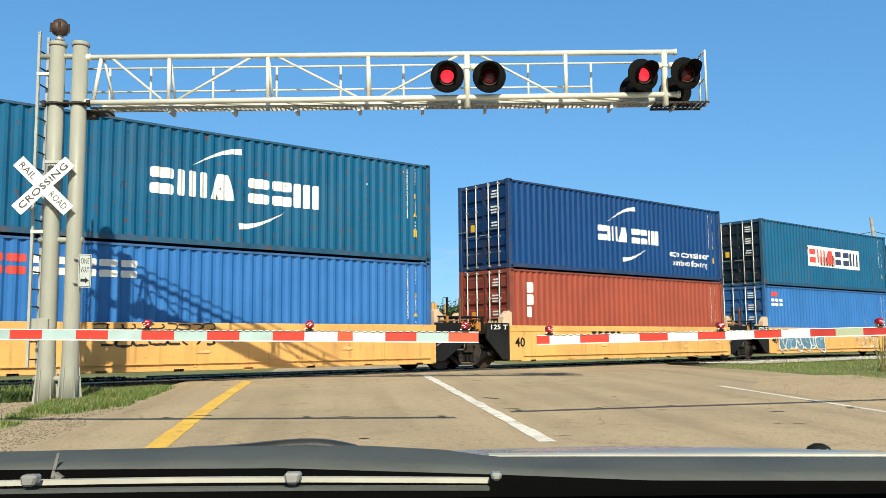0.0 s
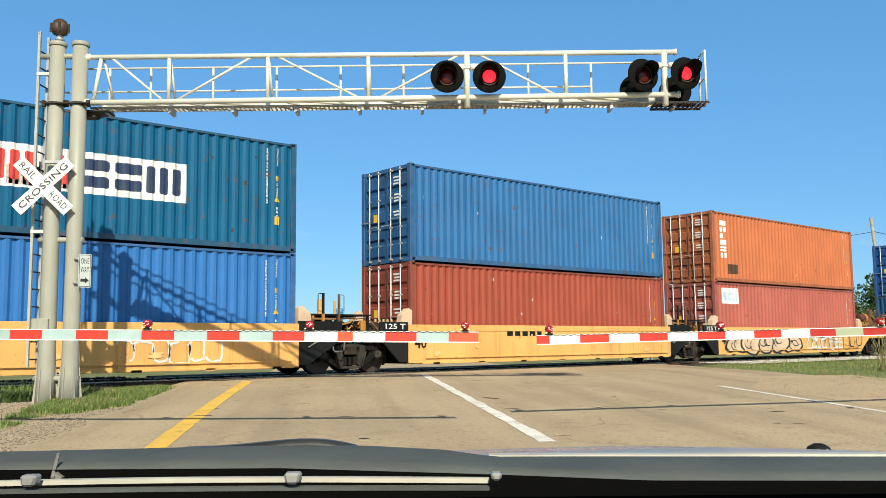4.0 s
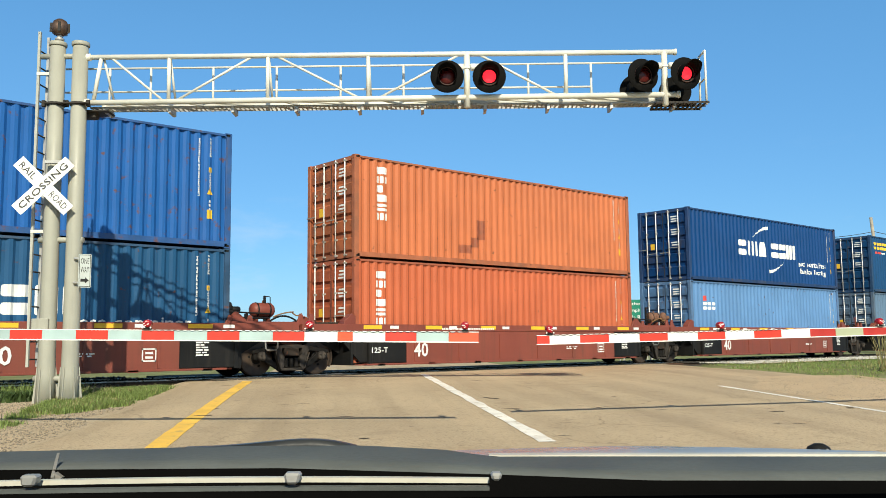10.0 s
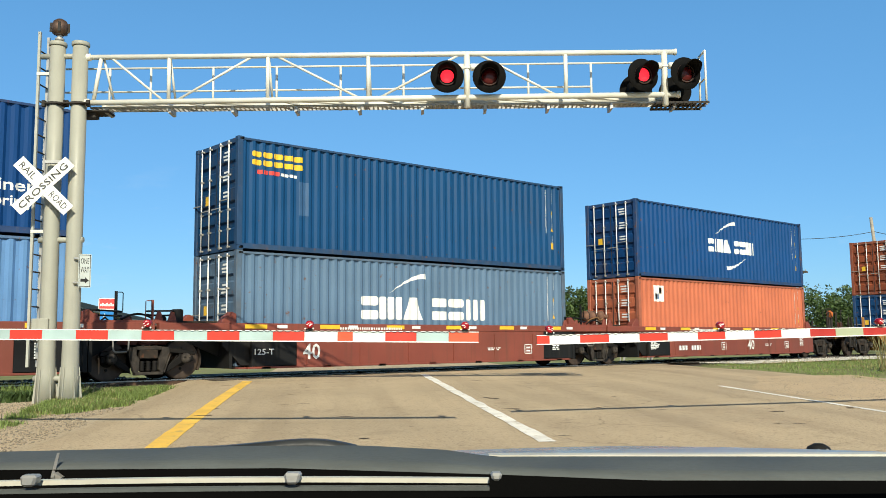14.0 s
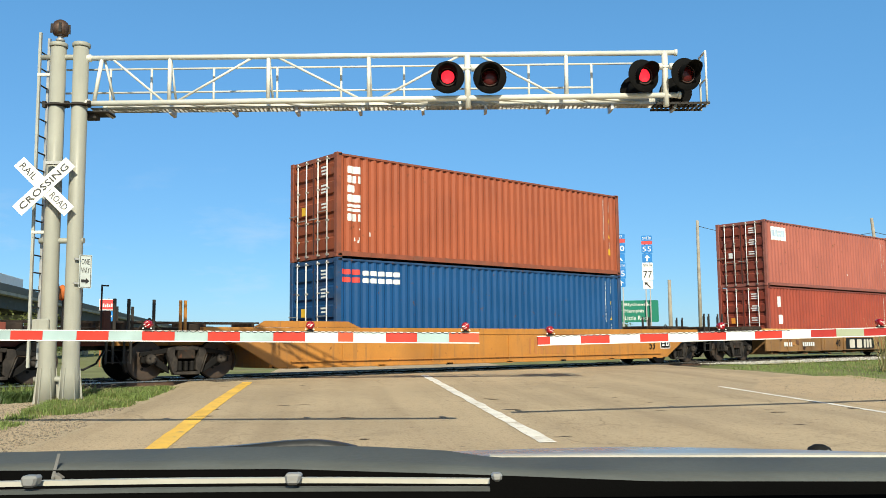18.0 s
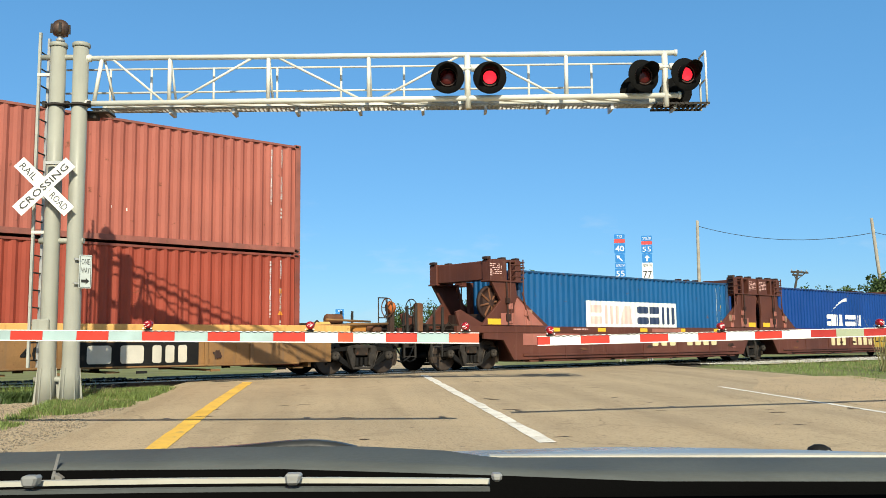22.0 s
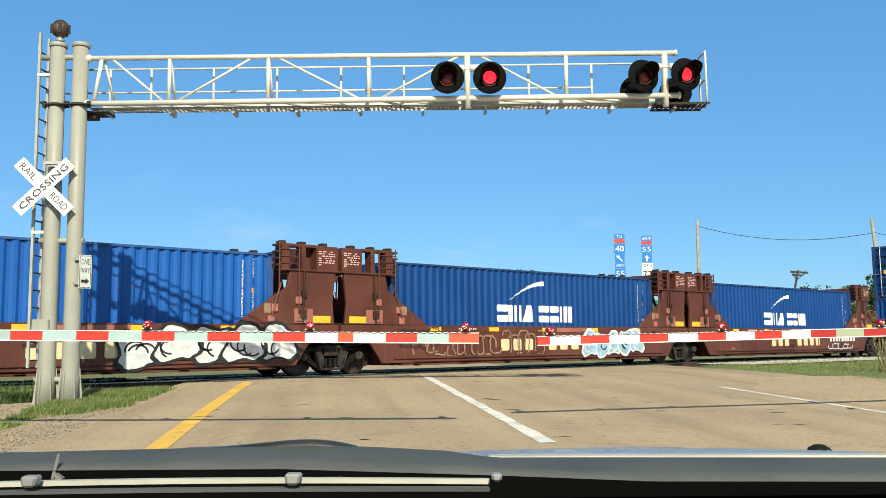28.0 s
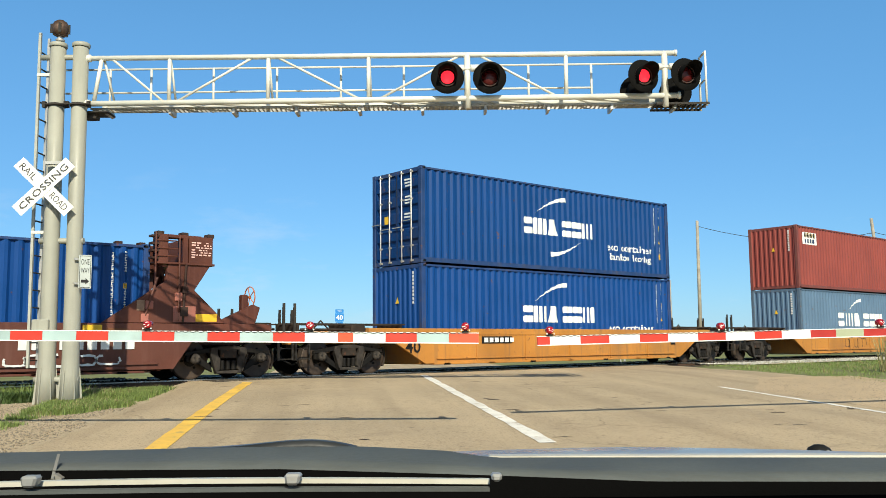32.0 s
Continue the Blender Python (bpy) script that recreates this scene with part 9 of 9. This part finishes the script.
def course(pairs, x):
    """Straight steps through (x, value) pairs."""
    for (a, p), (c, q) in zip(pairs, pairs[1:]):
        if x <= c:
            return p + (q - p) * (x - a) / (c - a)
    return pairs[-1][1]


# sights below the eye line, per metre ahead, over the sideways slope
COWL_TOP = ((-0.60, 0.1150), (-0.495, 0.1137), (-0.287, 0.1108), (-0.23, 0.1100), (-0.09, 0.1105), (0.0, 0.1160), (0.052, 0.1240), (0.136, 0.1245), (0.495, 0.128), (0.62, 0.130))
COWL_LOW = ((-0.60, 0.1322), (-0.495, 0.1328), (-0.18, 0.1338), (0.048, 0.1425), (0.225, 0.1508), (0.495, 0.1535), (0.62, 0.155))
ks = [-0.60 + 0.02 * i for i in range(61)]
swept("cowl", [[(k * 1.13, 1.13, H - course(COWL_TOP, k) * 1.13 - 0.006) for k in ks], [(k * 1.10, 1.10, H - course(COWL_TOP, k) * 1.10) for k in ks],
               [(k * 1.02, 1.02, H - (course(COWL_TOP, k) * 0.45 + course(COWL_LOW, k) * 0.55) * 1.02) for k in ks],
               [(k * 0.95, 0.95, H - course(COWL_LOW, k) * 0.95) for k in ks], [(k * 0.95, 0.96, H - course(COWL_LOW, k) * 0.95 - 0.03) for k in ks]], M_COWL, "grey plastic cowl panel")
b = B()
beam(b, (0.055, 1.15, H - 0.1232 * 1.15), (0.72, 1.15, H - 0.1275 * 1.15), 0.02, 0.005)
part("bonnet_edge", b, M_TRIM, own, "bright rear edge of the bonnet")
b = B()
lathe(b, [(0.021, 0.0), (0.021, 0.006), (0.017, 0.014), (0.008, 0.019), (0.002, 0.0195)], (0.615, 1.5, 1.121), n=16)
nz = part("washer_nozzle", b, M_BLACK, own, "small black washer nozzle")
b = B()
for x in (0.608, 0.622):
    bmesh.ops.create_icosphere(b, subdivisions=1, radius=0.003, matrix=Matrix.Translation((x, 1.482, 1.131)))
part("jet", b, M_GALV, nz)
# wiper: pivot hump, arm and blade
wiper = own
b = B()
ring = None
for k in range(16):
    a = -0.285 + 0.0125 * k
    z = H - 1.12 * (0.1125 - 0.0075 * math.sin(math.pi * (k / 15) ** 2.0)) - 0.003
    now = [b.verts.new((a * 1.12, 1.12 + y, z + q)) for y, q in ((-0.015, -0.006), (0.015, -0.006), (0.010, 0.005), (-0.010, 0.005))]
    if ring:
        for i in range(4):
            b.faces.new((ring[i], ring[(i + 1) % 4], now[(i + 1) % 4], now[i])).smooth = True
    else:
        b.faces.new(now[::-1])
    ring = now
b.faces.new(ring)
part("wiper_arm", b, surface("satin_black_wiper", (0.028, 0.030, 0.032), 0.38, var=0.15, scale=10, dirty=0.15), own, "black wiper arm")
b = B()
beam(b, (-0.42, 0.99, H - 0.1165 * 0.99), (-0.40, 0.93, H - 0.142 * 0.93), 0.003, 0.002)
beam(b, (-0.402, 0.94, H - 0.139 * 0.94), (-0.394, 0.94, H - 0.144 * 0.94), 0.01, 0.006)
part("wiper_link", b, M_BRKT, own)
b = B()
ring = None
for k in range(25):
    a = -0.60 + 0.027 * k
    z = H - 0.8 * (0.1493 - 0.0035 * math.sin(3.14 * (a + 0.6) / 0.65))
    now = [b.verts.new((a * 0.8, 0.8 + y, z + q)) for y, q in ((-0.004, -0.0021), (0.004, -0.0021), (0.004, 0.0021), (-0.004, 0.0021))]
    if ring:
        for i in range(4):
            b.faces.new((ring[i], ring[(i + 1) % 4], now[(i + 1) % 4], now[i]))
    else:
        b.faces.new(now[::-1])
    ring = now
b.faces.new(ring)
part("wiper_blade", b, M_TRIM, own, "pale silver wiper blade strip")
b = B()
ring = None
for k in range(25):
    a = -0.60 + 0.027 * k
    z = H - 0.79 * (0.1575 - 0.002 * math.sin(3.14 * (a + 0.6) / 0.65))
    now = [b.verts.new((a * 0.79, 0.79 + y, z + q)) for y, q in ((-0.005, -0.0015), (0.005, -0.0015), (0.005, 0.0015), (-0.005, 0.0015))]
    if ring:
        for i in range(4):
            b.faces.new((ring[i], ring[(i + 1) % 4], now[(i + 1) % 4], now[i]))
    else:
        b.faces.new(now[::-1])
    ring = now
b.faces.new(ring)
part("blade_rubber", b, M_COWL, own, "dark rubber strip")
for k in (-0.453, -0.166, 0.056):
    b = B()
    zc = H - 0.1452 * 0.785
    w = 0.8 if k < 0 else 0.55
    plate(b, [(k * 0.785 - 0.0075 * w, zc - 0.0055 * w), (k * 0.785 + 0.006 * w, zc - 0.0055 * w), (k * 0.785 + 0.009 * w, zc + 0.0065 * w), (k * 0.785 - 0.0095 * w, zc + 0.0065 * w)], 0.778, 0.792)
    part("blade_clip", soft(b, 0.002), M_GALV, own, "grey blade clip")
swept("dashboard", [[(k * 0.95, 0.945, H - (course(COWL_LOW, k) + 0.0004) * 0.945) for k in ks], [(k * 0.95, 0.93, H - 0.172 * 0.93) for k in ks], [(k * 1.1, 0.76, H - 0.1675 * 0.76) for k in ks], [(k * 1.3, 0.45, H - 0.13) for k in ks], [(k * 1.3, 0.30, H - 0.22) for k in ks], [(k * 1.3, 0.28, H - 0.60) for k in ks]], M_DASH, "matt black dashboard top")
# cabin shell round the eye
b = B()
box(b, (-0.72, -1.6, 1.52), (0.72, 0.24, 1.57))
part("roof", soft(b, 0.02), M_HOOD, own, "silver-blue roof")
b = B()
box(b, (-0.70, -1.6, 1.505), (0.70, 0.23, 1.518))
part("headliner", b, M_DASH, own)
for s in (-1, 1):
    b = B()
    plate(b, [(-1.6, 0.30), (0.45, 0.30), (0.45, 1.10), (-1.6, 1.10)], -0.03, 0.03)
    for v in b.verts:
        v.co = Vector((s * 0.93 + v.co.y, v.co.x, v.co.z))
    part("door_panel", b, M_HOOD, own, "silver-blue door panel")
    for ya, yb in ((1.0, 0.24), (-0.75, -0.75), (-1.6, -1.4)):
        b = B()
        beam(b, (s * 0.92, ya, 1.09), (s * 0.71, yb, 1.54), 0.06, 0.06)
        part("roof_pillar", b, M_DASH, own)
b = B()
box(b, (-0.9, -1.66, 0.30), (0.9, -1.6, 1.52))
part("rear_panel", b, M_DASH, own)
b = B()
box(b, (-0.9, -1.6, 0.28), (0.9, 0.95, 0.33))
part("cabin_floor", b, M_DASH, own)
b = B()
box(b, (-0.78, 0.95, 0.40), (0.78, 1.22, 1.09))
part("engine_bulkhead", b, M_DASH, own)


# ---- everything that moves ----
def motions():
    """The train rolls past at a nearly even speed; the flashers wink in turn."""
    ran = ((0, 0.015), (0.5, 4.458), (1, 8.915), (1.5, 13.355), (2, 17.755), (2.5, 22.175), (3, 26.61), (3.5, 31.03), (5.5, 49.077), (6, 53.549), (6.5, 57.992),
           (7, 62.436), (7.5, 66.85), (8, 71.291), (8.5, 75.69), (9, 80.135), (9.5, 84.5), (10, 89.04), (10.5, 93.5), (11, 97.88), (11.5, 102.327), (12, 106.787),
           (12.5, 111.215), (13, 115.661), (13.5, 120.082), (14, 124.511), (14.5, 128.97), (16.5, 146.8), (17, 151.19), (17.5, 155.551), (18, 159.95), (18.5, 164.385), (19, 168.833),
           (19.5, 173.253), (20, 177.68), (20.5, 182.33), (21, 186.78), (21.5, 191.163), (22, 195.532), (22.5, 199.916), (23, 204.343), (23.5, 208.744), (24, 213.143), (24.5, 217.57),
           (25, 221.69), (25.5, 226.143), (27.5, 244.28), (28, 248.646), (28.5, 253.02), (29, 257.19), (29.5, 261.54), (30, 265.95), (30.5, 270.61), (31, 275.03), (31.5, 279.4),
           (32, 283.75))
    for ob, x, z in CARS:
        walk(ob, [(t, pose(x - gone, TRACK, z)) for t, gone in ran])
    ts, gs = [r[0] for r in ran], [r[1] for r in ran]
    turns = [(k / 15, -math.degrees(float(np.interp(k / 15, ts, gs)) / 0.46)) for k in range(481)]
    for axle, x in AXLES:
        walk(axle, [(t, pose(x, 0, 0.462, 0, a, 0)) for t, a in turns])
    period, start = 1.1885, 0.89
    for lid, first in FLASHERS:
        rows = [(0, 0.0)]
        for k in range(-2, 28):
            t = start + k * period + (0 if first else period / 2)
            rows += [(t - 0.02, 0.0), (t + 0.02, 0.13), (t + period / 2 - 0.02, 0.13), (t + period / 2 + 0.02, 0.0)]
        now = [y for t, y in rows if t <= 0][-1]
        rows = [(0, now)] + [r for r in rows if 0.02 < r[0] < 31.98]
        rows.append((32, rows[-1][1]))
        walk(lid, [(t, pose(0, y, 0)) for t, y in rows])


motions()
